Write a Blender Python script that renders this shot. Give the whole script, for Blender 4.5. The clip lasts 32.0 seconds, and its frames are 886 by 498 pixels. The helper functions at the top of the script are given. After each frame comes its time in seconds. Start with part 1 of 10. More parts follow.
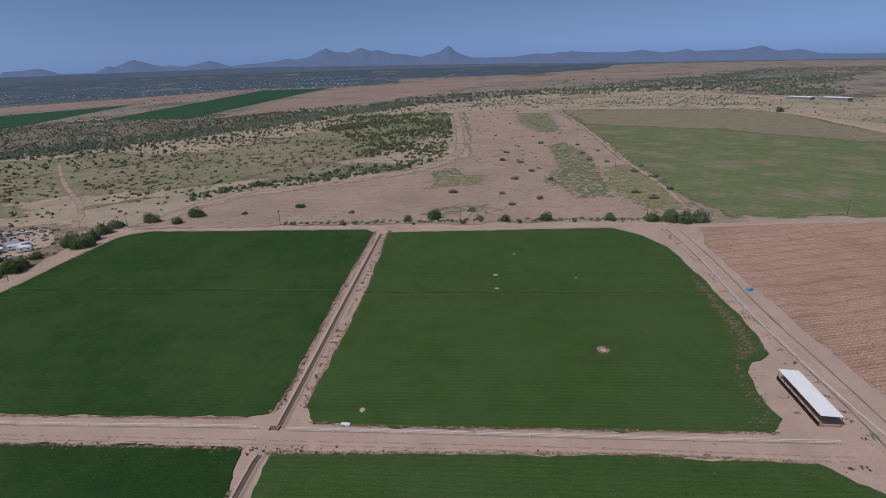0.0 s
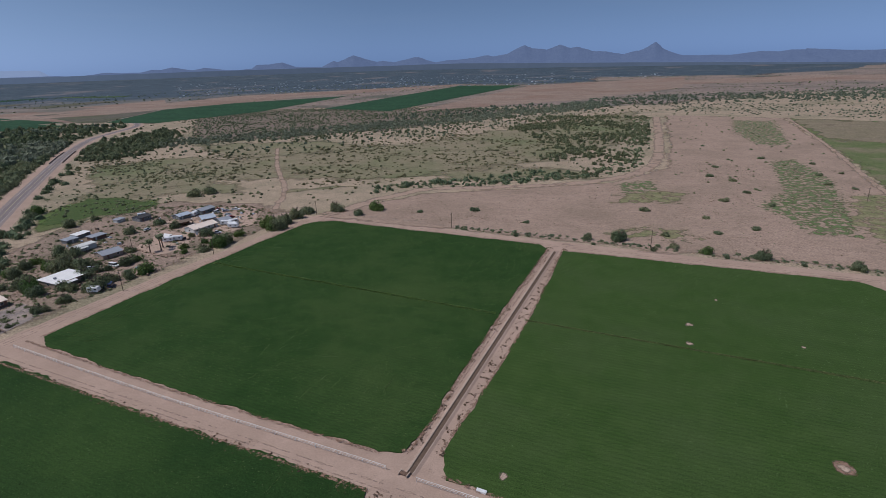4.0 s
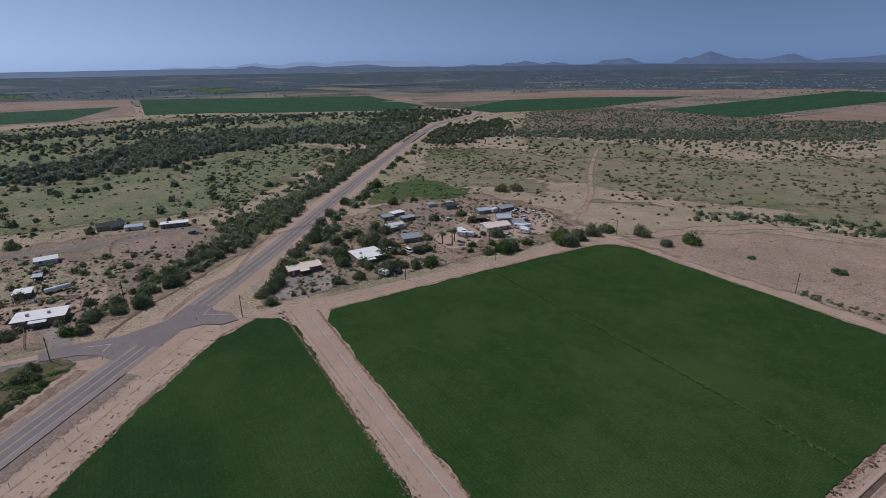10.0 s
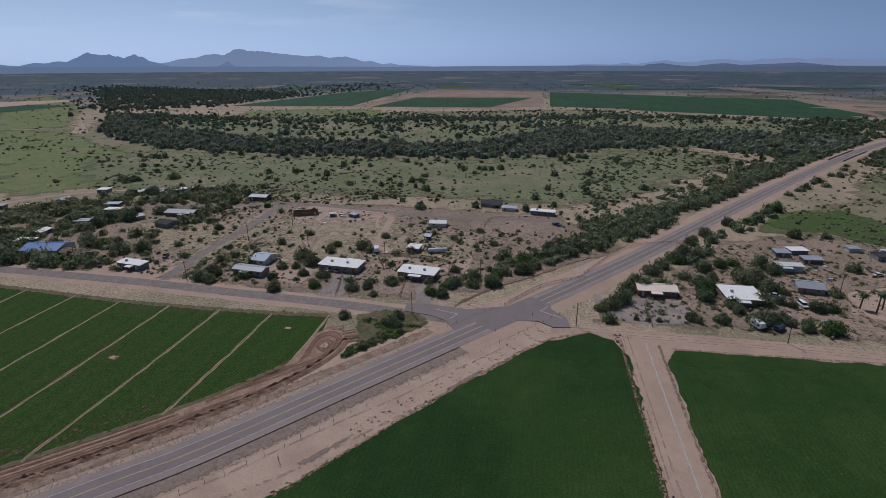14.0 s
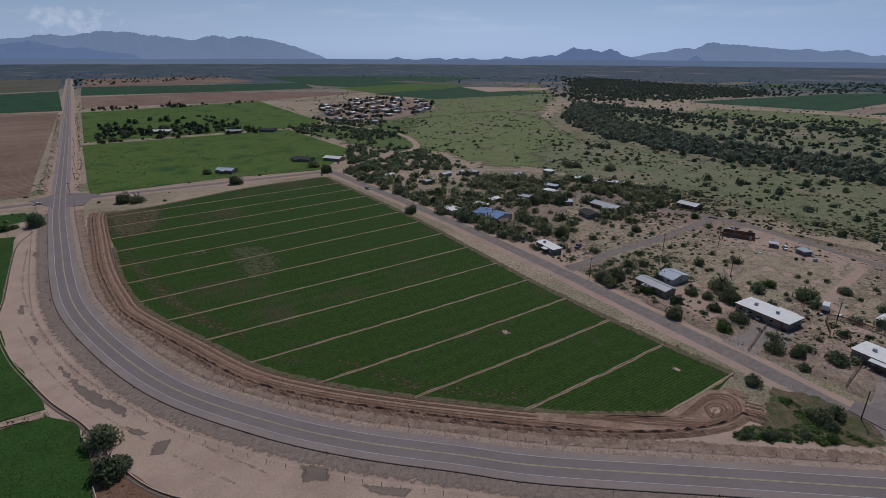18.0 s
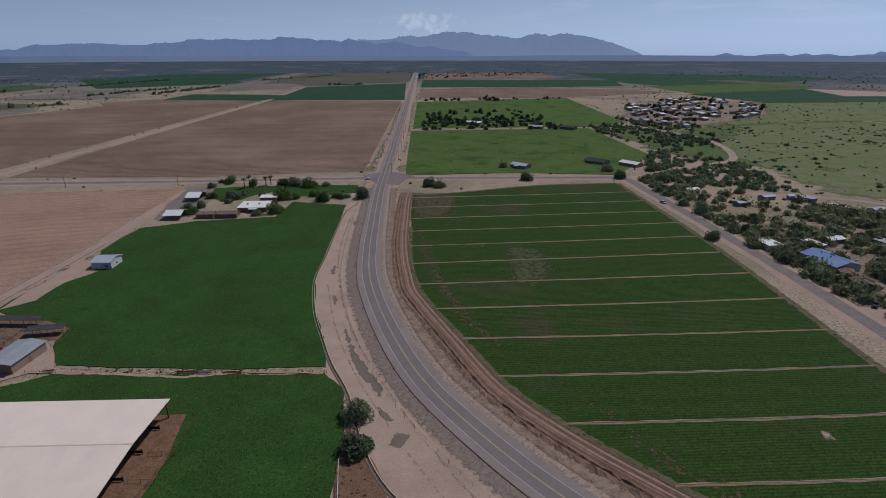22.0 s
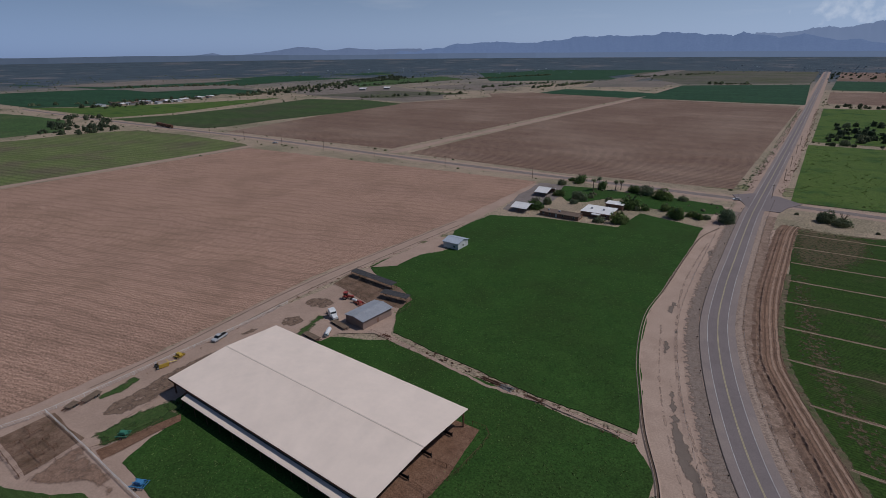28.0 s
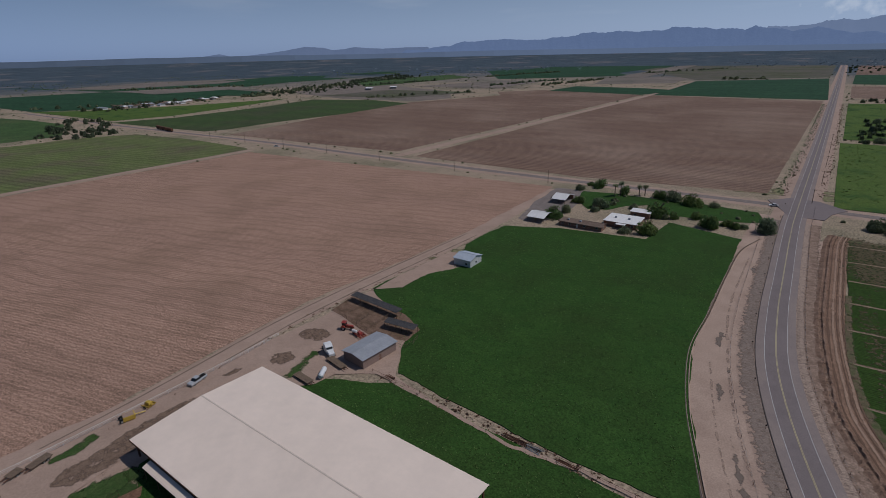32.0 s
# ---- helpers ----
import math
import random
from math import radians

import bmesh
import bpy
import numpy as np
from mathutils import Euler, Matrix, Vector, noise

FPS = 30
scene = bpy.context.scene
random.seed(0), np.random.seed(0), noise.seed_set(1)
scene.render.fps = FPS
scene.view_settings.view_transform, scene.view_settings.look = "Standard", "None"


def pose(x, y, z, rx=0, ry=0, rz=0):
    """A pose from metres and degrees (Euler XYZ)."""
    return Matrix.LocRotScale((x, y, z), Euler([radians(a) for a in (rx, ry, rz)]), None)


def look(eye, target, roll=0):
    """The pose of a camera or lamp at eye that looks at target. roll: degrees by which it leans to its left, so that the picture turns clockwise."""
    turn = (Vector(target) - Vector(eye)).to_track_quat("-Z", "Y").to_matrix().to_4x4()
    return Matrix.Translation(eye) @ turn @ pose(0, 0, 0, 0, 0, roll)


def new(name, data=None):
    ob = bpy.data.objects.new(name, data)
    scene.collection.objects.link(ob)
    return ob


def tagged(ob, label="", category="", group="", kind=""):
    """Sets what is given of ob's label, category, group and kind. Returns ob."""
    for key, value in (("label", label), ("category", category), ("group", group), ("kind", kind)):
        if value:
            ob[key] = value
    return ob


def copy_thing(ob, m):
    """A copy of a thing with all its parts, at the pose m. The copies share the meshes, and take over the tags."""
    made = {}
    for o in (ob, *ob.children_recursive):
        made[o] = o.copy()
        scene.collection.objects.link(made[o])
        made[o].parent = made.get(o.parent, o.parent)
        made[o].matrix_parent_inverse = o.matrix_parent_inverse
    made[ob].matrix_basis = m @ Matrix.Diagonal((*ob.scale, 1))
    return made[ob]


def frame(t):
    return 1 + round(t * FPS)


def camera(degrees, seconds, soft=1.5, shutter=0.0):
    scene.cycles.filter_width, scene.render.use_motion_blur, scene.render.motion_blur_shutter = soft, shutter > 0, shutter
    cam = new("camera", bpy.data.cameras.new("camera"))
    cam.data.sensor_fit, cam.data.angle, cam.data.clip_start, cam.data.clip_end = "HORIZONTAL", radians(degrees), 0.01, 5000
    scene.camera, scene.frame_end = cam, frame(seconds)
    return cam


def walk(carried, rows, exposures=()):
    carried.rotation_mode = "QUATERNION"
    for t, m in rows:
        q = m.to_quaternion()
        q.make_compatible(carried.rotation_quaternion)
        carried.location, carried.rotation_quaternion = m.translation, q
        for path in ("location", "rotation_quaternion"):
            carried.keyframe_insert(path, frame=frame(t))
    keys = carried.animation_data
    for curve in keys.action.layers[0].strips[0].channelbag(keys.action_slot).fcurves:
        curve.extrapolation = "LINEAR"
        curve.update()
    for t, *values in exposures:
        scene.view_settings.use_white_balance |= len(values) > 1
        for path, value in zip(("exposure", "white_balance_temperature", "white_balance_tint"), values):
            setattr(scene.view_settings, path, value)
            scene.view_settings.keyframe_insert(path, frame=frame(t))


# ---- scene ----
cam = camera(80.45, 32.0, soft=0.55)
# t, x, y, z, yaw, pitch, roll
PATH = [
    (0, 0.00, 0.00, 88.00, 0.02, -20.06, 2.07),
    (0.5, 0.06, 3.44, 88.19, 1.38, -20.05, 2.18),
    (1, -0.00, 6.91, 88.27, 4.30, -19.98, 2.13),
    (1.5, -0.07, 9.94, 88.41, 8.88, -19.87, 2.07),
    (2, -0.33, 13.01, 88.57, 13.57, -19.77, 1.94),
    (2.5, -0.74, 16.06, 88.64, 17.67, -19.69, 1.80),
    (3, -1.24, 18.95, 88.76, 19.32, -19.68, 1.78),
    (3.5, -1.97, 21.92, 88.82, 19.84, -19.70, 1.72),
    (5.5, -6.32, 33.58, 89.38, 20.64, -19.69, 1.65),
    (6, -7.67, 36.85, 89.52, 20.76, -19.69, 1.67),
    (6.5, -8.95, 40.24, 89.62, 20.83, -19.68, 1.69),
    (7, -10.21, 43.49, 89.78, 20.95, -19.67, 1.68),
    (7.5, -11.58, 46.64, 89.97, 21.04, -19.66, 1.61),
    (8, -13.15, 49.52, 90.06, 22.69, -19.59, 1.54),
    (8.5, -14.95, 52.30, 90.17, 27.79, -19.53, 1.35),
    (9, -16.70, 55.32, 90.23, 35.65, -19.47, 1.12),
    (9.5, -18.54, 58.27, 90.25, 45.01, -19.47, 0.81),
    (10, -20.36, 60.87, 90.17, 54.79, -19.48, 0.63),
    (10.5, -22.20, 62.86, 89.98, 63.95, -19.44, 0.51),
    (11, -24.34, 64.46, 89.53, 71.99, -19.37, 0.45),
    (11.5, -27.14, 65.77, 89.02, 77.45, -19.37, 0.31),
    (12, -30.01, 66.67, 88.64, 81.48, -19.35, 0.19),
    (12.5, -32.93, 67.69, 88.49, 84.38, -19.37, 0.14),
    (13, -35.37, 68.39, 88.56, 87.33, -19.43, 0.17),
    (13.5, -37.82, 69.04, 88.63, 91.01, -19.46, 0.16),
    (14, -40.51, 69.26, 88.71, 95.26, -19.50, 0.09),
    (14.5, -43.26, 68.83, 88.72, 101.23, -19.55, -0.04),
    (15, -46.21, 68.00, 88.53, 108.46, -19.63, -0.27),
    (15.5, -49.54, 66.86, 88.37, 115.25, -19.74, -0.45),
    (17.5, -58.03, 61.44, 88.64, 136.54, -20.16, -0.36),
    (18, -59.58, 60.00, 88.70, 140.89, -20.14, -0.24),
    (18.5, -61.11, 58.21, 88.84, 145.00, -20.20, -0.27),
    (19, -62.55, 56.11, 88.84, 148.66, -20.26, -0.31),
    (19.5, -63.91, 53.84, 88.76, 151.74, -20.28, -0.25),
    (20, -65.19, 51.92, 88.78, 154.69, -20.32, -0.16),
    (20.5, -66.51, 49.83, 88.92, 157.64, -20.36, -0.05),
    (21, -67.56, 47.71, 89.04, 160.86, -20.40, 0.09),
    (21.5, -68.14, 45.25, 89.18, 165.80, -20.46, 0.09),
    (22, -68.36, 42.69, 89.19, 172.43, -20.53, 0.05),
    (22.5, -68.76, 40.38, 89.19, 179.69, -20.56, -0.02),
    (23, -69.03, 38.10, 89.30, 186.50, -20.60, -0.09),
    (23.5, -69.10, 36.10, 89.38, 192.61, -20.59, -0.12),
    (24, -68.97, 33.95, 89.47, 198.29, -20.67, -0.09),
    (24.5, -68.76, 31.94, 89.37, 203.49, -20.70, -0.07),
    (25, -68.62, 30.28, 89.36, 206.39, -20.72, 0.01),
    (25.5, -68.39, 28.52, 89.49, 207.42, -20.72, 0.10),
    (27.5, -64.23, 20.22, 89.35, 209.64, -20.72, 0.39),
    (28, -62.20, 17.57, 89.07, 209.85, -20.72, 0.48),
    (28.5, -60.41, 14.88, 88.95, 209.97, -20.75, 0.51),
    (29, -58.75, 12.07, 88.88, 210.07, -20.73, 0.60),
    (29.5, -56.96, 9.33, 88.77, 210.13, -20.78, 0.69),
    (30, -55.14, 6.44, 88.62, 210.25, -20.80, 0.69),
    (30.5, -53.41, 3.62, 88.47, 210.30, -20.85, 0.83),
    (31, -51.97, 1.09, 88.35, 210.41, -20.85, 0.98),
    (31.5, -50.32, -1.61, 88.23, 210.51, -20.82, 1.11),
    (32, -48.37, -4.38, 88.08, 210.54, -20.87, 1.18),
]
walk(cam, [(t, pose(x, y, z, 90 + p, r, w)) for t, x, y, z, w, p, r in PATH], [(0, -0.3, 6350, 12), (8, -0.45, 6350, 12), (13, -0.6, 6350, 12), (19, -0.88, 6350, 12), (23, -0.78, 6350, 12), (28, -0.86, 6350, 12), (32, -0.97, 6350, 12)])

# ---- light ----
SUN_WAY = Vector((-0.49, -0.29, 0.82)).normalized()
world = bpy.data.worlds.new("world")
world.use_nodes = True
scene.world = world
wn, wl = world.node_tree.nodes, world.node_tree.links
sky = wn.new("ShaderNodeTexSky")
sky.sky_type = "NISHITA"
sky.sun_disc = False
sky.sun_elevation = math.asin(SUN_WAY.z)
sky.sun_rotation = math.atan2(SUN_WAY.x, SUN_WAY.y)
sky.altitude = 600
sky.air_density, sky.dust_density, sky.ozone_density = 1.0, 0.3, 3.5
wn["Background"].inputs["Strength"].default_value = 0.086
# dusty blue-grey haze low over the horizon, and thin high cloud
wc = wn.new("ShaderNodeTexCoord")
wsep = wn.new("ShaderNodeSeparateXYZ")
wl.new(wc.outputs["Generated"], wsep.inputs["Vector"])
low = wn.new("ShaderNodeMapRange")
low.inputs["From Min"].default_value, low.inputs["From Max"].default_value = 0.0, 0.6
low.inputs["To Min"].default_value, low.inputs["To Max"].default_value = 0.92, 0.0
wl.new(wsep.outputs["Z"], low.inputs["Value"])
grey = wn.new("ShaderNodeRGBToBW")
wl.new(sky.outputs["Color"], grey.inputs["Color"])
tint = wn.new("ShaderNodeMix")
tint.data_type, tint.blend_type = "RGBA", "MULTIPLY"
tint.inputs["Factor"].default_value = 1.0
hue = wn.new("ShaderNodeMix")
hue.data_type = "RGBA"
hue.inputs["A"].default_value, hue.inputs["B"].default_value = (0.36, 0.64, 1.27, 1), (0.55, 0.74, 1.1, 1)
wl.new(hue.outputs["Result"], tint.inputs["B"])
wl.new(grey.outputs["Val"], tint.inputs["A"])
hazed = wn.new("ShaderNodeMix")
hazed.data_type = "RGBA"
wl.new(low.outputs["Result"], hazed.inputs["Factor"])
wl.new(sky.outputs["Color"], hazed.inputs["A"])
wl.new(tint.outputs["Result"], hazed.inputs["B"])
stretch = wn.new("ShaderNodeMapping")
stretch.inputs["Scale"].default_value = (3.5, 3.5, 26.0)
wl.new(wc.outputs["Generated"], stretch.inputs["Vector"])
puff = wn.new("ShaderNodeTexNoise")
puff.inputs["Scale"].default_value, puff.inputs["Detail"].default_value = 1.3, 7
wl.new(stretch.outputs["Vector"], puff.inputs["Vector"])
thin = wn.new("ShaderNodeMapRange")
thin.inputs["From Min"].default_value, thin.inputs["From Max"].default_value = 0.54, 0.74
thin.inputs["To Max"].default_value = 0.4
wl.new(puff.outputs["Fac"], thin.inputs["Value"])
high = wn.new("ShaderNodeMapRange")
high.inputs["From Min"].default_value, high.inputs["From Max"].default_value = 0.035, 0.1
wl.new(wsep.outputs["Z"], high.inputs["Value"])
where = wn.new("ShaderNodeMapRange")
where.inputs["From Min"].default_value, where.inputs["From Max"].default_value = 0.2, 0.75
where.inputs["To Min"].default_value = 0.06
wisp = wn.new("ShaderNodeMath")
wisp.operation = "MULTIPLY"
wl.new(high.outputs["Result"], wisp.inputs[0])
wl.new(where.outputs["Result"], wisp.inputs[1])
veil = wn.new("ShaderNodeMath")
veil.operation = "MULTIPLY"
wl.new(thin.outputs["Result"], veil.inputs[0])
wl.new(wisp.outputs["Value"], veil.inputs[1])
pale = wn.new("ShaderNodeMix")
pale.data_type, pale.blend_type = "RGBA", "MULTIPLY"
pale.inputs["Factor"].default_value = 1.0
pale.inputs["B"].default_value = (1.35, 1.45, 1.6, 1)
wl.new(grey.outputs["Val"], pale.inputs["A"])
clouded = wn.new("ShaderNodeMix")
clouded.data_type = "RGBA"
wl.new(veil.outputs["Value"], clouded.inputs["Factor"])
wl.new(hazed.outputs["Result"], clouded.inputs["A"])
wl.new(pale.outputs["Result"], clouded.inputs["B"])
# one low bank of cumulus over the southern range
across = wn.new("ShaderNodeVectorMath")
across.operation = "DOT_PRODUCT"
across.inputs[1].default_value = (-0.9945 / 0.075, 0.1045 / 0.075, 0)
wl.new(wc.outputs["Generated"], across.inputs[0])
facing = wn.new("ShaderNodeVectorMath")
facing.operation = "DOT_PRODUCT"
facing.inputs[1].default_value = (-0.1045, -0.9945, 0)
wl.new(wc.outputs["Generated"], facing.inputs[0])


def sum_of(kind, a, b, c=None):
    m = wn.new("ShaderNodeMath")
    m.operation = kind
    for k, v in enumerate((a, b, c)):
        if isinstance(v, (int, float)):
            m.inputs[k].default_value = v
        elif v is not None:
            wl.new(v, m.inputs[k])
    return m.outputs["Value"]


rise_ = sum_of("MULTIPLY_ADD", wsep.outputs["Z"], 1 / 0.02, -0.05 / 0.02)
heap = sum_of("SUBTRACT", 1.0, sum_of("ADD", sum_of("MULTIPLY", across.outputs["Value"], across.outputs["Value"]), sum_of("MULTIPLY", rise_, rise_)))
lumpy = wn.new("ShaderNodeTexNoise")
lumpy.inputs["Scale"].default_value, lumpy.inputs["Detail"].default_value = 70, 6
wl.new(wc.outputs["Generated"], lumpy.inputs["Vector"])
cumulus = wn.new("ShaderNodeMapRange")
cumulus.inputs["From Min"].default_value, cumulus.inputs["From Max"].default_value = 0.55, 1.1
cumulus.inputs["To Max"].default_value = 0.3
wl.new(sum_of("MULTIPLY_ADD", lumpy.outputs["Fac"], 2.2, sum_of("MULTIPLY_ADD", heap, 0.5, -0.75)), cumulus.inputs["Value"])
ahead = wn.new("ShaderNodeMapRange")
ahead.inputs["From Min"].default_value, ahead.inputs["From Max"].default_value = 0.98, 0.992
wl.new(facing.outputs["Value"], ahead.inputs["Value"])
bank_of_cloud = sum_of("MULTIPLY", cumulus.outputs["Result"], ahead.outputs["Result"])
heaped = wn.new("ShaderNodeMix")
heaped.data_type = "RGBA"
wl.new(bank_of_cloud, heaped.inputs["Factor"])
wl.new(clouded.outputs["Result"], heaped.inputs["A"])
wl.new(pale.outputs["Result"], heaped.inputs["B"])
# the hazy southern sky is brighter
side = wn.new("ShaderNodeVectorMath")
side.operation = "DOT_PRODUCT"
side.inputs[1].default_value = Vector((-0.25, -0.97, 0))
wl.new(wc.outputs["Generated"], side.inputs[0])
bright = wn.new("ShaderNodeMapRange")
bright.inputs["From Min"].default_value, bright.inputs["From Max"].default_value = -0.75, 0.9
bright.inputs["To Min"].default_value, bright.inputs["To Max"].default_value = 0.86, 1.55
wl.new(side.outputs["Value"], bright.inputs["Value"])
wl.new(side.outputs["Value"], where.inputs["Value"])
part_way = wn.new("ShaderNodeMapRange")
part_way.inputs["From Min"].default_value, part_way.inputs["From Max"].default_value = -0.75, 0.9
wl.new(side.outputs["Value"], part_way.inputs["Value"])
wl.new(part_way.outputs["Result"], hue.inputs["Factor"])
lit = wn.new("ShaderNodeVectorMath")
lit.operation = "SCALE"
wl.new(heaped.outputs["Result"], lit.inputs[0])
wl.new(bright.outputs["Result"], lit.inputs["Scale"])
wl.new(lit.outputs["Vector"], wn["Background"].inputs["Color"])
sun_lamp = new("sun", bpy.data.lights.new("sun", "SUN"))
sun_lamp.data.energy, sun_lamp.data.angle, sun_lamp.data.color = 3.7, radians(0.53), (1.0, 0.97, 0.93)
sun_lamp.matrix_world = look(SUN_WAY * 300, (0, 0, 0))

# ---- materials ----
def material(name, a, b, scale=1.0, fine=8.0, rough=0.9, bump=0.3, bump_scale=None, metal=0.0, big=None, big_scale=0.03,
             rows=None, row_tint=0.25, row_gap=1.0, island=0.0, spec=0.08, detail=6, big_at=(0.45, 0.65), fade=0.0, torn=(-1.5, 0.5), speck=0.42, glow=None, leaf=False, far=None, mot=None, row_at=(0.25, 0.95), fine_rows=0.0, swaths=0.8, row_bend=1.2):
    """Two tones a and b mixed by noise of that scale (per metre), a finer grain, patches of a third tone, and
    where rows is a turn in degrees, drill rows row_gap metres apart."""
    m = bpy.data.materials.new(name)
    m.use_nodes = True
    n, l = m.node_tree.nodes, m.node_tree.links
    p = n["Principled BSDF"]
    p.inputs["Roughness"].default_value, p.inputs["Metallic"].default_value = rough, metal
    p.inputs["Specular IOR Level"].default_value = spec
    geo = n.new("ShaderNodeNewGeometry")

    def noise_at(s, d=detail, vec=None):
        t = n.new("ShaderNodeTexNoise")
        t.inputs["Scale"].default_value, t.inputs["Detail"].default_value = s, d
        t.inputs["Roughness"].default_value = 0.62
        l.new(vec or geo.outputs["Position"], t.inputs["Vector"])
        return t.outputs["Fac"]

    def ramp(fac, lo, hi):
        r = n.new("ShaderNodeMapRange")
        r.inputs["From Min"].default_value, r.inputs["From Max"].default_value = lo, hi
        l.new(fac, r.inputs["Value"])
        return r.outputs["Result"]

    def mix(fac, x, y, kind="MIX", amount=None):
        t = n.new("ShaderNodeMix")
        t.data_type, t.blend_type = "RGBA", kind
        for socket, value in ((t.inputs["Factor"], fac), (t.inputs["A"], x), (t.inputs["B"], y)):
            if isinstance(value, (int, float)):
                socket.default_value = value
            elif isinstance(value, tuple):
                socket.default_value = (*value, 1)
            else:
                l.new(value, socket)
        return t.outputs["Result"]

    colour = mix(ramp(noise_at(scale), 0.32, 0.68), a, b)
    if big:
        colour = mix(ramp(noise_at(big_scale, 7), *big_at), colour, big)
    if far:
        # beyond the farmland, scrub with thin bare streaks, tinted blue-grey in imitation of haze
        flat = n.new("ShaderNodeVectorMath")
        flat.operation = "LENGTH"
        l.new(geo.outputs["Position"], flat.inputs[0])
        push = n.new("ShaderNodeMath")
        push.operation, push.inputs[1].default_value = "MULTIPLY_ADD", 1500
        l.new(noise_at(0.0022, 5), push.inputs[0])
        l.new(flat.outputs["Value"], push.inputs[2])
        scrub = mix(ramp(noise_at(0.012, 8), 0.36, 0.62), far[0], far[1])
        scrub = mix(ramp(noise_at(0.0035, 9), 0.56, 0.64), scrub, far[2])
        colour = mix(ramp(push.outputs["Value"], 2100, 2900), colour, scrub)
    mottle = mix(ramp(noise_at(scale * 3.1, 5), 0.3, 0.7), (0.82, 0.83, 0.84), (1.17, 1.16, 1.14))
    colour = mix((0.9 if speck > 0.2 else 0.12) if mot is None else mot, colour, mottle, "MULTIPLY")
    grain = noise_at(scale * fine, 4)
    lo = n.new("ShaderNodeMapRange")
    lo.inputs["From Min"].default_value, lo.inputs["From Max"].default_value = 0.3, 0.7
    lo.inputs["To Min"].default_value, lo.inputs["To Max"].default_value = 1 - speck, 1 + speck
    l.new(grain, lo.inputs["Value"])
    grey = n.new("ShaderNodeCombineColor")
    for c in ("Red", "Green", "Blue"):
        l.new(lo.outputs["Result"], grey.inputs[c])
    colour = mix(0.85, colour, grey.outputs["Color"], "MULTIPLY")
    if rows is not None:
        turn = n.new("ShaderNodeMapping")
        turn.inputs["Rotation"].default_value = (0, 0, radians(rows))
        l.new(geo.outputs["Position"], turn.inputs["Vector"])
        wave = n.new("ShaderNodeTexWave")
        wave.inputs["Scale"].default_value = 0.314 / row_gap
        wave.inputs["Distortion"].default_value, wave.inputs["Detail"].default_value = row_bend, 3
        wave.inputs["Detail Scale"].default_value = 0.6
        l.new(turn.outputs["Vector"], wave.inputs["Vector"])
        dark = mix(ramp(wave.outputs["Fac"], *row_at), (1.0, 1.0, 1.0), (1 - row_tint,) * 3)
        colour = mix(1.0, colour, dark, "MULTIPLY")
        # wide swaths left by the drill and the mower
        swath = n.new("ShaderNodeTexWave")
        swath.inputs["Scale"].default_value, swath.inputs["Distortion"].default_value = 0.314 / (row_gap * 7), 3.0
        l.new(turn.outputs["Vector"], swath.inputs["Vector"])
        faint = mix(swath.outputs["Fac"], (1.05, 1.05, 1.03), (0.93, 0.93, 0.95))
        colour = mix(swaths, colour, faint, "MULTIPLY")
        if fine_rows:
            comb = n.new("ShaderNodeTexWave")
            comb.inputs["Scale"].default_value, comb.inputs["Distortion"].default_value = 0.314 / fine_rows, 2.4
            comb.inputs["Detail"].default_value, comb.inputs["Detail Scale"].default_value = 4, 1.1
            l.new(turn.outputs["Vector"], comb.inputs["Vector"])
            colour = mix(1.0, colour, mix(comb.outputs["Fac"], (0.88, 0.87, 0.86), (1.1, 1.1, 1.1)), "MULTIPLY")
    if island:
        vary = n.new("ShaderNodeMapRange")
        vary.inputs["To Min"].default_value, vary.inputs["To Max"].default_value = 1 - island, 1 + island
        l.new(geo.outputs["Random Per Island"], vary.inputs["Value"])
        hue = n.new("ShaderNodeCombineColor")
        for c in ("Red", "Green", "Blue"):
            l.new(vary.outputs["Result"], hue.inputs[c])
        colour = mix(1.0, colour, hue.outputs["Color"], "MULTIPLY")
        info = n.new("ShaderNodeObjectInfo")
        tone = mix(info.outputs["Random"], (0.82, 0.9, 0.9), (1.18, 1.08, 1.05))
        colour = mix(1.0, colour, tone, "MULTIPLY")
    l.new(colour, p.inputs["Base Color"])
    if fade:
        rim = n.new("ShaderNodeAttribute")
        rim.attribute_name = "rim"
        add = n.new("ShaderNodeMath")
        add.operation = "ADD"
        l.new(rim.outputs["Fac"], add.inputs[0])
        spread = n.new("ShaderNodeMapRange")
        spread.inputs["To Min"].default_value, spread.inputs["To Max"].default_value = torn
        spread.clamp = False
        l.new(noise_at(fade, 9), spread.inputs["Value"])
        l.new(spread.outputs["Result"], add.inputs[1])
        l.new(ramp(add.outputs["Value"], 0.1, 0.5), p.inputs["Alpha"])
    if bump:
        bm_ = n.new("ShaderNodeBump")
        bm_.inputs["Strength"].default_value = bump
        bm_.inputs["Distance"].default_value = 0.12
        l.new(noise_at(bump_scale or scale * fine, 4), bm_.inputs["Height"])
        l.new(bm_.outputs["Normal"], p.inputs["Normal"])
    # emission that imitates distance haze on the backdrops
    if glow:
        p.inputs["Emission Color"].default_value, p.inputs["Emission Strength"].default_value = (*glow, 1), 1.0
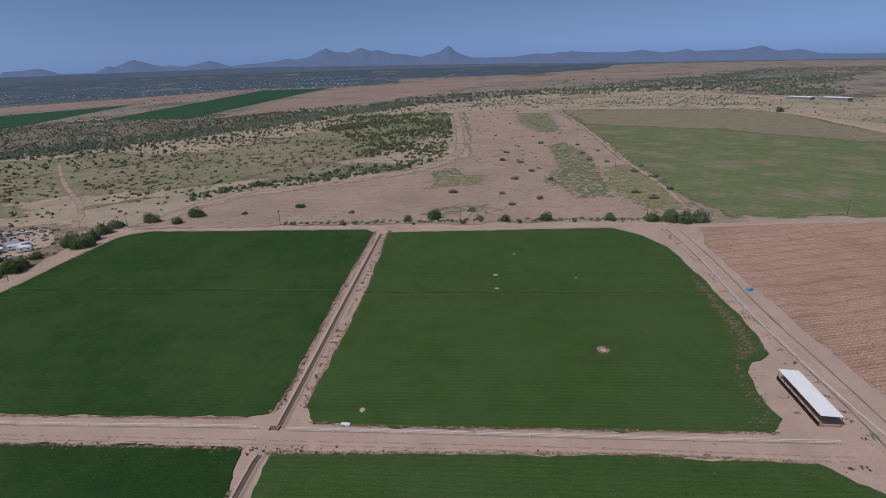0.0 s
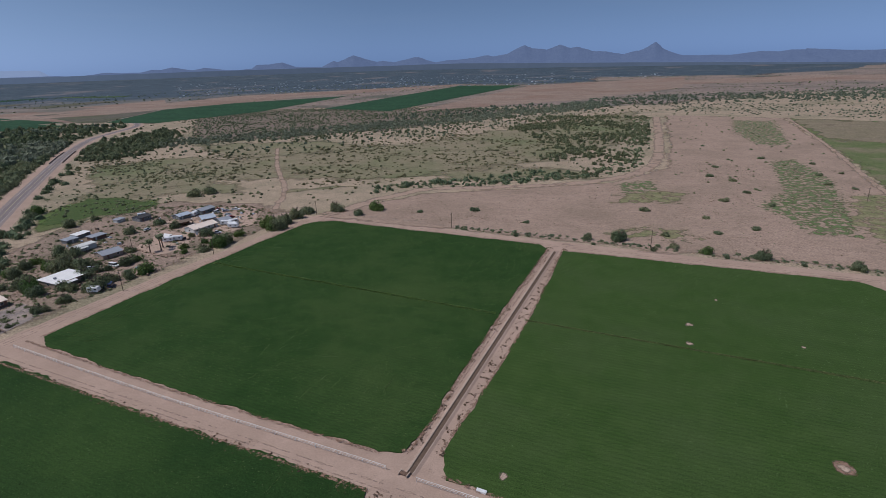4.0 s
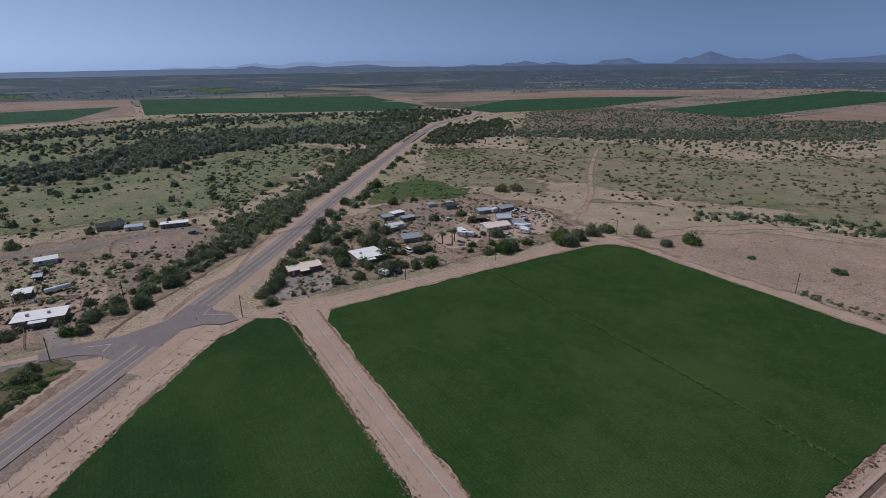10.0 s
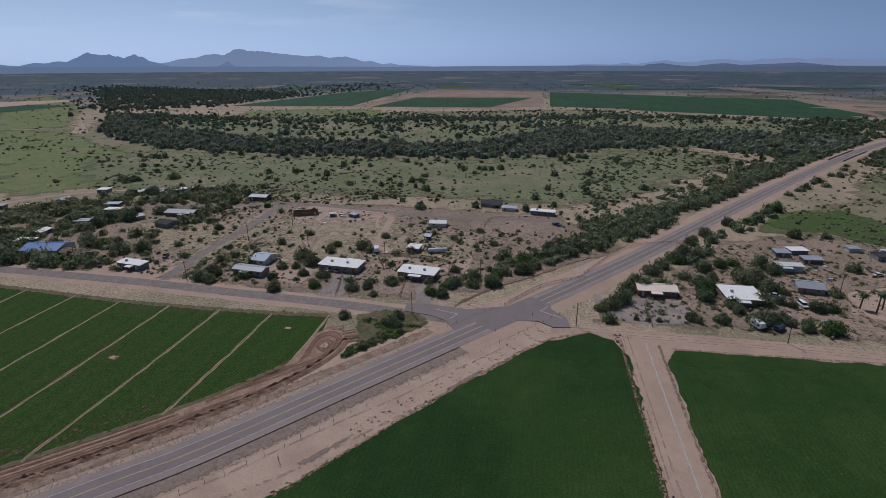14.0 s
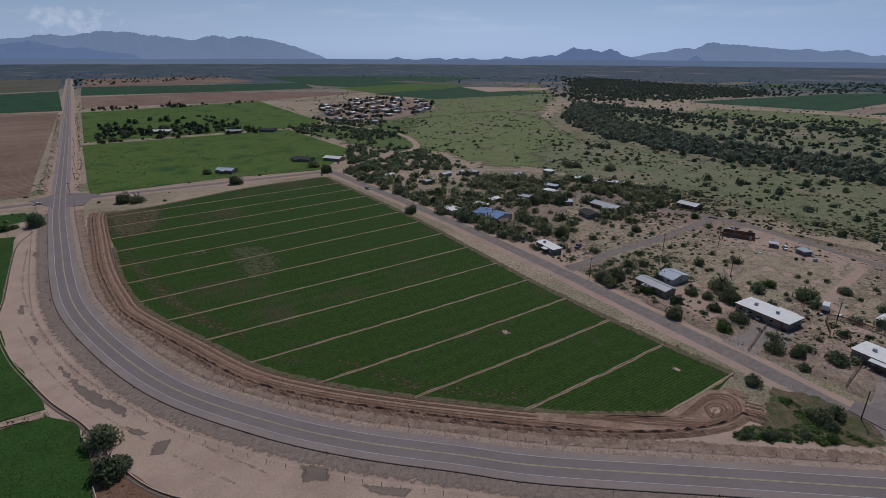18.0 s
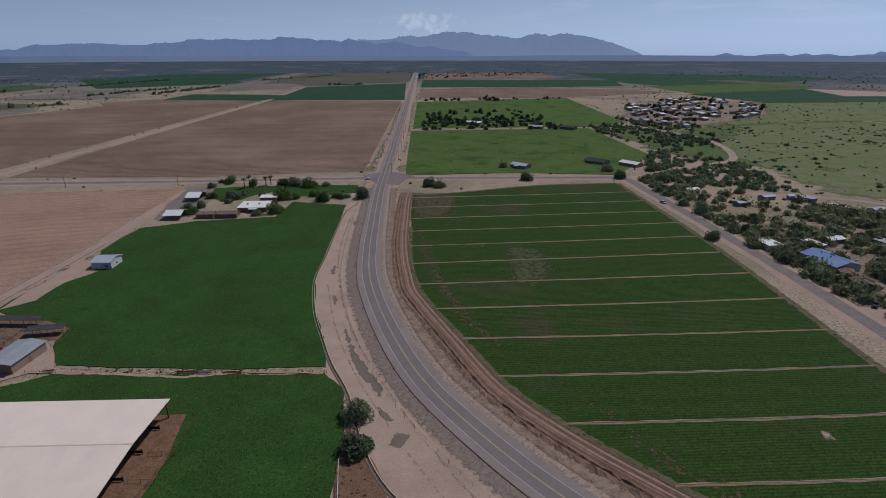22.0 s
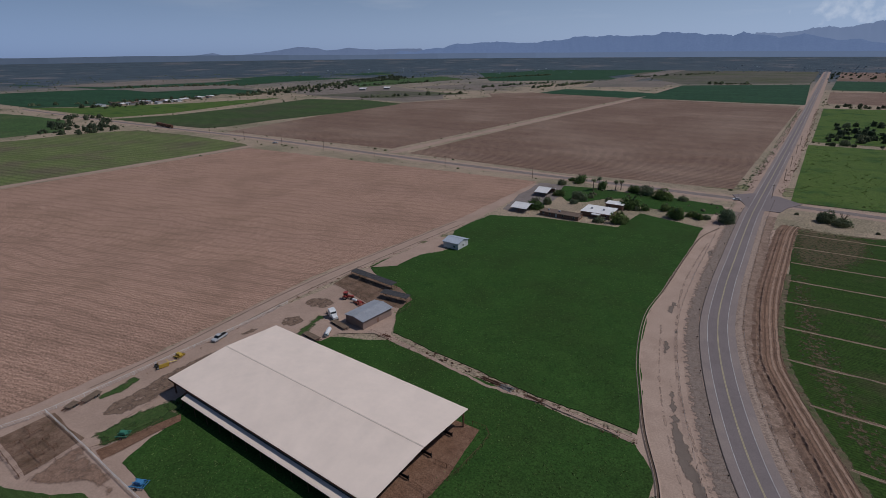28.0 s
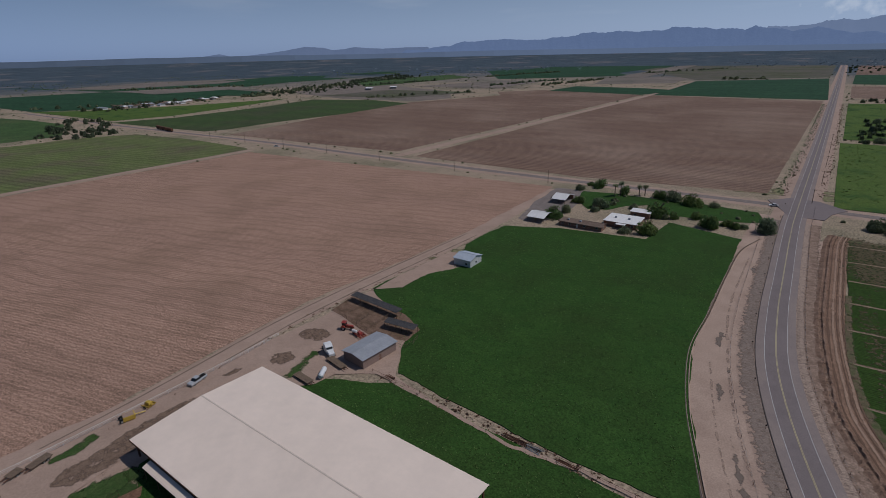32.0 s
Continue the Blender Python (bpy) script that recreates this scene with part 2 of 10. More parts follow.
    if leaf:
        # thin leaves let some sun through
        thin_ = n.new("ShaderNodeBsdfTranslucent")
        l.new(colour, thin_.inputs["Color"])
        both = n.new("ShaderNodeMixShader")
        both.inputs["Fac"].default_value = 0.4
        l.new(p.outputs["BSDF"], both.inputs[1])
        l.new(thin_.outputs["BSDF"], both.inputs[2])
        l.new(both.outputs["Shader"], n["Material Output"].inputs["Surface"])
    return m


FURROW = 80
# the far tones of the ground carry distance haze in their colour
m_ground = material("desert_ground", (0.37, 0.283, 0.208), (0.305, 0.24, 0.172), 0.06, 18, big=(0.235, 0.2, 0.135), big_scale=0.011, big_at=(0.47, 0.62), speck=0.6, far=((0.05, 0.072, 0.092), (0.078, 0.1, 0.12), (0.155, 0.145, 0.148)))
m_dirt = material("dirt", (0.42, 0.3, 0.238), (0.37, 0.262, 0.206), 0.18, 14, big=(0.345, 0.245, 0.192), big_scale=0.07, speck=0.17, mot=0.3)
m_scuffed = material("scuffed_dirt", (0.31, 0.22, 0.172), (0.35, 0.25, 0.197), 0.4, 9, fade=0.35, torn=(-2.9, 1.4), speck=0.2)
m_sand = material("pale_sand", (0.44, 0.32, 0.253), (0.38, 0.272, 0.213), 0.1, 22, big=(0.34, 0.24, 0.19), big_scale=0.05, big_at=(0.5, 0.7), speck=0.2)
m_red_dirt = material("red_dirt", (0.15, 0.082, 0.053), (0.215, 0.125, 0.084), 0.4, 8)
m_lip = material("dusty_concrete", (0.4, 0.31, 0.255), (0.34, 0.262, 0.212), 0.6, 9, rough=0.9, speck=0.15)
m_silt = material("canal_silt", (0.105, 0.072, 0.053), (0.15, 0.105, 0.079), 0.5, 7, speck=0.2)
m_damp = material("damp_mud", (0.15, 0.108, 0.082), (0.21, 0.155, 0.118), 0.5, 7)
m_alfalfa = material("alfalfa", (0.0146, 0.041, 0.0102), (0.0216, 0.0497, 0.0132), 0.15, 19, bump=0.8, big=(0.034, 0.068, 0.0175), big_scale=0.018, rows=95, row_gap=1.3, row_tint=0.07, mot=0.35, speck=0.55, swaths=0.35)
m_alfalfa_far = material("alfalfa_mown", (0.038, 0.074, 0.0178), (0.051, 0.088, 0.0242), 0.12, 26, bump=0.8, big=(0.054, 0.087, 0.028), big_scale=0.02, rows=94, row_gap=1.6, row_bend=3.0, row_tint=0.12, mot=0.4, speck=0.55, swaths=0.35)
m_pasture = material("pasture", (0.027, 0.067, 0.0145), (0.039, 0.087, 0.019), 0.12, 18, bump=0.8, big=(0.031, 0.062, 0.015), big_scale=0.04, mot=0.5, speck=0.55)
m_beans = material("row_crop", (0.030, 0.065, 0.012), (0.042, 0.077, 0.016), 0.5, 5, bump=0.9, big=(0.085, 0.068, 0.04), big_scale=0.022, big_at=(0.56, 0.74), rows=95, row_gap=1.0, row_tint=0.3, speck=0.6)
m_light_grass = material("light_grass", (0.07, 0.118, 0.025), (0.092, 0.135, 0.034), 0.09, 14, big=(0.034, 0.078, 0.02), big_scale=0.035, big_at=(0.52, 0.66))
m_olive = material("mid_green_field", (0.055, 0.1, 0.035), (0.07, 0.115, 0.042), 0.03, 14, rows=80, row_gap=9, row_tint=0.15, big=(0.09, 0.11, 0.05), big_scale=0.008, big_at=(0.5, 0.7))
m_plough = material("ploughed_soil", (0.337, 0.206, 0.151), (0.408, 0.26, 0.194), 0.45, 5, bump=1.0, big=(0.31, 0.195, 0.142), big_scale=0.03, rows=FURROW, row_gap=7.5, row_tint=0.15, row_at=(0.75, 1.0), row_bend=7.0, speck=0.8, fine_rows=1.5, swaths=0.25)
m_plough_far = material("dark_ploughed_soil", (0.195, 0.124, 0.092), (0.245, 0.158, 0.118), 0.1, 10, bump=0.6, big=(0.29, 0.2, 0.152), big_scale=0.008, rows=93, row_gap=5, row_tint=0.3, row_bend=4, speck=0.6)
m_stubble = material("dry_stubble", (0.31, 0.23, 0.183), (0.26, 0.19, 0.15), 0.03, 12, rows=84, row_gap=9, row_tint=0.12, big=(0.24, 0.155, 0.12), big_scale=0.006)
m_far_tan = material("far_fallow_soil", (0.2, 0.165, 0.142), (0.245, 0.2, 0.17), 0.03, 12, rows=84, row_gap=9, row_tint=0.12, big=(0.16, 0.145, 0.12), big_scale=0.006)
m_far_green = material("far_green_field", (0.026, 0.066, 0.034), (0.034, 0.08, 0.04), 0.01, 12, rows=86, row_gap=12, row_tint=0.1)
m_flats = material("pink_sandy_flats", (0.3, 0.213, 0.165), (0.355, 0.255, 0.2), 0.12, 9, big=(0.26, 0.19, 0.145), big_scale=0.02, fade=0.05, torn=(-0.9, 1.0), speck=0.35)
m_village_floor = material("village_dust", (0.25, 0.182, 0.142), (0.315, 0.23, 0.182), 0.1, 9, big=(0.2, 0.155, 0.115), big_scale=0.03, fade=0.06, torn=(-0.9, 1.1), speck=0.5)
m_scrub_floor = material("brown_scrub_floor", (0.15, 0.12, 0.094), (0.2, 0.157, 0.122), 0.05, 14, fade=0.05, torn=(-1.0, 1.0), speck=0.5)
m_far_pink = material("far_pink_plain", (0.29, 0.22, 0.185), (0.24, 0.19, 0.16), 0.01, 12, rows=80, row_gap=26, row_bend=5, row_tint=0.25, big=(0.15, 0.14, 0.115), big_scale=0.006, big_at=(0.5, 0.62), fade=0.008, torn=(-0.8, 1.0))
m_flood_grass = material("flood_plain_grass", (0.2, 0.175, 0.108), (0.25, 0.205, 0.142), 0.05, 20, big=(0.14, 0.152, 0.078), big_scale=0.009, fade=0.03, torn=(-1.5, 0.8))
m_green_weeds = material("green_weeds", (0.15, 0.165, 0.075), (0.25, 0.21, 0.13), 0.12, 8, fade=0.14, torn=(-2.3, 1.3))
m_asphalt = material("asphalt", (0.187, 0.155, 0.151), (0.212, 0.176, 0.171), 0.15, 30, rough=0.85, bump=0.15, big=(0.215, 0.178, 0.174), big_scale=0.04, speck=0.2)
m_shoulder = material("dusty_shoulder_asphalt", (0.235, 0.19, 0.178), (0.265, 0.215, 0.198), 0.2, 25, rough=0.9, bump=0.12, big=(0.285, 0.23, 0.205), big_scale=0.06, speck=0.18)
m_kerb = material("shadow_dark_kerb", (0.085, 0.07, 0.066), (0.115, 0.094, 0.086), 0.5, 9, rough=0.9, bump=0.2)
m_old_asphalt = material("worn_asphalt", (0.185, 0.153, 0.142), (0.24, 0.2, 0.18), 0.2, 20, rough=0.9, bump=0.15)
m_line_white = material("white_road_paint", (0.55, 0.53, 0.52), (0.43, 0.41, 0.4), 0.8, 9, rough=0.7, bump=0, speck=0.12)
m_line_yellow = material("yellow_road_paint", (0.5, 0.42, 0.26), (0.42, 0.36, 0.23), 0.8, 9, rough=0.7, bump=0, speck=0.12)
m_concrete = material("concrete", (0.33, 0.275, 0.235), (0.25, 0.205, 0.175), 0.6, 9, rough=0.85)
# the mountains are no lamps: their blue emission stands in for haze
m_mount_near = material("haze_glow_mountain_rock", (0.03, 0.038, 0.058), (0.04, 0.05, 0.068), 0.012, 8, bump=0, rough=1.0, spec=0, glow=(0.098, 0.14, 0.255))
m_mount_south = material("haze_glow_south_mountain", (0.03, 0.038, 0.058), (0.04, 0.05, 0.068), 0.012, 8, bump=0, rough=1.0, spec=0, glow=(0.165, 0.245, 0.44))
m_mount_far = material("haze_glow_far_mountain", (0.05, 0.06, 0.08), (0.055, 0.065, 0.085), 0.005, 4, bump=0, rough=1.0, spec=0, speck=0.1, glow=(0.235, 0.32, 0.51))
m_scrub = material("desert_shrub_leaves", (0.15, 0.155, 0.09), (0.21, 0.21, 0.125), 0.6, 5, bump=0, island=0.3, spec=0.1, leaf=True)
m_tree_leaf = material("mesquite_leaves", (0.155, 0.188, 0.105), (0.232, 0.26, 0.155), 0.5, 5, bump=0, island=0.35, spec=0.15, leaf=True)
m_green_leaf = material("bright_leaves", (0.1, 0.16, 0.05), (0.16, 0.22, 0.08), 0.6, 5, bump=0, island=0.3, spec=0.15, leaf=True)
m_dry_leaf = material("dry_brush", (0.17, 0.11, 0.08), (0.24, 0.165, 0.115), 0.6, 5, bump=0, island=0.3, spec=0.1, leaf=True)
m_farm_leaf = material("farm_tree_leaves", (0.07, 0.09, 0.055), (0.11, 0.13, 0.08), 0.3, 6, bump=0, island=0.35, spec=0.1, leaf=True)
m_dark_wood = material("riparian_leaves", (0.115, 0.145, 0.083), (0.175, 0.205, 0.12), 0.2, 6, bump=0, island=0.35, spec=0.1, leaf=True)
# belt leaves made lighter and bluer to imitate haze
m_belt_leaf = material("haze_paled_belt_leaves", (0.15, 0.185, 0.135), (0.215, 0.25, 0.18), 0.2, 6, bump=0, island=0.3, spec=0.1, leaf=True)
m_bark = material("bark", (0.11, 0.085, 0.065), (0.16, 0.125, 0.1), 2.0, 6)
m_white_roof = material("white_coated_roof", (0.78, 0.76, 0.74), (0.7, 0.68, 0.66), 0.3, 8, rough=0.6, bump=0.1, speck=0.12)
m_cream_metal = material("cream_metal_roof", (0.82, 0.675, 0.57), (0.8, 0.66, 0.555), 0.08, 3, rough=0.45, bump=0.0, spec=0.3, speck=0.05)
m_grey_metal = material("grey_metal_roof", (0.33, 0.34, 0.37), (0.28, 0.29, 0.31), 0.3, 6, rough=0.5, bump=0.05, spec=0.4, speck=0.12)
m_blue_metal = material("blue_metal_roof", (0.10, 0.19, 0.40), (0.14, 0.22, 0.40), 0.3, 6, rough=0.5, bump=0.05, spec=0.4, speck=0.12)
m_pale_metal = material("pale_blue_metal", (0.45, 0.5, 0.56), (0.4, 0.44, 0.5), 0.3, 6, rough=0.5, bump=0.05, speck=0.12)
m_brown_roof = material("brown_shingle_roof", (0.16, 0.115, 0.09), (0.21, 0.155, 0.125), 0.7, 8)
m_dark_roof = material("dark_shingle_roof", (0.055, 0.055, 0.06), (0.085, 0.08, 0.08), 0.7, 8)
m_tan_wall = material("tan_stucco_wall", (0.38, 0.30, 0.24), (0.32, 0.25, 0.2), 0.5, 8, speck=0.12)
m_white_wall = material("white_siding_wall", (0.6, 0.6, 0.58), (0.5, 0.5, 0.48), 0.5, 8, speck=0.12)
m_brown_wall = material("brown_adobe_wall", (0.20, 0.12, 0.09), (0.25, 0.15, 0.11), 0.6, 8)
m_grey_wall = material("grey_siding_wall", (0.25, 0.25, 0.25), (0.2, 0.2, 0.2), 0.6, 8)
m_shop_wall = material("dusty_pink_siding", (0.3, 0.215, 0.18), (0.27, 0.19, 0.158), 0.5, 8, speck=0.12)
m_pen = material("trampled_pen_earth", (0.17, 0.105, 0.074), (0.225, 0.148, 0.108), 0.5, 7, big=(0.12, 0.078, 0.052), big_scale=0.2)
m_dark = material("dark_opening", (0.018, 0.017, 0.017), (0.026, 0.024, 0.023), 1.0, 4, bump=0)
m_shade_sheet = material("barn_shade_sheet", (0.05, 0.057, 0.063), (0.066, 0.073, 0.08), 0.6, 6, rough=0.6, bump=0.05, speck=0.1)
m_white_paint = material("white_painted_pipe", (0.68, 0.66, 0.63), (0.55, 0.53, 0.5), 0.8, 6, rough=0.6, bump=0.05, speck=0.12)
m_rust = material("rusty_steel", (0.12, 0.06, 0.04), (0.17, 0.09, 0.06), 1.5, 5, rough=0.8)
m_wood = material("weathered_wood", (0.2, 0.145, 0.105), (0.14, 0.1, 0.075), 1.5, 6)
m_pole = material("pole_wood", (0.10, 0.075, 0.055), (0.14, 0.105, 0.08), 1.5, 6)
m_steel = material("galvanised_steel", (0.36, 0.36, 0.36), (0.27, 0.27, 0.27), 1.5, 5, rough=0.5, metal=0.4)
m_black = material("black_rubber", (0.02, 0.02, 0.02), (0.03, 0.03, 0.03), 2, 5)


def paint(name, c):
    return material(name, c, tuple(v * 0.85 for v in c), 1.2, 6, rough=0.35, bump=0, spec=0.5, speck=0.1)


m_red = paint("red_paint", (0.34, 0.045, 0.03))
m_yellow = paint("yellow_paint", (0.5, 0.33, 0.05))
m_blue = paint("blue_paint", (0.06, 0.22, 0.42))
m_green = paint("green_paint", (0.05, 0.2, 0.13))
m_white = paint("white_paint", (0.75, 0.75, 0.75))
m_silver = paint("silver_paint", (0.42, 0.43, 0.45))
m_navy = paint("dark_blue_paint", (0.03, 0.05, 0.13))
m_glass = bpy.data.materials.new("dark_window_glass")
m_glass.use_nodes = True
m_glass.node_tree.nodes["Principled BSDF"].inputs["Base Color"].default_value = (0.02, 0.025, 0.03, 1)
m_glass.node_tree.nodes["Principled BSDF"].inputs["Roughness"].default_value = 0.08

m_olive_soft = material("thin_green_field", (0.15, 0.163, 0.078), (0.112, 0.145, 0.057), 0.08, 14, rows=84, row_gap=3.4, row_bend=9, row_tint=0.14, swaths=0.3, big=(0.235, 0.19, 0.13), big_scale=0.03, big_at=(0.48, 0.7), fade=0.05, torn=(-1.1, 1.6))
m_dry_soft = material("dry_field_end", (0.24, 0.19, 0.135), (0.2, 0.172, 0.11), 0.03, 14, rows=84, row_gap=4, row_bend=9, row_tint=0.12, swaths=0.3, fade=0.03, torn=(-1.6, 1.4))
m_meadow = material("river_meadow", (0.075, 0.125, 0.034), (0.11, 0.145, 0.052), 0.05, 16, big=(0.1, 0.105, 0.05), big_scale=0.02, fade=0.03, torn=(-1.1, 0.7))
m_puddle = material("drying_puddle", (0.2, 0.155, 0.128), (0.235, 0.185, 0.152), 0.5, 7, fade=0.7, torn=(-1.1, 0.8), speck=0.15)
m_border = material("irrigation_border", (0.35, 0.262, 0.188), (0.27, 0.2, 0.135), 0.5, 8)
m_wet_silt = material("wet_grey_silt", (0.165, 0.128, 0.106), (0.2, 0.156, 0.128), 0.3, 9, rough=0.6, fade=0.35, torn=(-1.6, 1.1), speck=0.1)
m_bare = material("bare_spot_earth", (0.42, 0.32, 0.25), (0.34, 0.25, 0.19), 0.6, 8, fade=0.5)
m_pale_rut = material("polished_rut", (0.29, 0.19, 0.137), (0.34, 0.23, 0.17), 0.6, 8, fade=0.3, torn=(-1.6, 1.2), speck=0.25)
m_rut_soft = material("worn_rut", (0.17, 0.105, 0.075), (0.135, 0.084, 0.06), 0.6, 8, fade=0.3, torn=(-1.9, 1.2))
m_furrow = material("dug_red_earth", (0.2, 0.125, 0.09), (0.29, 0.19, 0.14), 0.5, 8, bump=1.0, big=(0.15, 0.093, 0.066), big_scale=0.25)
m_rut = material("dusty_rut", (0.19, 0.122, 0.09), (0.13, 0.082, 0.06), 0.6, 8)
m_tan_metal = material("tan_metal_cap", (0.68, 0.56, 0.475), (0.66, 0.545, 0.46), 0.3, 4, rough=0.5, bump=0, speck=0.12)
m_sand_soft = material("loose_wash_sand", (0.43, 0.32, 0.25), (0.36, 0.26, 0.2), 0.15, 9, fade=0.11)
m_light_leaf = material("sunlit_seed_heads", (0.1, 0.15, 0.055), (0.15, 0.19, 0.08), 0.6, 5, bump=0, island=0.25, spec=0.1, leaf=True)
m_trace = material("faint_wheel_trace", (0.37, 0.265, 0.21), (0.32, 0.23, 0.175), 0.2, 9, fade=0.1, speck=0.24)
m_dry_patch = material("dying_crop", (0.115, 0.08, 0.052), (0.065, 0.07, 0.032), 0.4, 6, fade=0.7, torn=(-2.3, 1.5))
m_thin_patch = material("thin_crop", (0.1, 0.095, 0.05), (0.05, 0.072, 0.026), 0.5, 6, fade=0.4, torn=(-2.2, 1.4))
m_thin_edge = material("weedy_thin_crop", (0.15, 0.115, 0.07), (0.075, 0.085, 0.035), 0.6, 6, fade=0.9, torn=(-2.5, 1.7))
m_track = material("packed_brown_earth", (0.225, 0.135, 0.094), (0.295, 0.185, 0.13), 0.5, 6, big=(0.175, 0.108, 0.077), big_scale=0.12, speck=0.3)
m_damp_soft = material("dark_damp_earth", (0.15, 0.1, 0.073), (0.21, 0.145, 0.108), 0.5, 7, fade=0.5)
m_fringe = material("dead_reddish_weeds", (0.19, 0.105, 0.075), (0.27, 0.18, 0.13), 0.7, 6, fade=1.4, torn=(-2.5, 1.0))
m_yard_grass = material("yard_grass", (0.032, 0.064, 0.018), (0.056, 0.084, 0.03), 0.5, 6, fade=0.4, torn=(-2.0, 1.5))
m_green_tuft = material("yard_weeds", (0.035, 0.075, 0.02), (0.07, 0.1, 0.035), 0.5, 6, fade=0.3, torn=(-1.6, 0.9))
# leaf colour raised to stand for haze over the far woods
m_far_wood = material("haze_paled_river_leaves", (0.15, 0.18, 0.13), (0.2, 0.225, 0.165), 0.1, 6, bump=0, island=0.3, spec=0.05, leaf=True)
m_striped = material("striped_crop", (0.125, 0.155, 0.055), (0.15, 0.175, 0.07), 0.05, 14, rows=84, row_gap=7, row_tint=0.22, big=(0.14, 0.125, 0.075), big_scale=0.02)
m_ridge_leaf = material("ridge_plants", (0.1, 0.18, 0.05), (0.15, 0.235, 0.085), 0.6, 5, bump=0, island=0.25, spec=0.1, leaf=True)
# low hills, also emitting blue in place of haze
m_mount_mid = material("haze_glow_low_hills", (0.05, 0.06, 0.08), (0.06, 0.07, 0.09), 0.008, 6, bump=0, rough=1.0, spec=0, speck=0.12, glow=(0.145, 0.205, 0.35))
m_bank = material("graded_bank_gravel", (0.31, 0.23, 0.185), (0.38, 0.285, 0.23), 0.6, 7, fade=0.9, torn=(-1.5, 0.9))
m_striped_green = material("striped_green_crop", (0.055, 0.09, 0.03), (0.07, 0.105, 0.038), 0.05, 14, rows=84, row_gap=9, row_tint=0.3, big=(0.075, 0.085, 0.045), big_scale=0.01)
m_churned = material("churned_brown_earth", (0.2, 0.125, 0.09), (0.27, 0.175, 0.13), 0.5, 6, fade=0.25)
m_weedy = material("weedy_margin", (0.11, 0.09, 0.055), (0.17, 0.125, 0.085), 0.7, 6, big=(0.08, 0.1, 0.04), big_scale=0.3, fade=0.5, torn=(-1.6, 0.9))
m_olive_brown = material("fallow_olive_field", (0.115, 0.105, 0.085), (0.145, 0.128, 0.1), 0.02, 12, rows=86, row_gap=14, row_tint=0.15, big=(0.09, 0.1, 0.05), big_scale=0.006)
m_green_plain = material("river_plain_grass", (0.125, 0.155, 0.06), (0.175, 0.19, 0.09), 0.06, 16, big=(0.2, 0.18, 0.11), big_scale=0.015, big_at=(0.52, 0.68), fade=0.04, torn=(-1.6, 1.0), speck=0.5)
# town roofs greyed and blued, distance haze put into their colour
m_town = material("haze_tinted_town_roofs", (0.3, 0.32, 0.36), (0.42, 0.43, 0.45), 0.02, 6, bump=0, island=0.5)
# emission tones of the added haze ring, by bearing
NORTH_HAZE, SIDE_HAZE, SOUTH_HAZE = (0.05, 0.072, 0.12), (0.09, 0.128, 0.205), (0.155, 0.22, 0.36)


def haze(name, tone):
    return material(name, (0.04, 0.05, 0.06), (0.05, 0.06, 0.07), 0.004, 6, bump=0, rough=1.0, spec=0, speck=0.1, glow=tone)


m_olive_plain = material("dry_olive_grass", (0.132, 0.148, 0.076), (0.185, 0.185, 0.11), 0.05, 16, big=(0.25, 0.205, 0.145), big_scale=0.014, big_at=(0.5, 0.68), fade=0.04, torn=(-1.5, 1.2), speck=0.6)
m_lush = material("lush_weeds", (0.05, 0.085, 0.027), (0.085, 0.11, 0.042), 0.2, 9, fade=0.1, torn=(-1.0, 1.2))
m_gravel = material("grey_yard_gravel", (0.215, 0.178, 0.165), (0.27, 0.225, 0.205), 0.3, 12, big=(0.36, 0.285, 0.235), big_scale=0.08, speck=0.3)
m_rill = material("gully_shadow_earth", (0.18, 0.13, 0.106), (0.235, 0.173, 0.14), 0.8, 7, speck=0.3)
m_bare_soil = material("pale_loose_soil", (0.4, 0.3, 0.24), (0.44, 0.335, 0.27), 0.6, 7, speck=0.25)
m_dug = material("dug_brown_earth", (0.245, 0.17, 0.13), (0.315, 0.225, 0.175), 0.5, 6, big=(0.18, 0.12, 0.09), big_scale=0.3, fade=0.7, torn=(-1.4, 1.0))
m_bank_dark = material("raked_dark_gravel", (0.205, 0.16, 0.135), (0.275, 0.213, 0.178), 0.7, 7, fade=0.8, torn=(-1.5, 0.9))
m_churned_bare = material("ridged_brown_earth", (0.22, 0.138, 0.1), (0.3, 0.195, 0.145), 0.5, 6, big=(0.37, 0.255, 0.195), big_scale=0.18)
m_brush_floor = material("brush_floor", (0.1, 0.085, 0.05), (0.17, 0.12, 0.085), 0.5, 6, big=(0.06, 0.085, 0.03), big_scale=0.2, fade=0.5, torn=(-1.4, 0.9))
m_alfalfa_edge = material("alfalfa_ripe", (0.021, 0.051, 0.012), (0.0305, 0.0635, 0.0168), 0.15, 19, bump=0.8, big=(0.044, 0.077, 0.022), big_scale=0.018, rows=95, row_gap=1.3, row_tint=0.1, mot=0.5, speck=0.55, swaths=0.35)
m_fresh_weeds = material("fresh_weeds", (0.09, 0.132, 0.052), (0.155, 0.175, 0.09), 0.12, 10, fade=0.25, torn=(-2.9, 1.55))
m_village_weeds = material("dry_village_weeds", (0.27, 0.232, 0.155), (0.345, 0.27, 0.2), 0.12, 10, fade=0.14, torn=(-2.4, 1.3))

# ---- mesh tools ----
def mesh_of(name, verts, faces, mat, smooth=False):
    me = bpy.data.meshes.new(name)
    me.from_pydata([tuple(v) for v in verts], [], [tuple(f) for f in faces])
    me.materials.append(mat)
    if smooth:
        me.polygons.foreach_set("use_smooth", [True] * len(me.polygons))
    me.update()
    return me


CLEAR_POLYS, CLEAR_LINES = [], []


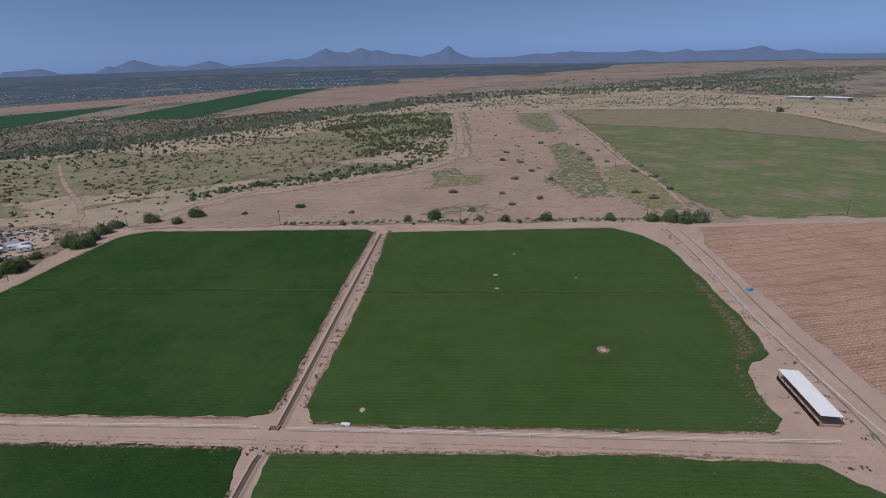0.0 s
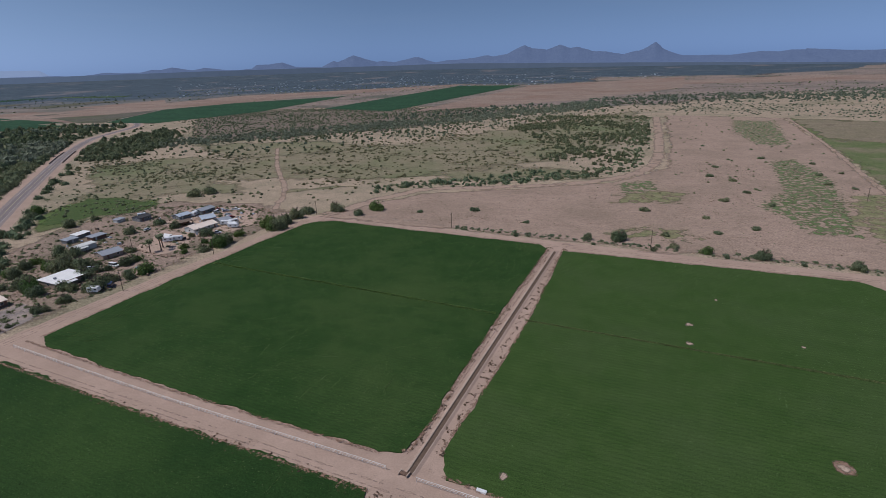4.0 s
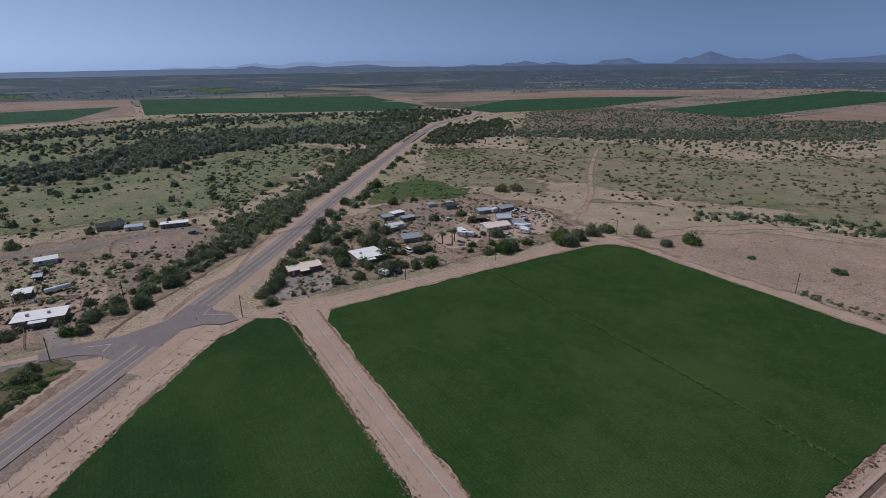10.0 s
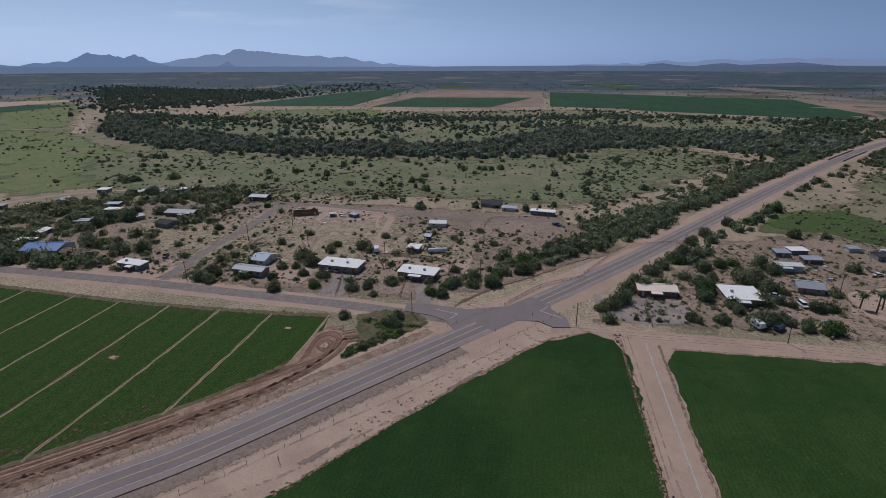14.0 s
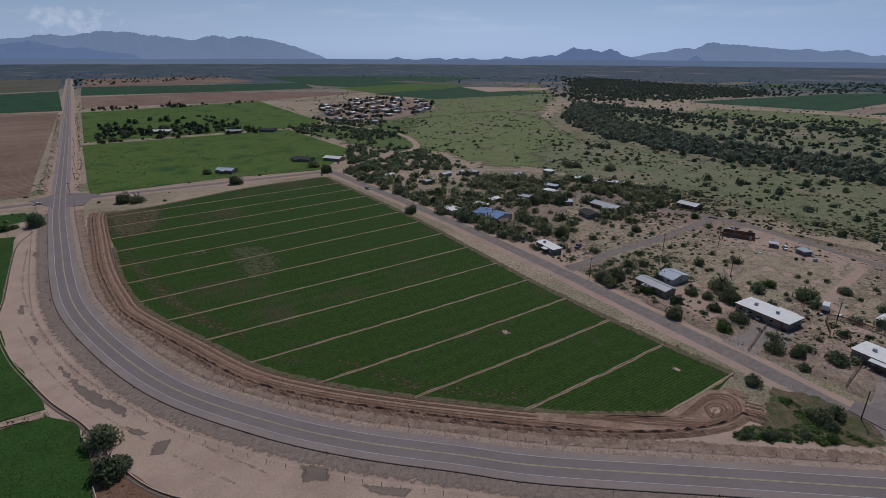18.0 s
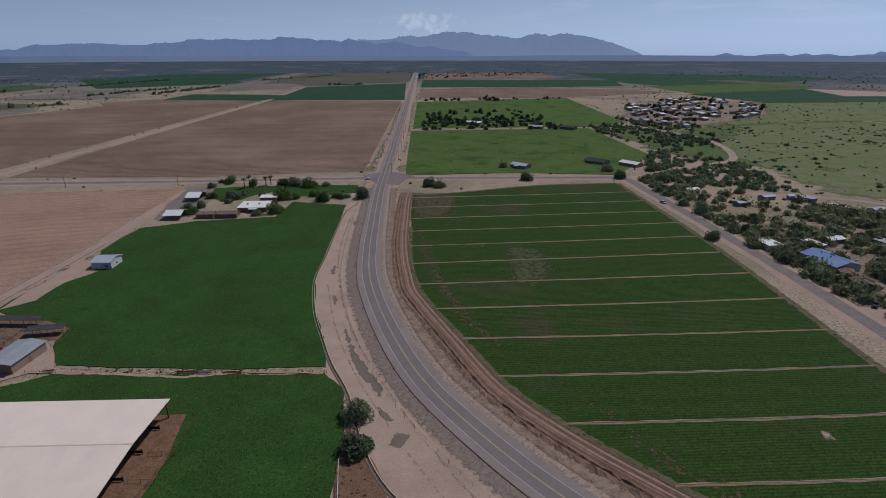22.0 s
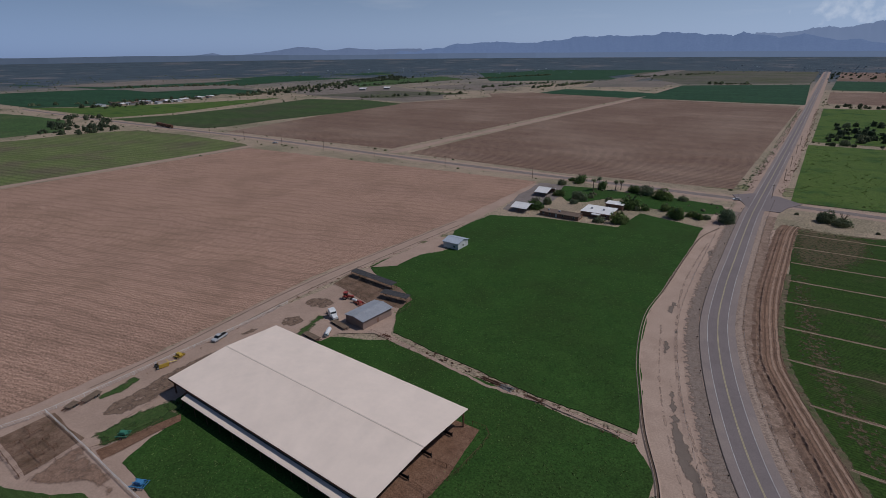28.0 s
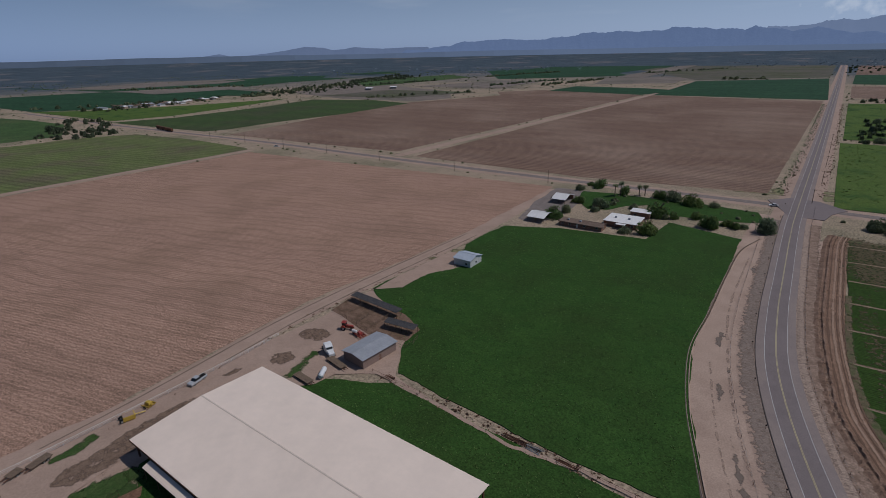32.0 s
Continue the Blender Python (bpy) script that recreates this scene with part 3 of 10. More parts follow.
def ragged(points, step, jitter, seed):
    """The outline with points every step metres, pushed about by noise."""
    out = []
    for i, p in enumerate(points):
        q = points[(i + 1) % len(points)]
        d = math.dist(p, q)
        k = max(1, int(d / step))
        for j in range(k):
            u = j / k
            x, y = p[0] + (q[0] - p[0]) * u, p[1] + (q[1] - p[1]) * u
            v = noise.noise_vector((x * 0.11, y * 0.11, seed)) + 0.6 * noise.noise_vector((x * 0.5, y * 0.5, seed))
            out.append((x + jitter * v.x, y + jitter * v.y))
    return out


def sheet(name, points, z, mat, step=3.0, jitter=0.6, label="", category="field", kind="structure", skirt=0.0):
    """A flat patch of ground with a ragged rim, raised by z; with a skirt it has a standing edge."""
    seed = sum(ord(c) for c in name) * 0.37 + points[0][0]
    if name not in ("flood_plain", "weed_patch", "grass_field", "yard", "lawn", "dirt_strip", "dry_brush_ground"):
        CLEAR_POLYS.append(points)
    rim = ragged(points, step, jitter, seed) if step else points
    bm = bmesh.new()
    top = [bm.verts.new((x, y, z)) for x, y in rim]
    bm.faces.new(top)
    if skirt:
        low = [bm.verts.new((x, y, z - skirt)) for x, y in rim]
        for i in range(len(top)):
            j = (i + 1) % len(top)
            bm.faces.new((top[j], top[i], low[i], low[j]))
    bmesh.ops.recalc_face_normals(bm, faces=bm.faces)
    bmesh.ops.triangulate(bm, faces=[f for f in bm.faces if len(f.verts) > 4])
    me = bpy.data.meshes.new(name)
    bm.to_mesh(me)
    bm.free()
    if me.polygons[0].normal.z < 0 and not skirt:
        me.flip_normals()
    me.materials.append(mat)
    ob = new(name, me)
    return tagged(ob, label or f"{name.replace('_', ' ')} on flat farmland", category, kind=kind)


def soft_sheet(name, points, z, mat, cell, rim, label, category="ground"):
    """A patch of ground in small cells, whose rim value runs from 0 at the edge to 1 inside it."""
    poly = [Vector(p) for p in points]
    lo = (min(p.x for p in poly), min(p.y for p in poly))
    nx = int((max(p.x for p in poly) - lo[0]) / cell) + 2
    ny = int((max(p.y for p in poly) - lo[1]) / cell) + 2
    gx, gy = np.meshgrid(lo[0] + cell * np.arange(nx), lo[1] + cell * np.arange(ny))
    gx, gy = gx.ravel(), gy.ravel()
    dist, hit = np.full(len(gx), 1e9), np.zeros(len(gx), bool)
    for a, b in zip(poly, poly[1:] + poly[:1]):
        d = b - a
        u = np.clip(((gx - a.x) * d.x + (gy - a.y) * d.y) / d.length_squared, 0, 1)
        dist = np.minimum(dist, np.hypot(a.x + u * d.x - gx, a.y + u * d.y - gy))
        if a.y != b.y:
            hit ^= ((a.y > gy) != (b.y > gy)) & (gx < (b.x - a.x) * (gy - a.y) / (b.y - a.y) + a.x)
    value = np.where(hit, np.clip(dist / rim, 0, 1), 0.0)
    use, faces = {}, []
    for j in range(ny - 1):
        for i in range(nx - 1):
            q = (j * nx + i, j * nx + i + 1, (j + 1) * nx + i + 1, (j + 1) * nx + i)
            if any(hit[k] for k in q):
                faces.append([use.setdefault(k, len(use)) for k in q])
    ids = np.array(list(use))
    me = mesh_of(name, [(gx[k], gy[k], z) for k in ids], faces, mat)
    me.attributes.new("rim", "FLOAT", "POINT").data.foreach_set("value", value[ids].astype(np.float32))
    return tagged(new(name, me), label, category, kind="structure")


def smooth_line(points, step=6.0):
    """Catmull-Rom through the points, about step metres apart."""
    p = [Vector(q) for q in points]
    p = [2 * p[0] - p[1], *p, 2 * p[-1] - p[-2]]
    out = []
    for i in range(1, len(p) - 2):
        k = max(1, int((p[i + 1] - p[i]).length / step))
        for j in range(k):
            t = j / k
            out.append(0.5 * (2 * p[i] + (p[i + 1] - p[i - 1]) * t + (2 * p[i - 1] - 5 * p[i] + 4 * p[i + 1] - p[i + 2]) * t * t
                              + (3 * p[i] - p[i - 1] - 3 * p[i + 1] + p[i + 2]) * t ** 3))
    return out + [p[-2]]


def normals_of(line):
    out = []
    for i in range(len(line)):
        d = (line[min(i + 1, len(line) - 1)] - line[max(i - 1, 0)]).normalized()
        out.append(Vector((-d.y, d.x)))
    return out


def ribbon(name, line, profile, mat, label="", category="road", kind="structure", wobble=0.0, parent=None, on=None):
    """A strip along a line of 2D points; profile: (offset to the left, height) across it. on(i): which pieces to keep."""
    ns = normals_of(line)
    if not parent:
        CLEAR_LINES.append((line, max(abs(o) for o, _ in profile)))
    verts, faces, w = [], [], len(profile)
    for i, (c, n) in enumerate(zip(line, ns)):
        for k, (o, z) in enumerate(profile):
            s = 0.0
            if wobble and k in (0, w - 1):
                s = wobble * (noise.noise((c.x * 0.15, c.y * 0.15, k * 7.0)) + 0.5 * noise.noise((c.x * 0.6, c.y * 0.6, k * 3.0)))
            verts.append((c.x + n.x * (o + s), c.y + n.y * (o + s), z))
    for i in range(len(line) - 1):
        if on is None or on(i):
            for k in range(w - 1):
                a = i * w + k
                faces.append((a + 1, a, a + w, a + w + 1))
    me = mesh_of(name, verts, faces, mat)
    if me.polygons and me.polygons[0].normal.z < 0:
        me.flip_normals()
    if len(profile) > 3 and mat in (m_sand_soft, m_trace):
        me.attributes.new("rim", "FLOAT", "POINT").data.foreach_set("value", [0.0 if k in (0, w - 1) else 1.0 for _ in line for k in range(w)])
    ob = new(name, me)
    if parent:
        ob.parent = parent
        return tagged(ob, label)
    return tagged(ob, label or name.replace("_", " "), category, kind=kind)


def soft_ribbon(name, line, off, w, z, mat, label, category="track", wobble=0.3):
    """A flat trace along a line, fading out to both sides."""
    ob = ribbon(name, line, [(off - w, z), (off - w * 0.35, z + 0.002), (off + w * 0.35, z + 0.002), (off + w, z)], mat, label, category, wobble=wobble)
    ob.data.attributes.new("rim", "FLOAT", "POINT").data.foreach_set("value", [0.0 if k in (0, 3) else 1.0 for _ in line for k in range(4)])
    return ob


def line2(*pts):
    return [Vector(p) for p in pts]


def thing(name, m, label, category, group=""):
    ob = new(name)
    ob.empty_display_size = 0.3
    ob.matrix_world = m
    return tagged(ob, label, category, group)


# ---- ground ----
CENTRE = Vector((-30, 20))


def plain_rise(d, deg=90.0):
    """How far the alluvial plain climbs towards the mountains; to the north-east it falls away (deg to the left of +y)."""
    deg = (deg + 180) % 360 - 180
    slope = 1.0 if deg > 25 or deg < -110 else max(-0.95, (deg + 18) / 43) if deg > -60 else -0.95 + 1.95 * (-60 - deg) / 50
    u = max(0.0, (d - 2600) / 2250)
    return 48 * slope * u ** 1.5


def ground_sheet():
    rings = [0, 400, 800, 1150, 1300, 1450, 1600, 1750, 1900, 2050, 2250, 2600, 2900, 3200, 3500, 3800, 4100, 4400, 4650, 4850]
    n = 240
    verts, faces = [(CENTRE.x, CENTRE.y, 0)], []
    for r in rings[1:]:
        for k in range(n):
            a = 2 * math.pi * k / n
            verts.append((CENTRE.x + r * math.cos(a), CENTRE.y + r * math.sin(a), plain_rise(r, math.degrees(a) - 90)))
    for k in range(n):
        faces.append((0, 1 + k, 1 + (k + 1) % n))
    for i in range(len(rings) - 2):
        for k in range(n):
            a, b = 1 + i * n + k, 1 + i * n + (k + 1) % n
            faces.append((a, a + n, b + n, b))
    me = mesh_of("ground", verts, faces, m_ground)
    return tagged(new("ground", me), "pinkish desert plain with dry scrub, tinted haze-blue towards the mountains", "ground", kind="structure")


ground = ground_sheet()


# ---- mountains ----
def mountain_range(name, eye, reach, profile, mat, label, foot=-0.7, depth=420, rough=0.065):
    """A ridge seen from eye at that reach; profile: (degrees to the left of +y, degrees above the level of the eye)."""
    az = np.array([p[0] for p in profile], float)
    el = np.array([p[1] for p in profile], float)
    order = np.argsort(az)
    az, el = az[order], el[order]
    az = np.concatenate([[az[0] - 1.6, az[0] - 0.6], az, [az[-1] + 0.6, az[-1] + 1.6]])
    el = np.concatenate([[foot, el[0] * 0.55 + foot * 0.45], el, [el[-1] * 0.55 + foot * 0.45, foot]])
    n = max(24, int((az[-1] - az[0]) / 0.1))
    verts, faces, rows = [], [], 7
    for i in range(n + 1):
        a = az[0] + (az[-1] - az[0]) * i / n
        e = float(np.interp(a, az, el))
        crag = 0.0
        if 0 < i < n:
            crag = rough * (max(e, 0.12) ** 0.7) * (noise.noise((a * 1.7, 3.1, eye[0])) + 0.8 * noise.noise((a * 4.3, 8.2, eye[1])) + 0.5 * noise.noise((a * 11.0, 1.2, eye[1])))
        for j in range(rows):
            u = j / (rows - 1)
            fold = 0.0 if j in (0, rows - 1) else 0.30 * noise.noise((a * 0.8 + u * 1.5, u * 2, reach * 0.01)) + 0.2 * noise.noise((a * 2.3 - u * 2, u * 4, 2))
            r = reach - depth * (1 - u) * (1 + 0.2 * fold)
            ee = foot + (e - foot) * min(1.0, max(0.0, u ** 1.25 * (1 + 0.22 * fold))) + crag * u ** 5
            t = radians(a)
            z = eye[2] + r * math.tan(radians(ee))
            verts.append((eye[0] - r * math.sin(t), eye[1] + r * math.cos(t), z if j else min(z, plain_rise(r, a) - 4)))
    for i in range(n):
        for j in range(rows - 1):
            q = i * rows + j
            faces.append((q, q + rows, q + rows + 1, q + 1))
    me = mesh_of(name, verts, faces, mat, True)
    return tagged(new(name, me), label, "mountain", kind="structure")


def haze_ring(start, end, mat):
    """Part of a low ring that glows in place of haze over the plain's last strip, in degrees to the left of +y."""
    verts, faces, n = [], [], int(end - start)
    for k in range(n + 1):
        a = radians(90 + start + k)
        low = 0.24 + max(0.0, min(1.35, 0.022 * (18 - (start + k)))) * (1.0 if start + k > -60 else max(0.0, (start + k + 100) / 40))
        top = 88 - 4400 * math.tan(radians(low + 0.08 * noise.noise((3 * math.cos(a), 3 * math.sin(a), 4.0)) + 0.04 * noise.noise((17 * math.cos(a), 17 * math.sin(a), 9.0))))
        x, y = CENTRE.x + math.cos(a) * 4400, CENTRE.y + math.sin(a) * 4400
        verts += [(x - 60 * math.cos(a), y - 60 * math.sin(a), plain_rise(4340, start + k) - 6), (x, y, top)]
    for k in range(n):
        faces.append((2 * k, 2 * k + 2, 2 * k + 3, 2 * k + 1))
    return tagged(new("backdrop_far_plain", mesh_of("backdrop_far_plain", verts, faces, mat, True)), "added glowing blue ring imitating haze over the far plain", "plain", kind="structure")


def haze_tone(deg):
    """The ring's imitated haze pales from north over west to south."""
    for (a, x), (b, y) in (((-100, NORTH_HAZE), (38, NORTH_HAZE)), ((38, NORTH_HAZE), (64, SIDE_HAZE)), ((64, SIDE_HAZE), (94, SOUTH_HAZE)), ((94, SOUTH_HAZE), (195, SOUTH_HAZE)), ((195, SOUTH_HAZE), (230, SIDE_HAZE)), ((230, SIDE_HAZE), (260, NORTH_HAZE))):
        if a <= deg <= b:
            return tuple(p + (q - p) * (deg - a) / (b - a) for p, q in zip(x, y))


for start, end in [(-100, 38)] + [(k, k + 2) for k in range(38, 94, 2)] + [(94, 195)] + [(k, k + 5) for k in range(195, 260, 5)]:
    haze_ring(start, end, haze("glowing_haze_ring", haze_tone(start)))
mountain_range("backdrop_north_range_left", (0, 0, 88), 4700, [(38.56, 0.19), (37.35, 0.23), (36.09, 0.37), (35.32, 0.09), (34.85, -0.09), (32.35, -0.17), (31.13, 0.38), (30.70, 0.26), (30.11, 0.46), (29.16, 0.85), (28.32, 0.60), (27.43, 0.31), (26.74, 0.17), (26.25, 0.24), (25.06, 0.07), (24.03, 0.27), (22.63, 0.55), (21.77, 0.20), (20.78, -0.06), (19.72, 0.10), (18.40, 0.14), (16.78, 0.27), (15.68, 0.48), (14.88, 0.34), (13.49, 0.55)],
               m_mount_near, "rugged desert mountain range glowing blue as if in haze", depth=250)
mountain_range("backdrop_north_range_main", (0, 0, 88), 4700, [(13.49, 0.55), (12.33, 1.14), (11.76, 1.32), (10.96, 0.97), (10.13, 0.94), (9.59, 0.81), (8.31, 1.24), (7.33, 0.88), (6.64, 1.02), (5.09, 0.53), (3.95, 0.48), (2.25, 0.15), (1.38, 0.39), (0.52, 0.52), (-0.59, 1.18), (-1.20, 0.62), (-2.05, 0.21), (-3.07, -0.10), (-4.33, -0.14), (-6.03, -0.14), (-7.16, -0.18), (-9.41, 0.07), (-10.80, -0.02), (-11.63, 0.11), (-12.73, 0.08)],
               m_mount_near, "rugged desert mountain range glowing blue as if in haze", depth=250)
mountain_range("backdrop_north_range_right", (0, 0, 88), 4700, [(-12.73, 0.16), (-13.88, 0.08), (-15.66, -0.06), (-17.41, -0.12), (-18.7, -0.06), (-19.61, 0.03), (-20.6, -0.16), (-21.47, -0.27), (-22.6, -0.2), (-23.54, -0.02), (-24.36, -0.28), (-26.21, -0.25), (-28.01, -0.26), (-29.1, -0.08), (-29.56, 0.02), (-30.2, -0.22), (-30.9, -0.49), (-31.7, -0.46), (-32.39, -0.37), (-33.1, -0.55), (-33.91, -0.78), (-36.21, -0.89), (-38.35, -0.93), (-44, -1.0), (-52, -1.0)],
               m_mount_near, "rugged desert mountain range glowing blue as if in haze", foot=-1.7, depth=250)
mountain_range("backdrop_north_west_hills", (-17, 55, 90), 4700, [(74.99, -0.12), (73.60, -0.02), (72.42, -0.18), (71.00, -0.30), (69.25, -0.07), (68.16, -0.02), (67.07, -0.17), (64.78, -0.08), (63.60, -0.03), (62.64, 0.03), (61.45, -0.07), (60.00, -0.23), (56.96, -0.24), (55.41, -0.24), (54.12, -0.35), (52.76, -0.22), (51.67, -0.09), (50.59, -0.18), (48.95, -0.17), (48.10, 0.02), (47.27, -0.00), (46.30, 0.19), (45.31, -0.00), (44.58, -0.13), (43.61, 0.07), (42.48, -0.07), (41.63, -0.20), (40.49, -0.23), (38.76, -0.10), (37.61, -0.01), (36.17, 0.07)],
               m_mount_near, "rugged desert mountain range glowing blue as if in haze", depth=250)
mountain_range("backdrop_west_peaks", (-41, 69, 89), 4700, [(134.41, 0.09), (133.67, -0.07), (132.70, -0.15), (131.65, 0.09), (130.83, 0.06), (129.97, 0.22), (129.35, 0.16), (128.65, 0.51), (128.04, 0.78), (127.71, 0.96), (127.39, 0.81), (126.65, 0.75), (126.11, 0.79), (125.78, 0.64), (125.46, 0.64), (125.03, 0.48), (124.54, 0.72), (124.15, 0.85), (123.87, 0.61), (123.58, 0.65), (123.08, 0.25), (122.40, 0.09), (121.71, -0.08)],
               m_mount_south, "rugged desert mountain range glowing blue as if in haze", depth=250)
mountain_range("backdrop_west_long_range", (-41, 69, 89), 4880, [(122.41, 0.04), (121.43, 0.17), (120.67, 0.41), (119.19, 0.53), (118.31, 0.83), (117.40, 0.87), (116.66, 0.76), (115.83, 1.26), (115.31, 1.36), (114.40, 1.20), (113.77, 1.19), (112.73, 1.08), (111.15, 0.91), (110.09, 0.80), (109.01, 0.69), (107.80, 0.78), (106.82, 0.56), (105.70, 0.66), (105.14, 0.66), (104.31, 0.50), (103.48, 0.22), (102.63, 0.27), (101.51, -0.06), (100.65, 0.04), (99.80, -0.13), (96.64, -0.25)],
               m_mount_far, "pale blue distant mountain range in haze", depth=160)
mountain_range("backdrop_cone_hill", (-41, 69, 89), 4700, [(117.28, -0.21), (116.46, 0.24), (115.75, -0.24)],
               m_mount_south, "rugged desert mountain range glowing blue as if in haze", depth=250)
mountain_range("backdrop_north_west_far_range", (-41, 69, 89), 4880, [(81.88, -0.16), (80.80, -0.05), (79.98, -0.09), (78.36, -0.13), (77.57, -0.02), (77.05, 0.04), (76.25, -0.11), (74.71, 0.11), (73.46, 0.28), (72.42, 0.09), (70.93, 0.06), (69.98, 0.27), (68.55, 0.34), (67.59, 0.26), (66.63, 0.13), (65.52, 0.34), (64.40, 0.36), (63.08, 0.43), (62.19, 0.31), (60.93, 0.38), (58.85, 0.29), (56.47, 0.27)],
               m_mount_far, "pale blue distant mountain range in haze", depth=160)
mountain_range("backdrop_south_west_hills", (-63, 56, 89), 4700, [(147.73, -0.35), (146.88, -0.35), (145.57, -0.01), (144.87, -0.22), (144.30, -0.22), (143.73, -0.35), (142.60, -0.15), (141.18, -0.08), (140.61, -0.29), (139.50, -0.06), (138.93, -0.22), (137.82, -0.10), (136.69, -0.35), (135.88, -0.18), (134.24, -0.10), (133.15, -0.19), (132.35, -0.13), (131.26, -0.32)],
               m_mount_south, "rugged desert mountain range glowing blue as if in haze", depth=250)
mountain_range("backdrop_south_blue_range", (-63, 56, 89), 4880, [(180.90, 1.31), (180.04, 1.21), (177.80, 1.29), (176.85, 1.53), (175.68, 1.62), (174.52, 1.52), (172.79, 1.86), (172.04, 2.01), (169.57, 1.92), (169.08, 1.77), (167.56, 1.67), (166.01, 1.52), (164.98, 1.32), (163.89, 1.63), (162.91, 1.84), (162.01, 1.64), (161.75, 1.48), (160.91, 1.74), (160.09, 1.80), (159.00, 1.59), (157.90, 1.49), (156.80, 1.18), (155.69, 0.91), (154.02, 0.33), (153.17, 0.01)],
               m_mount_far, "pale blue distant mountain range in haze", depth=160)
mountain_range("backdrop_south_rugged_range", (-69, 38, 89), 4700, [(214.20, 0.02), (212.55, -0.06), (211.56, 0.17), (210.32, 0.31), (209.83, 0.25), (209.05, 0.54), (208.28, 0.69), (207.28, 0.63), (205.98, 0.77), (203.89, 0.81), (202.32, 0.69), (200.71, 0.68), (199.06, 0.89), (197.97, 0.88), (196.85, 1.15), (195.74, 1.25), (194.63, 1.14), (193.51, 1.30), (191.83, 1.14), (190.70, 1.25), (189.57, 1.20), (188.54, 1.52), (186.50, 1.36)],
               m_mount_south, "rugged desert mountain range glowing blue as if in haze", depth=250)
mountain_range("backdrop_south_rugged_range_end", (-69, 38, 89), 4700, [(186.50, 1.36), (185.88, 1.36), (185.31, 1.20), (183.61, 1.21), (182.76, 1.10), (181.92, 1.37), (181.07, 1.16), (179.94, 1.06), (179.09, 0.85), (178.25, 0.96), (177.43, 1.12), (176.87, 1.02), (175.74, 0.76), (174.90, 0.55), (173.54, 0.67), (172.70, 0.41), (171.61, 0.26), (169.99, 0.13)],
               m_mount_south, "rugged desert mountain range glowing blue as if in haze", depth=250)
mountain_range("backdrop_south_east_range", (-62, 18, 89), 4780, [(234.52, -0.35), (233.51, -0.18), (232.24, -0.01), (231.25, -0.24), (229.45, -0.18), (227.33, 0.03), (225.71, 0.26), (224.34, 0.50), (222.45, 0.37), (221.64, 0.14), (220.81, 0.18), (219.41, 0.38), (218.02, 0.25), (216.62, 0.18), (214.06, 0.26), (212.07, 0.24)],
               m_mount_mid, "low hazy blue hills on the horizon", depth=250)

# ---- fields ----
FIELD_COUNT = iter(range(999))


def field(name, pts, mat, label, z=0.06, step=3.0, jitter=0.4, skirt=0.0):
    if not skirt:
        z = 0.08 + 0.009 * next(FIELD_COUNT)
    return sheet(name, pts, z, mat, step, jitter, label, "field", skirt=skirt)


field("alfalfa_field", [(-197, 130), (-193, 203), (-186, 274), (-181, 282), (-171, 286), (-120, 281.5), (-45, 276), (-41, 271), (-45.5, 194), (-48, 126),
                        (-50, 117), (-55, 115.5), (-127, 120), (-190, 126.5)], m_alfalfa_edge, "dark green alfalfa field bordered by dirt tracks", 0.3, 1.2, 1.0, skirt=0.3)
field("alfalfa_field", [(-33, 269.5), (86, 264.5), (98, 250), (103.5, 230), (101.5, 192), (99.6, 163), (97.6, 147), (95.6, 138), (92, 135.8), (88, 134.3), (84.8, 130.4), (81.9, 121), (81.2, 113.6), (81.2, 108.6), (77.2, 103.8), (64.8, 104.2), (-15, 110), (-37, 112.5),
                        (-40.5, 120), (-37, 157), (-34, 204)], m_alfalfa_far, "green alfalfa field with bare spots and drill rows", 0.3, 1.2, 1.0, skirt=0.3)
field("alfalfa_field", [(-201.5, 112.5), (-206, 104.5), (-199, 89), (-165, 57), (-126.5, 24.5), (-104, -4), (-92, -20), (-56, -20), (-53, 40), (-50.5, 90), (-52.5, 104), (-122, 108.6), (-190, 114.8)],
      m_alfalfa, "dark green triangular alfalfa field beside the highway", 0.3, 1.2, 1.0, skirt=0.3)
field("alfalfa_field", [(-44.5, 101.5), (38, 97.5), (80, 93), (88, 84), (80, 30), (73, -5), (68, -10.5), (56, -14.2), (50, -18.5), (43, -20.5), (34, -19.8), (26, -18), (8, -16.5), (-48, -14), (-46, 60)], m_alfalfa_far,
      "green alfalfa field south of the white rail fence", 0.3, 1.2, 1.0, skirt=0.3)
field("pasture", [(30.5, -108.5), (37.2, -120.7), (41, -133), (49, -138.4), (61, -142.8), (73.2, -151.5), (71.4, -165), (66, -177), (57, -181), (53, -187), (60, -199), (63.5, -212), (62, -232), (59, -247), (32, -256.5), (-10, -259), (-16, -291), (-50, -279), (-48, -252), (-44.5, -205),
                  (-42, -163), (-44.5, -135), (-49, -114), (-51, -97), (-15, -100.5)], m_pasture, "lush green pasture between farmhouse and barn", 0.2, 1.5, 0.7, skirt=0.2)
field("pasture", [(28, -104), (-15, -97.5), (-51, -93), (-57, -84), (-58, -66), (-56, -50), (-56, -22), (12, -21), (20, -22.4), (30, -24.6), (43, -27.4), (51, -28.6), (53.4, -37), (53, -44.5), (57, -47), (62, -50), (64, -88), (50, -95)], m_pasture, "mown green pasture round the large barn", 0.15, 1.5, 0.6, skirt=0.15)
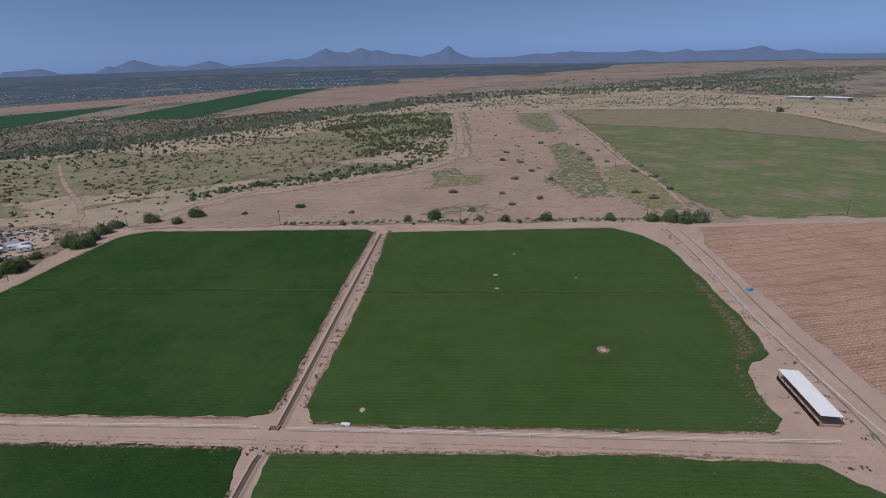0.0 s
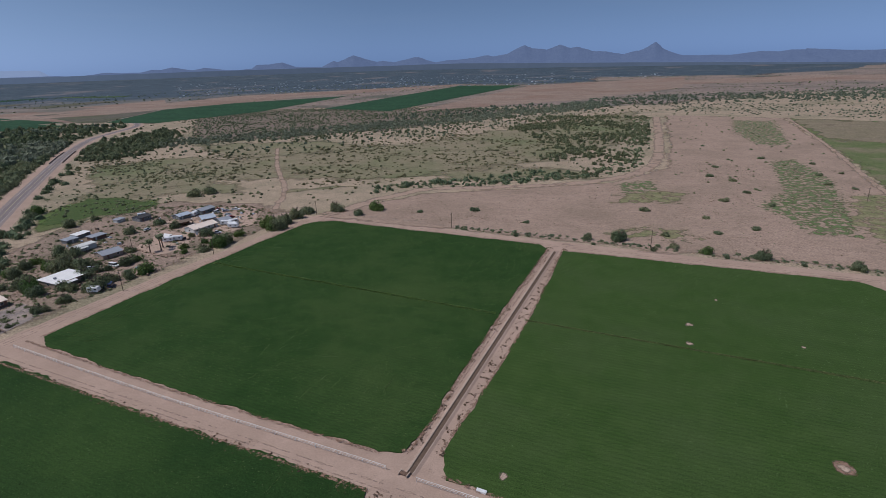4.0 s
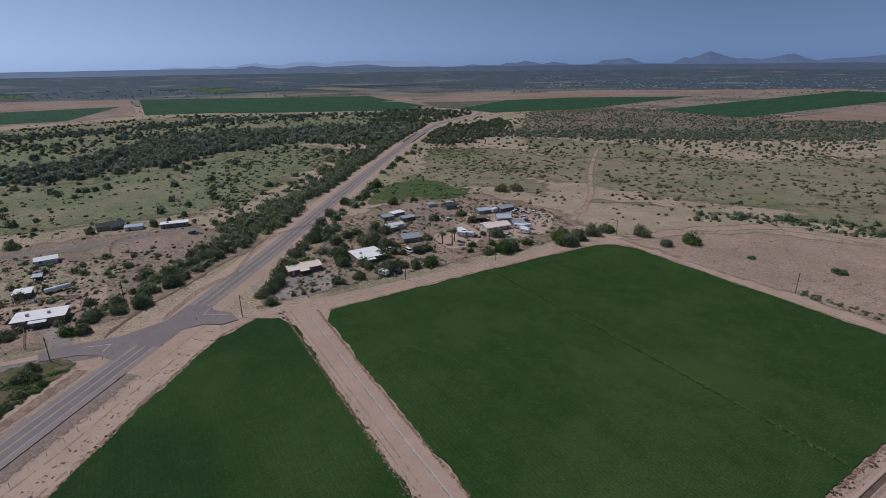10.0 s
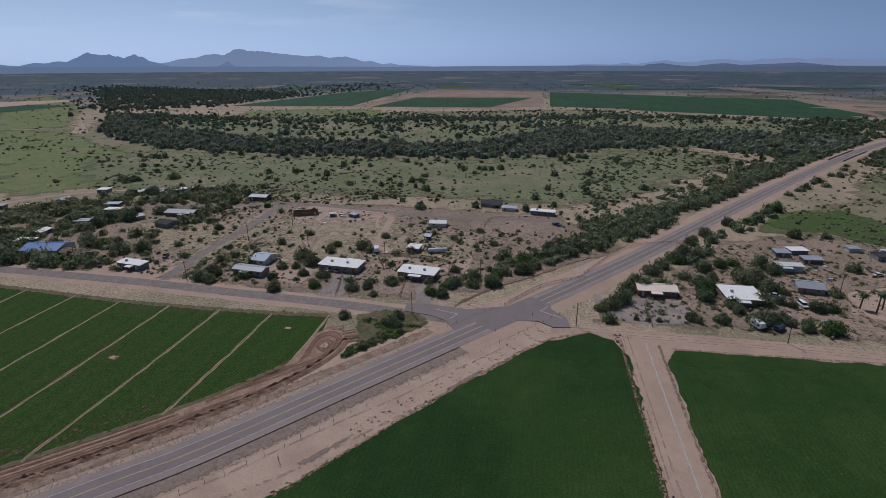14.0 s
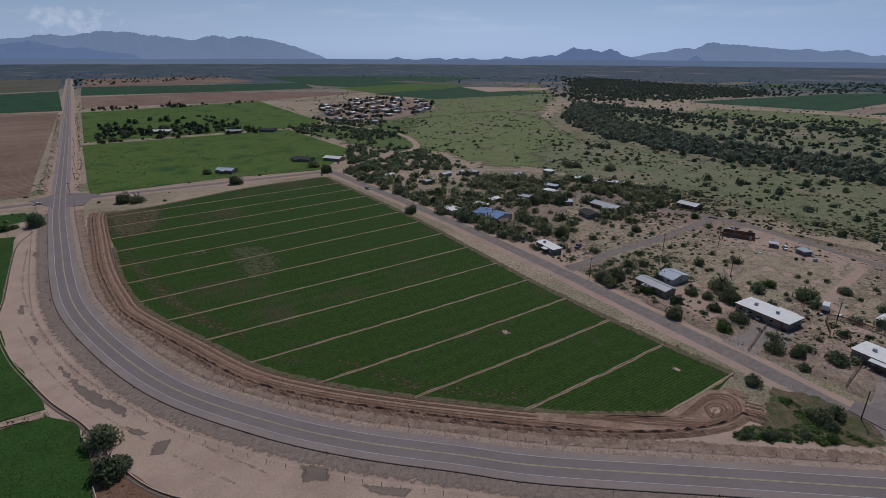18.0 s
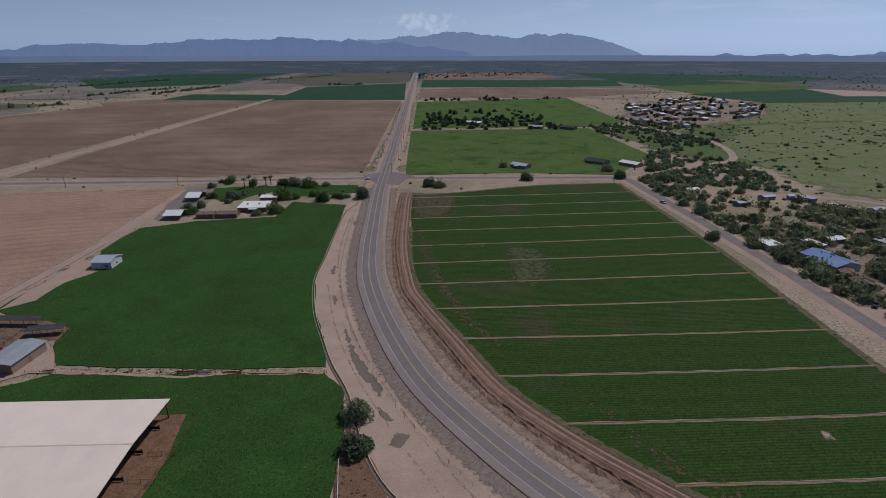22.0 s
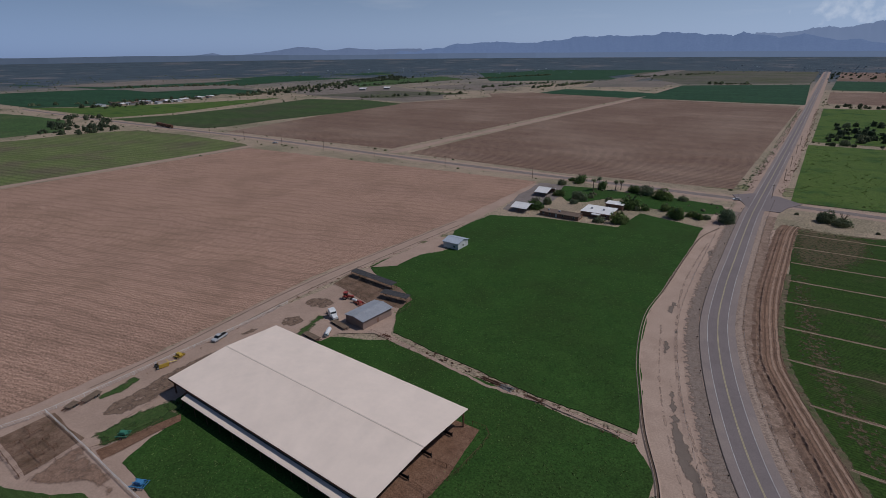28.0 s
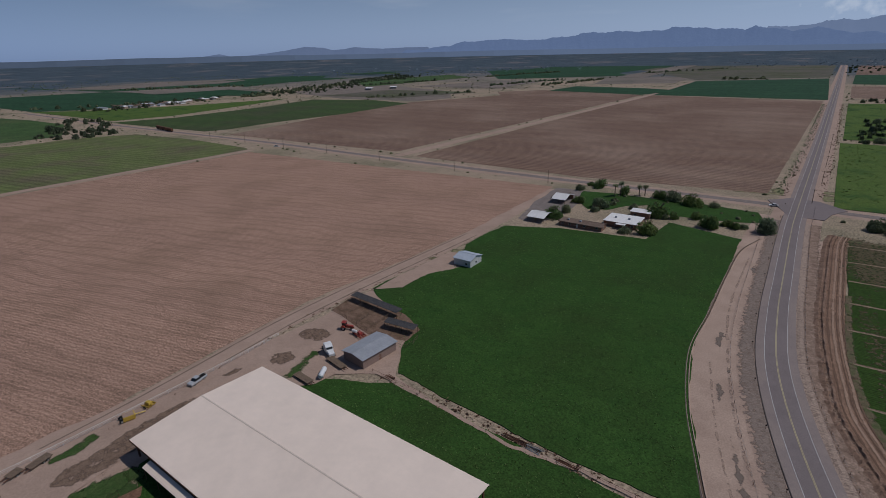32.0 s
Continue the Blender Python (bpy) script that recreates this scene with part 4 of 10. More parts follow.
field("bean_field", [(-93.5, -297), (-89.5, -262), (-87, -229), (-84, -205), (-83.2, -182), (-83.4, -160), (-84.8, -146), (-95, -108.4), (-103.3, -81), (-115.4, -60), (-133.2, -37), (-157.5, -9.5), (-177, 6.5), (-196, 12), (-211, 11), (-211.5, -16), (-215.5, -69), (-223, -120),
                     (-232, -184), (-243, -311), (-181, -311), (-124, -299)], m_beans, "green row crop field cut by pale irrigation borders", 0.2, skirt=0.2)
field("ploughed_field", [(64, -338), (367, -341), (390, -135), (425, 190), (430, 252), (133, 261), (121, 235), (116, 171), (112, 100), (96, -14), (89, -60), (88, -128), (72, -228)], m_plough,
      "bare ploughed brown field with furrows", 0.1, jitter=0.9)
field("ploughed_field", [(-60, -379), (57, -374), (210, -390), (136, -1075), (-128, -1030)], m_plough_far, "dark brown ploughed field beside the straight highway", 0.08, 8)
field("ploughed_field", [(483, -408), (512, -788), (313, -1176), (150, -1072), (238, -402)], m_plough_far, "dark brown fallow field beyond the crossroad", 0.08, 8)
field("crop_field", [(648, -235), (636, -264), (634, -307), (596, -366), (496, -368), (391, -356), (381, -351), (398, -143), (425, 120), (640, 140)], m_striped, "striped green crop field beyond the ploughed ground", 0.1, 8)
field("crop_field", [(1015, -377), (916, -386), (795, -380), (668, -317), (679, -246), (700, 100), (1000, 60)], m_olive, "small light green fields by a farm", 0.1, 8)
field("grass_strip", [(1055, -447), (976, -497), (870, -632), (797, -808), (765, -690), (738, -507), (765, -430)], m_light_grass, "light green strip beside a farm settlement", 0.1, 8)
field("crop_field", [(748, -418), (712, -495), (706, -654), (726, -803), (592, -829), (492, -796), (493, -628), (518, -517), (522, -440), (535, -415), (629, -415)], m_striped_green, "striped dark green crop field", 0.11, 8)
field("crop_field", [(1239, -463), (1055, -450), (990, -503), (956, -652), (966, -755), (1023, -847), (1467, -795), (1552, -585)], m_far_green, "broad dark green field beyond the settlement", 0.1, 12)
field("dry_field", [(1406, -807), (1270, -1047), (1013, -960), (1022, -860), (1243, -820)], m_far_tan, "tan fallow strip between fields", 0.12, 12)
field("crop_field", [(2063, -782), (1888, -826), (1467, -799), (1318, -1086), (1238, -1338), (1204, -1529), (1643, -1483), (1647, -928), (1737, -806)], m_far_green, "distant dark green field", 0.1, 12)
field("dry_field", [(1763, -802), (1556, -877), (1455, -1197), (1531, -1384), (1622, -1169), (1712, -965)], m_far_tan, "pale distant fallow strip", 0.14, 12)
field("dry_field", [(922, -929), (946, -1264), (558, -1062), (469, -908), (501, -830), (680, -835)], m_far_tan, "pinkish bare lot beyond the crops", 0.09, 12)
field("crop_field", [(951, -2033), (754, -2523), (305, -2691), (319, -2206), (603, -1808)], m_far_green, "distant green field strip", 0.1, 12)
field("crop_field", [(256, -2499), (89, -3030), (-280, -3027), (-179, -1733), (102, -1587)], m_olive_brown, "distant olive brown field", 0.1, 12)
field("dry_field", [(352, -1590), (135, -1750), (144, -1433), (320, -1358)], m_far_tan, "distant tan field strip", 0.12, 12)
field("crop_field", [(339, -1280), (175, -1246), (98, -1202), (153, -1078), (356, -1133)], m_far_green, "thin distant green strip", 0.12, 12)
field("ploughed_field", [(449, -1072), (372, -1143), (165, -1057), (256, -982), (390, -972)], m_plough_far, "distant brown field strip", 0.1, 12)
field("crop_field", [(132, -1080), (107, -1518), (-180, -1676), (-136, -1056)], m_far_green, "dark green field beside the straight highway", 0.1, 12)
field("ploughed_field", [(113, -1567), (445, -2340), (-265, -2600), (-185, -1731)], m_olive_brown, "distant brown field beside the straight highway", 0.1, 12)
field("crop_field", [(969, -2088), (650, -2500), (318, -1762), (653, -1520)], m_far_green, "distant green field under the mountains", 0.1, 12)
field("pasture", [(-92, -359), (-115, -605), (-338, -599), (-323, -414), (-257, -338), (-182, -356)], m_light_grass, "bright green grassy pasture with a few shrubs", 0.1, 5)
field("pasture", [(-119, -628), (-157, -1003), (-477, -1061), (-411, -646), (-343, -612)], m_light_grass, "green pasture with scattered trees", 0.1, 8)
field("ploughed_field", [(-169, -1102), (-198, -1390), (-524, -1421), (-809, -1181), (-472, -1066)], m_plough_far, "brown ploughed strip beside the highway", 0.1, 12)
field("crop_field", [(-205, -1456), (-251, -1861), (-906, -1775), (-783, -1429), (-524, -1425)], m_far_green, "dark green field beyond the ploughed strip", 0.1, 12)
field("ploughed_field", [(-252, -1870), (-330, -2550), (-860, -2550), (-797, -1942)], m_plough_far, "distant brown field", 0.1, 12)
field("crop_field", [(-1000, -2450), (-1900, -2300), (-1721, -1731), (-918, -1362), (-855, -1577)], m_far_green, "broad distant green field", 0.1, 12)
field("crop_field", [(-835, -1402), (-1420, -1558), (-1210, -1244), (-812, -1130)], m_light_grass, "distant light green field", 0.14, 12)
field("crop_field", [(-786, -1120), (-1210, -1238), (-1182, -870), (-805, -890)], m_far_green, "distant dark green field", 0.1, 12)
field("sand_bar", [(-1193, -1247), (-1364, -1043), (-1315, -981), (-1087, -1012)], m_sand, "pale sand bar beside the river", 0.16, 12)
field("crop_field", [(-1199, -513), (-1789, -409), (-2126, -225), (-1212, -243)], m_far_green, "distant green field beyond the river woods", 0.1, 12)
field("dry_field", [(-1212, -240), (-2016, -130), (-1846, 228), (-1236, 181), (-1169, 64)], m_stubble, "tan fallow field beyond the river woods", 0.1, 12)
field("crop_field", [(-1203, -193), (-1536, -144), (-1543, 178), (-1198, 63)], m_far_green, "green field framed by tan tracks", 0.2, 12)
field("crop_field", [(-1844, 252), (-1500, 828), (-1037, 750), (-1235, 193)], m_far_green, "olive green field strip", 0.1, 12)
field("dry_field", [(-1431, 808), (-1410, 1321), (-1135, 1075), (-981, 725)], m_stubble, "brown fallow field near the river", 0.12, 12)
field("crop_field", [(-1106, 1068), (-829, 1455), (-757, 953), (-812, 737), (-934, 740)], m_far_green, "dark green field beyond the wash", 0.2, 12)
field("crop_field", [(-1300, 850), (-1112, 1062), (-940, 742), (-985, 727)], m_olive_brown, "olive and brown end of a far field", 0.2, 12)
field("crop_field", [(-648, 1027), (-660, 1996), (-418, 1972), (-467, 978)], m_far_green, "long dark green field beyond the wash", 0.15, 12)
field("dry_field", [(-416, 965), (-379, 1911), (150, 2500), (97, 1693), (-133, 1256)], m_stubble, "wide pinkish fallow field", 0.1, 12)
field("dry_field", [(-1247, 730), (-1260, 1505), (-708, 2076), (-661, 1990), (-961, 1416), (-1105, 870)], m_stubble, "pinkish fallow strip", 0.08, 12)
field("crop_field", [(-1453, 420), (-1264, 718), (-952, 687), (-1157, 341)], m_far_green, "distant green field by the highway", 0.18, 12)
field("dry_field", [(-207, 1920), (557, 2449), (1200, 2300), (700, 2000), (130, 1900)], m_stubble, "reddish fallow field", 0.12, 12)
soft_sheet("grass_field", [(189, 893), (172, 622), (156, 456), (154, 368), (150, 310), (156, 279), (231, 267), (330, 300), (433, 523), (470, 704), (462, 802)], 0.08, m_olive_soft, 4, 9, "thin green field with dry patches", "field")
soft_sheet("dry_field", [(184, 900), (172, 690), (295, 610), (416, 455), (452, 530), (478, 704), (470, 810)], 0.09, m_dry_soft, 6, 22, "dry brown end of a thin green field", "field")
# far plain to the north: pink ploughed ground, tan desert, scrub floor
soft_sheet("dry_field", [(-136, 1521), (-230, 2620), (330, 2640), (490, 2076), (415, 1755), (193, 1686), (-1, 1614)], 0.2, m_far_pink, 30, 60, "pink fallow ground on the far plain", "field")
soft_sheet("far_plain", [(490, 2076), (430, 2600), (760, 3500), (1300, 3900), (2000, 3300), (2400, 2500), (2200, 1500), (1400, 1250), (700, 900), (560, 1080), (700, 1350), (1000, 1480), (1250, 1700), (1000, 1950)], 0.24, m_far_pink, 40, 120, "pale tan desert on the far plain")
soft_sheet("far_plain", [(-1300, 800), (-1300, 1500), (-720, 2150), (-380, 2000), (120, 2560), (700, 2560), (1300, 2350), (1000, 1850), (300, 1450), (-60, 1050), (-300, 1090), (-480, 1080), (-800, 1000), (-800, 760)], 0.05, m_far_pink, 40, 60, "pale tan ground between far fields")
soft_sheet("scrub_floor", [(-556, 559), (-794, 808), (-805, 993), (-476, 1070), (-260, 1045), (-159, 967), (-247, 911), (-293, 768), (-339, 684), (-402, 656), (-439, 597)], 0.033, m_scrub_floor, 8, 30, "brown dusty ground under creosote scrub")
for pts in ([(-372, -200), (-378, -84), (-372, 18), (-360, 110), (-300, 140), (-262, 96), (-240, 70), (-228, 40), (-229, 0), (-238, -60), (-246, -130), (-270, -210)], [(-214, 108), (-262, 146), (-312, 186), (-332, 240), (-318, 300), (-250, 312), (-200, 296), (-208, 200)]):
    soft_sheet("village_ground", pts, 0.0325, m_village_floor, 3, 14, "brown dusty ground of the village yards")
soft_sheet("village_ground", [(-545, -915), (-748, -1036), (-775, -856), (-678, -712), (-563, -638), (-430, -570), (-415, -668)], 0.1, m_village_floor, 10, 15, "tan dusty yards of a small housing tract")
soft_sheet("sandy_flats", [(-190, 292), (-150, 365), (-88, 392), (-18, 432), (20, 500), (26, 640), (28, 930), (186, 900), (170, 620), (153, 450), (150, 278), (40, 279)], 0.031, m_flats, 5, 10, "bare pink sandy flats")
# weedy ground
for k, (pts, mat, rim, lab) in enumerate((
        ([(112, 285), (150, 288), (165, 350), (155, 440), (120, 430), (100, 350)], m_green_weeds, 12, "green weeds on sandy ground"),
        ([(100, 640), (118, 616), (150, 640), (176, 860), (108, 880), (92, 740)], m_fresh_weeds, 14, "green weeds on sandy ground"),
        ([(-330, 214), (-347, 217), (-372, 243), (-388, 270), (-380, 300), (-328, 306), (-310, 288), (-324, 260), (-326, 232)], m_meadow, 9, "bright green low weeds"),
        ([(-100, 390), (-300, 410), (-430, 450), (-560, 540), (-380, 620), (-200, 540), (10, 470)], m_flood_grass, 35, "sparse grass on the sandy flood plain"),
        ([(-546, 392), (-490, 464), (-392, 489), (-319, 554), (-257, 622), (-121, 886), (11, 1057), (6, 644), (-65, 491), (-161, 400), (-205, 373), (-281, 359), (-352, 342), (-433, 323)], m_flood_grass, 40, "sparse dry grass on the sandy plain"),
        ([(-531, -322), (-382, -212), (-373, -93), (-380, 15), (-360, 124), (-387, 168), (-461, 235), (-573, 337), (-630, 285), (-650, 225), (-585, 79), (-527, 68), (-574, -180)], m_flood_grass, 30, "dry grass between village and river woods"),
        ([(-300, 190), (-520, 385), (-480, 440), (-300, 372), (-250, 322), (-322, 312), (-310, 240)], m_flood_grass, 25, "dry grass beside the highway"),
        ([(-250, 330), (-210, 365), (-20, 436), (-10, 455), (-160, 400), (-260, 360)], m_flood_grass, 12, "sparse grass along the wash"),
        ([(-420, 60), (-450, 200), (-600, 345), (-665, 300), (-640, 100), (-660, -120), (-780, -400), (-820, -620), (-600, -580), (-410, -440), (-400, -200), (-410, -60)], m_flood_grass, 40, "green flood plain grass below the river woods"),
        ([(-670, 140), (-710, 420), (-900, 660), (-1170, 250), (-1070, -280), (-930, -620), (-810, -580), (-700, -130)], m_flood_grass, 40, "green grass between the river woods"),
        ([(-340, -350), (-320, -560), (-420, -660), (-660, -720), (-730, -520), (-560, -400), (-420, -310)], m_meadow, 40, "bright green meadow beside the river"),
        ([(-392, -442), (-532, -607), (-653, -645), (-768, -625), (-721, -488), (-565, -296), (-543, -196), (-521, -122), (-518, -58), (-519, -16), (-458, -3), (-437, -86), (-420, -165), (-392, -226), (-360, -274)], m_green_plain, 25, "green meadow below the river woods"),
        ([(-347, -477), (-511, -577), (-738, -596), (-784, -529), (-1159, -812), (-1667, -1325), (-985, -996), (-705, -890), (-517, -788)], m_green_plain, 40, "green meadow beyond the village"),
        ([(-707, -409), (-681, -258), (-614, -110), (-593, -31), (-798, -74), (-807, -176), (-825, -293), (-832, -415)], m_green_plain, 20, "green grass between the river woods"),
        ([(-923, -358), (-928, -102), (-1142, -147), (-1140, -337), (-1063, -440)], m_green_plain, 25, "green grass beyond the river woods"),
        ([(-719, -510), (-826, -586), (-816, -555), (-732, -481), (-679, -453)], m_sand_soft, 6, "pale sandy river bed"),
        ([(-120, -410), (-40, -395), (-30, -372), (-110, -368)], m_green_weeds, 8, "weeds beside the crossroad"),
        ([(98, 545), (130, 565), (136, 469), (110, 322), (82, 322), (72, 360), (62, 378), (86, 430)], m_fresh_weeds, 8, "fresh green weeds on sandy flats"),
        ([(-24, 429), (13, 456), (20, 408), (-13, 385)], m_fresh_weeds, 9, "fresh green weeds beside the wash"),
        ([(-361, -196), (-353, -84), (-359, 18), (-330, 54), (-329, 119), (-262, 72), (-252, 45), (-248, 0), (-244, -39), (-246, -82), (-270, -126)], m_village_weeds, 26, "thin green weeds between village yards"),
        ([(-600, -300), (-570, -180), (-560, 50), (-600, 170), (-640, 300), (-620, 420), (-850, 580), (-960, 520), (-1000, 330), (-950, 100), (-920, -60), (-880, -220), (-890, -330), (-900, -500), (-740, -470)], m_olive_plain, 20, "olive grass between the river woods"),
        ([(-372, -200), (-400, -60), (-385, 60), (-370, 120), (-400, 170), (-470, 230), (-580, 330), (-640, 280), (-600, 170), (-560, 60), (-560, -120), (-575, -200), (-600, -300), (-520, -330), (-430, -280)], m_olive_plain, 30, "olive grass below the river woods"),
        ([(-349, 230), (-369, 253), (-386, 290), (-366, 298), (-345, 297), (-317, 292), (-311, 271), (-334, 254), (-337, 236)], m_lush, 5, "lush green weeds in a damp hollow"),
        ([(-30, 292), (20, 290), (44, 300), (30, 330), (-14, 326)], m_green_weeds, 18, "thin weeds on sandy flats"),
        ([(-20, 360), (30, 372), (40, 410), (10, 420), (-20, 396)], m_green_weeds, 12, "thin weeds beside the wash"),
        ([(60, -225), (74, -185), (62, -186), (56, -205)], m_green_weeds, 5, "weeds beside a metal shed"))):
    soft_sheet("weed_patch", pts, 0.035 + 0.002 * k, mat, max(1.5, rim / 5), rim, lab, "ground")

# ---- highway ----
HWY = smooth_line([(-1000.0, 830.0), (-900.0, 770.0), (-811.0, 700.0), (-765.0, 620.0), (-721.0, 548.0), (-622.0, 443.0), (-466.0, 299.0), (-386.0, 228.0), (-338.0, 186.0), (-284.0, 139.0), (-237.9, 96.5), (-202.6, 62.4), (-167.8, 28.7), (-138.4, 0.4), (-126.6, -13.4), (-108.8, -34.4), (-94.7, -55.6), (-79.7, -85.7), (-70.2, -121.7), (-64.5, -161.8), (-64.5, -200.0), (-66.7, -240.0), (-70.5, -300.3), (-74.7, -348.5), (-96.0, -566.5), (-136.0, -985.5), (-328.4, -3016.4)], 4.0)
highway = ribbon("road_highway", HWY, [(-5.35, 0.32), (-3.2, 0.345), (0, 0.36), (3.2, 0.345), (5.4, 0.32)], m_asphalt, "grey asphalt two-lane highway with pale shoulders", "road")
highway_verge = ribbon("road_verge", HWY, [(-12, 0.0), (-6.6, 0.24), (-5.4, 0.29), (-5.3, 0.2), (5.3, 0.2), (5.4, 0.29), (6.6, 0.25), (11, 0.0)], m_dirt, "sandy graded highway shoulder", "road", wobble=0.4)
XROAD = smooth_line([(1037, -432), (700, -404), (405, -390), (237, -374), (78, -361), (-72, -352), (-187, -338), (-256, -329)], 12)
ribbon("road_crossroad", XROAD, [(-3.4, 0.1), (0, 0.16), (3.4, 0.1)], m_old_asphalt, "worn pale asphalt crossroad between fields", "road", wobble=0.3)
PAVED = smooth_line([(-213, 55), (-216, 40), (-221.5, 14), (-231, -48), (-236.5, -85), (-246, -170), (-252, -250), (-257, -327)], 6)
ribbon("road_village", PAVED, [(-3.3, 0.13), (0, 0.17), (3.3, 0.13)], m_old_asphalt, "narrow grey asphalt village road", "road", wobble=0.25)


def stripe(name, offset, width, mat, label, on=None, z=0.375):
    ribbon(name, HWY, [(offset - width / 2, z), (offset + width / 2, z)], mat, label, parent=highway, on=on)


def near_junction(i):
    return -233 < HWY[i].x < -211 and 50 < HWY[i].y < 110


for side in (-1, 1):
    ribbon("shoulder", HWY, [(side * 3.15, 0.352), (side * 5.38, 0.327)], m_shoulder, "paler dusty paved shoulder", parent=highway, on=lambda i: not near_junction(i))
    stripe("edge_line", side * 3.05, 0.14, m_line_white, "white painted edge line", lambda i: not near_junction(i))
    stripe("centre_line", side * 0.12, 0.14, m_line_yellow, "yellow painted centre line", lambda i: not near_junction(i), 0.385)


def past_village(i):
    return -330 < HWY[i].y < 62 and HWY[i].x > -198


# a low asphalt kerb holds the water back on the outer side of the bend
# the kerb's dark colour also draws the shadow along the pavement edge
ribbon("kerb", HWY, [(5.36, 0.30), (5.38, 0.45), (5.58, 0.45), (5.66, 0.2)], m_kerb, "low asphalt kerb coloured dark for the pavement edge's shadow", parent=highway, on=past_village)
# the low bridge over the river
deck = [c for c in HWY if -640 < c.x < -572]
bridge = thing("bridge", pose(0, 0, 0), "low concrete road bridge with pale parapets", "bridge")
for side in (-1, 1):
    ribbon("parapet", deck, [(side * 5.7, 0.2), (side * 5.7, 1.3), (side * 6.1, 1.3), (side * 6.1, 0.0)], m_concrete, "pale concrete parapet", parent=bridge)
# the paved mouths of the side roads
sheet("road_junction", [(-235.4, 92.9), (-229.2, 93.7), (-224.5, 93.6), (-217.5, 98.5), (-210, 99), (-209.5, 93), (-214, 88), (-213.5, 79), (-206.5, 72), (-212, 69), (-227, 84)], 0.345, m_asphalt, 2, 0.2, "asphalt mouth of the dirt farm road", "road", skirt=0.32)
sheet("road_junction", [(-224.5, 38), (-224.6, 46), (-223, 54), (-221.5, 62), (-226.5, 82), (-214, 75), (-200, 59.5), (-206, 57), (-211.5, 54.2), (-215, 49), (-218, 38)], 0.34, m_asphalt, 2, 0.2, "asphalt mouth of the village road", "road", skirt=0.32)
sheet("road_junction", [(-60, -362), (-66, -345), (-70, -330), (-86, -330), (-90, -343), (-98, -355), (-86, -370), (-72, -372)], 0.37, m_asphalt, 3, 0.3, "asphalt crossroad of highway and farm road", "road", skirt=0.35)
for pts in ([(-226.3, 92.7), (-222.4, 89.3)], [(-222.4, 89.3), (-216.8, 97.0)], [(-220.1, 50.4), (-216.9, 58.4)], [(-216.9, 58.4), (-212.9, 55.6)]):
    ribbon("stop_line", line2(*pts), [(-0.12, 0.36), (0.12, 0.36)], m_line_white, "white painted stop line", parent=highway)
# sandy strip between highway and pasture
sheet("dirt_strip", [(-50, -282), (-45.5, -252), (-42.5, -205), (-39.5, -163), (-42, -135), (-46.5, -114), (-50, -96), (-56, -84), (-56, -52), (-56, -20), (-90, -18), (-104, -3), (-126, 25), (-199, 89), (-206, 105),
                   (-216, 92), (-172, 48), (-140, 14), (-116, -16), (-95, -46), (-77, -84), (-64, -124), (-58, -163), (-57, -200), (-60, -250), (-66, -300), (-62, -330), (-55, -330)], 0.03, m_sand, 3, 0.6,
      "pale graded sand strip beside the highway", "ground")
sheet("dirt_strip", [(-88, -297), (-78, -290), (-73, -240), (-71.5, -200), (-73, -163), (-79, -124), (-90, -88), (-104, -60), (-119, -40), (-148, -4), (-176, 22), (-205, 48), (-210, 40), (-196, 14), (-176, 8), (-153, -13),
                   (-129, -40), (-93, -109), (-85, -144), (-83, -180), (-84, -229), (-85, -268)], 0.03, m_sand, 3, 0.6, "pale graded sand strip beside the highway", "ground")
BROWN = smooth_line([(-92, -304), (-89, -288), (-85, -247.6), (-81.4, -208), (-80.4, -182), (-80.6, -164), (-81, -150), (-83.5, -138), (-92.2, -107), (-100.6, -79), (-112.8, -58), (-131, -34.6), (-155.4, -7.3), (-174.3, 9), (-188, 16), (-196, 17.5), (-200, 24)], 3)
ribbon("track_red", BROWN, [(-3.4, 0.04), (-2.6, 0.2), (-1.5, 0.13), (0.0, 0.17), (1.5, 0.13), (2.5, 0.24), (3.0, 0.05)], m_track, "packed brown tractor track round the crop field", "track", wobble=0.5)
for off, w, m in ((-2.2, 0.4, m_rut_soft), (2.1, 0.45, m_rut_soft), (1.2, 0.5, m_pale_rut), (0.3, 0.3, m_rut_soft), (-0.7, 0.5, m_pale_rut)):
    soft_ribbon("wheel_rut", BROWN, off, w, 0.245, m, "uneven rut in the brown track", wobble=0.15)
# the furrow dug between track and highway bank, its spoil left in broken ridges
furrow = ribbon("dug_furrow", smooth_line([(c.x, c.y) for c in BROWN], 0.7), [(-6.4, 0.035), (-5.5, 0.3), (-4.9, 0.45), (-4.5, 0.12), (-4.0, 0.1), (-3.6, 0.5), (-3.2, 0.36), (-2.9, 0.05)], m_furrow, "dark broken furrow dug beside the tractor track", "ditch", wobble=0.5)
for v in furrow.data.vertices:
    if v.co.z > 0.06:
        k = noise.noise((v.co.x * 0.5, v.co.y * 0.5, 3.0)) + 0.8 * noise.noise((v.co.x * 1.6, v.co.y * 1.6, 8.0))
        v.co.z = max(0.05, v.co.z * (1 + 1.1 * k))
        v.co.x += 0.35 * noise.noise((v.co.x * 0.7, v.co.y * 0.7, 21.0))
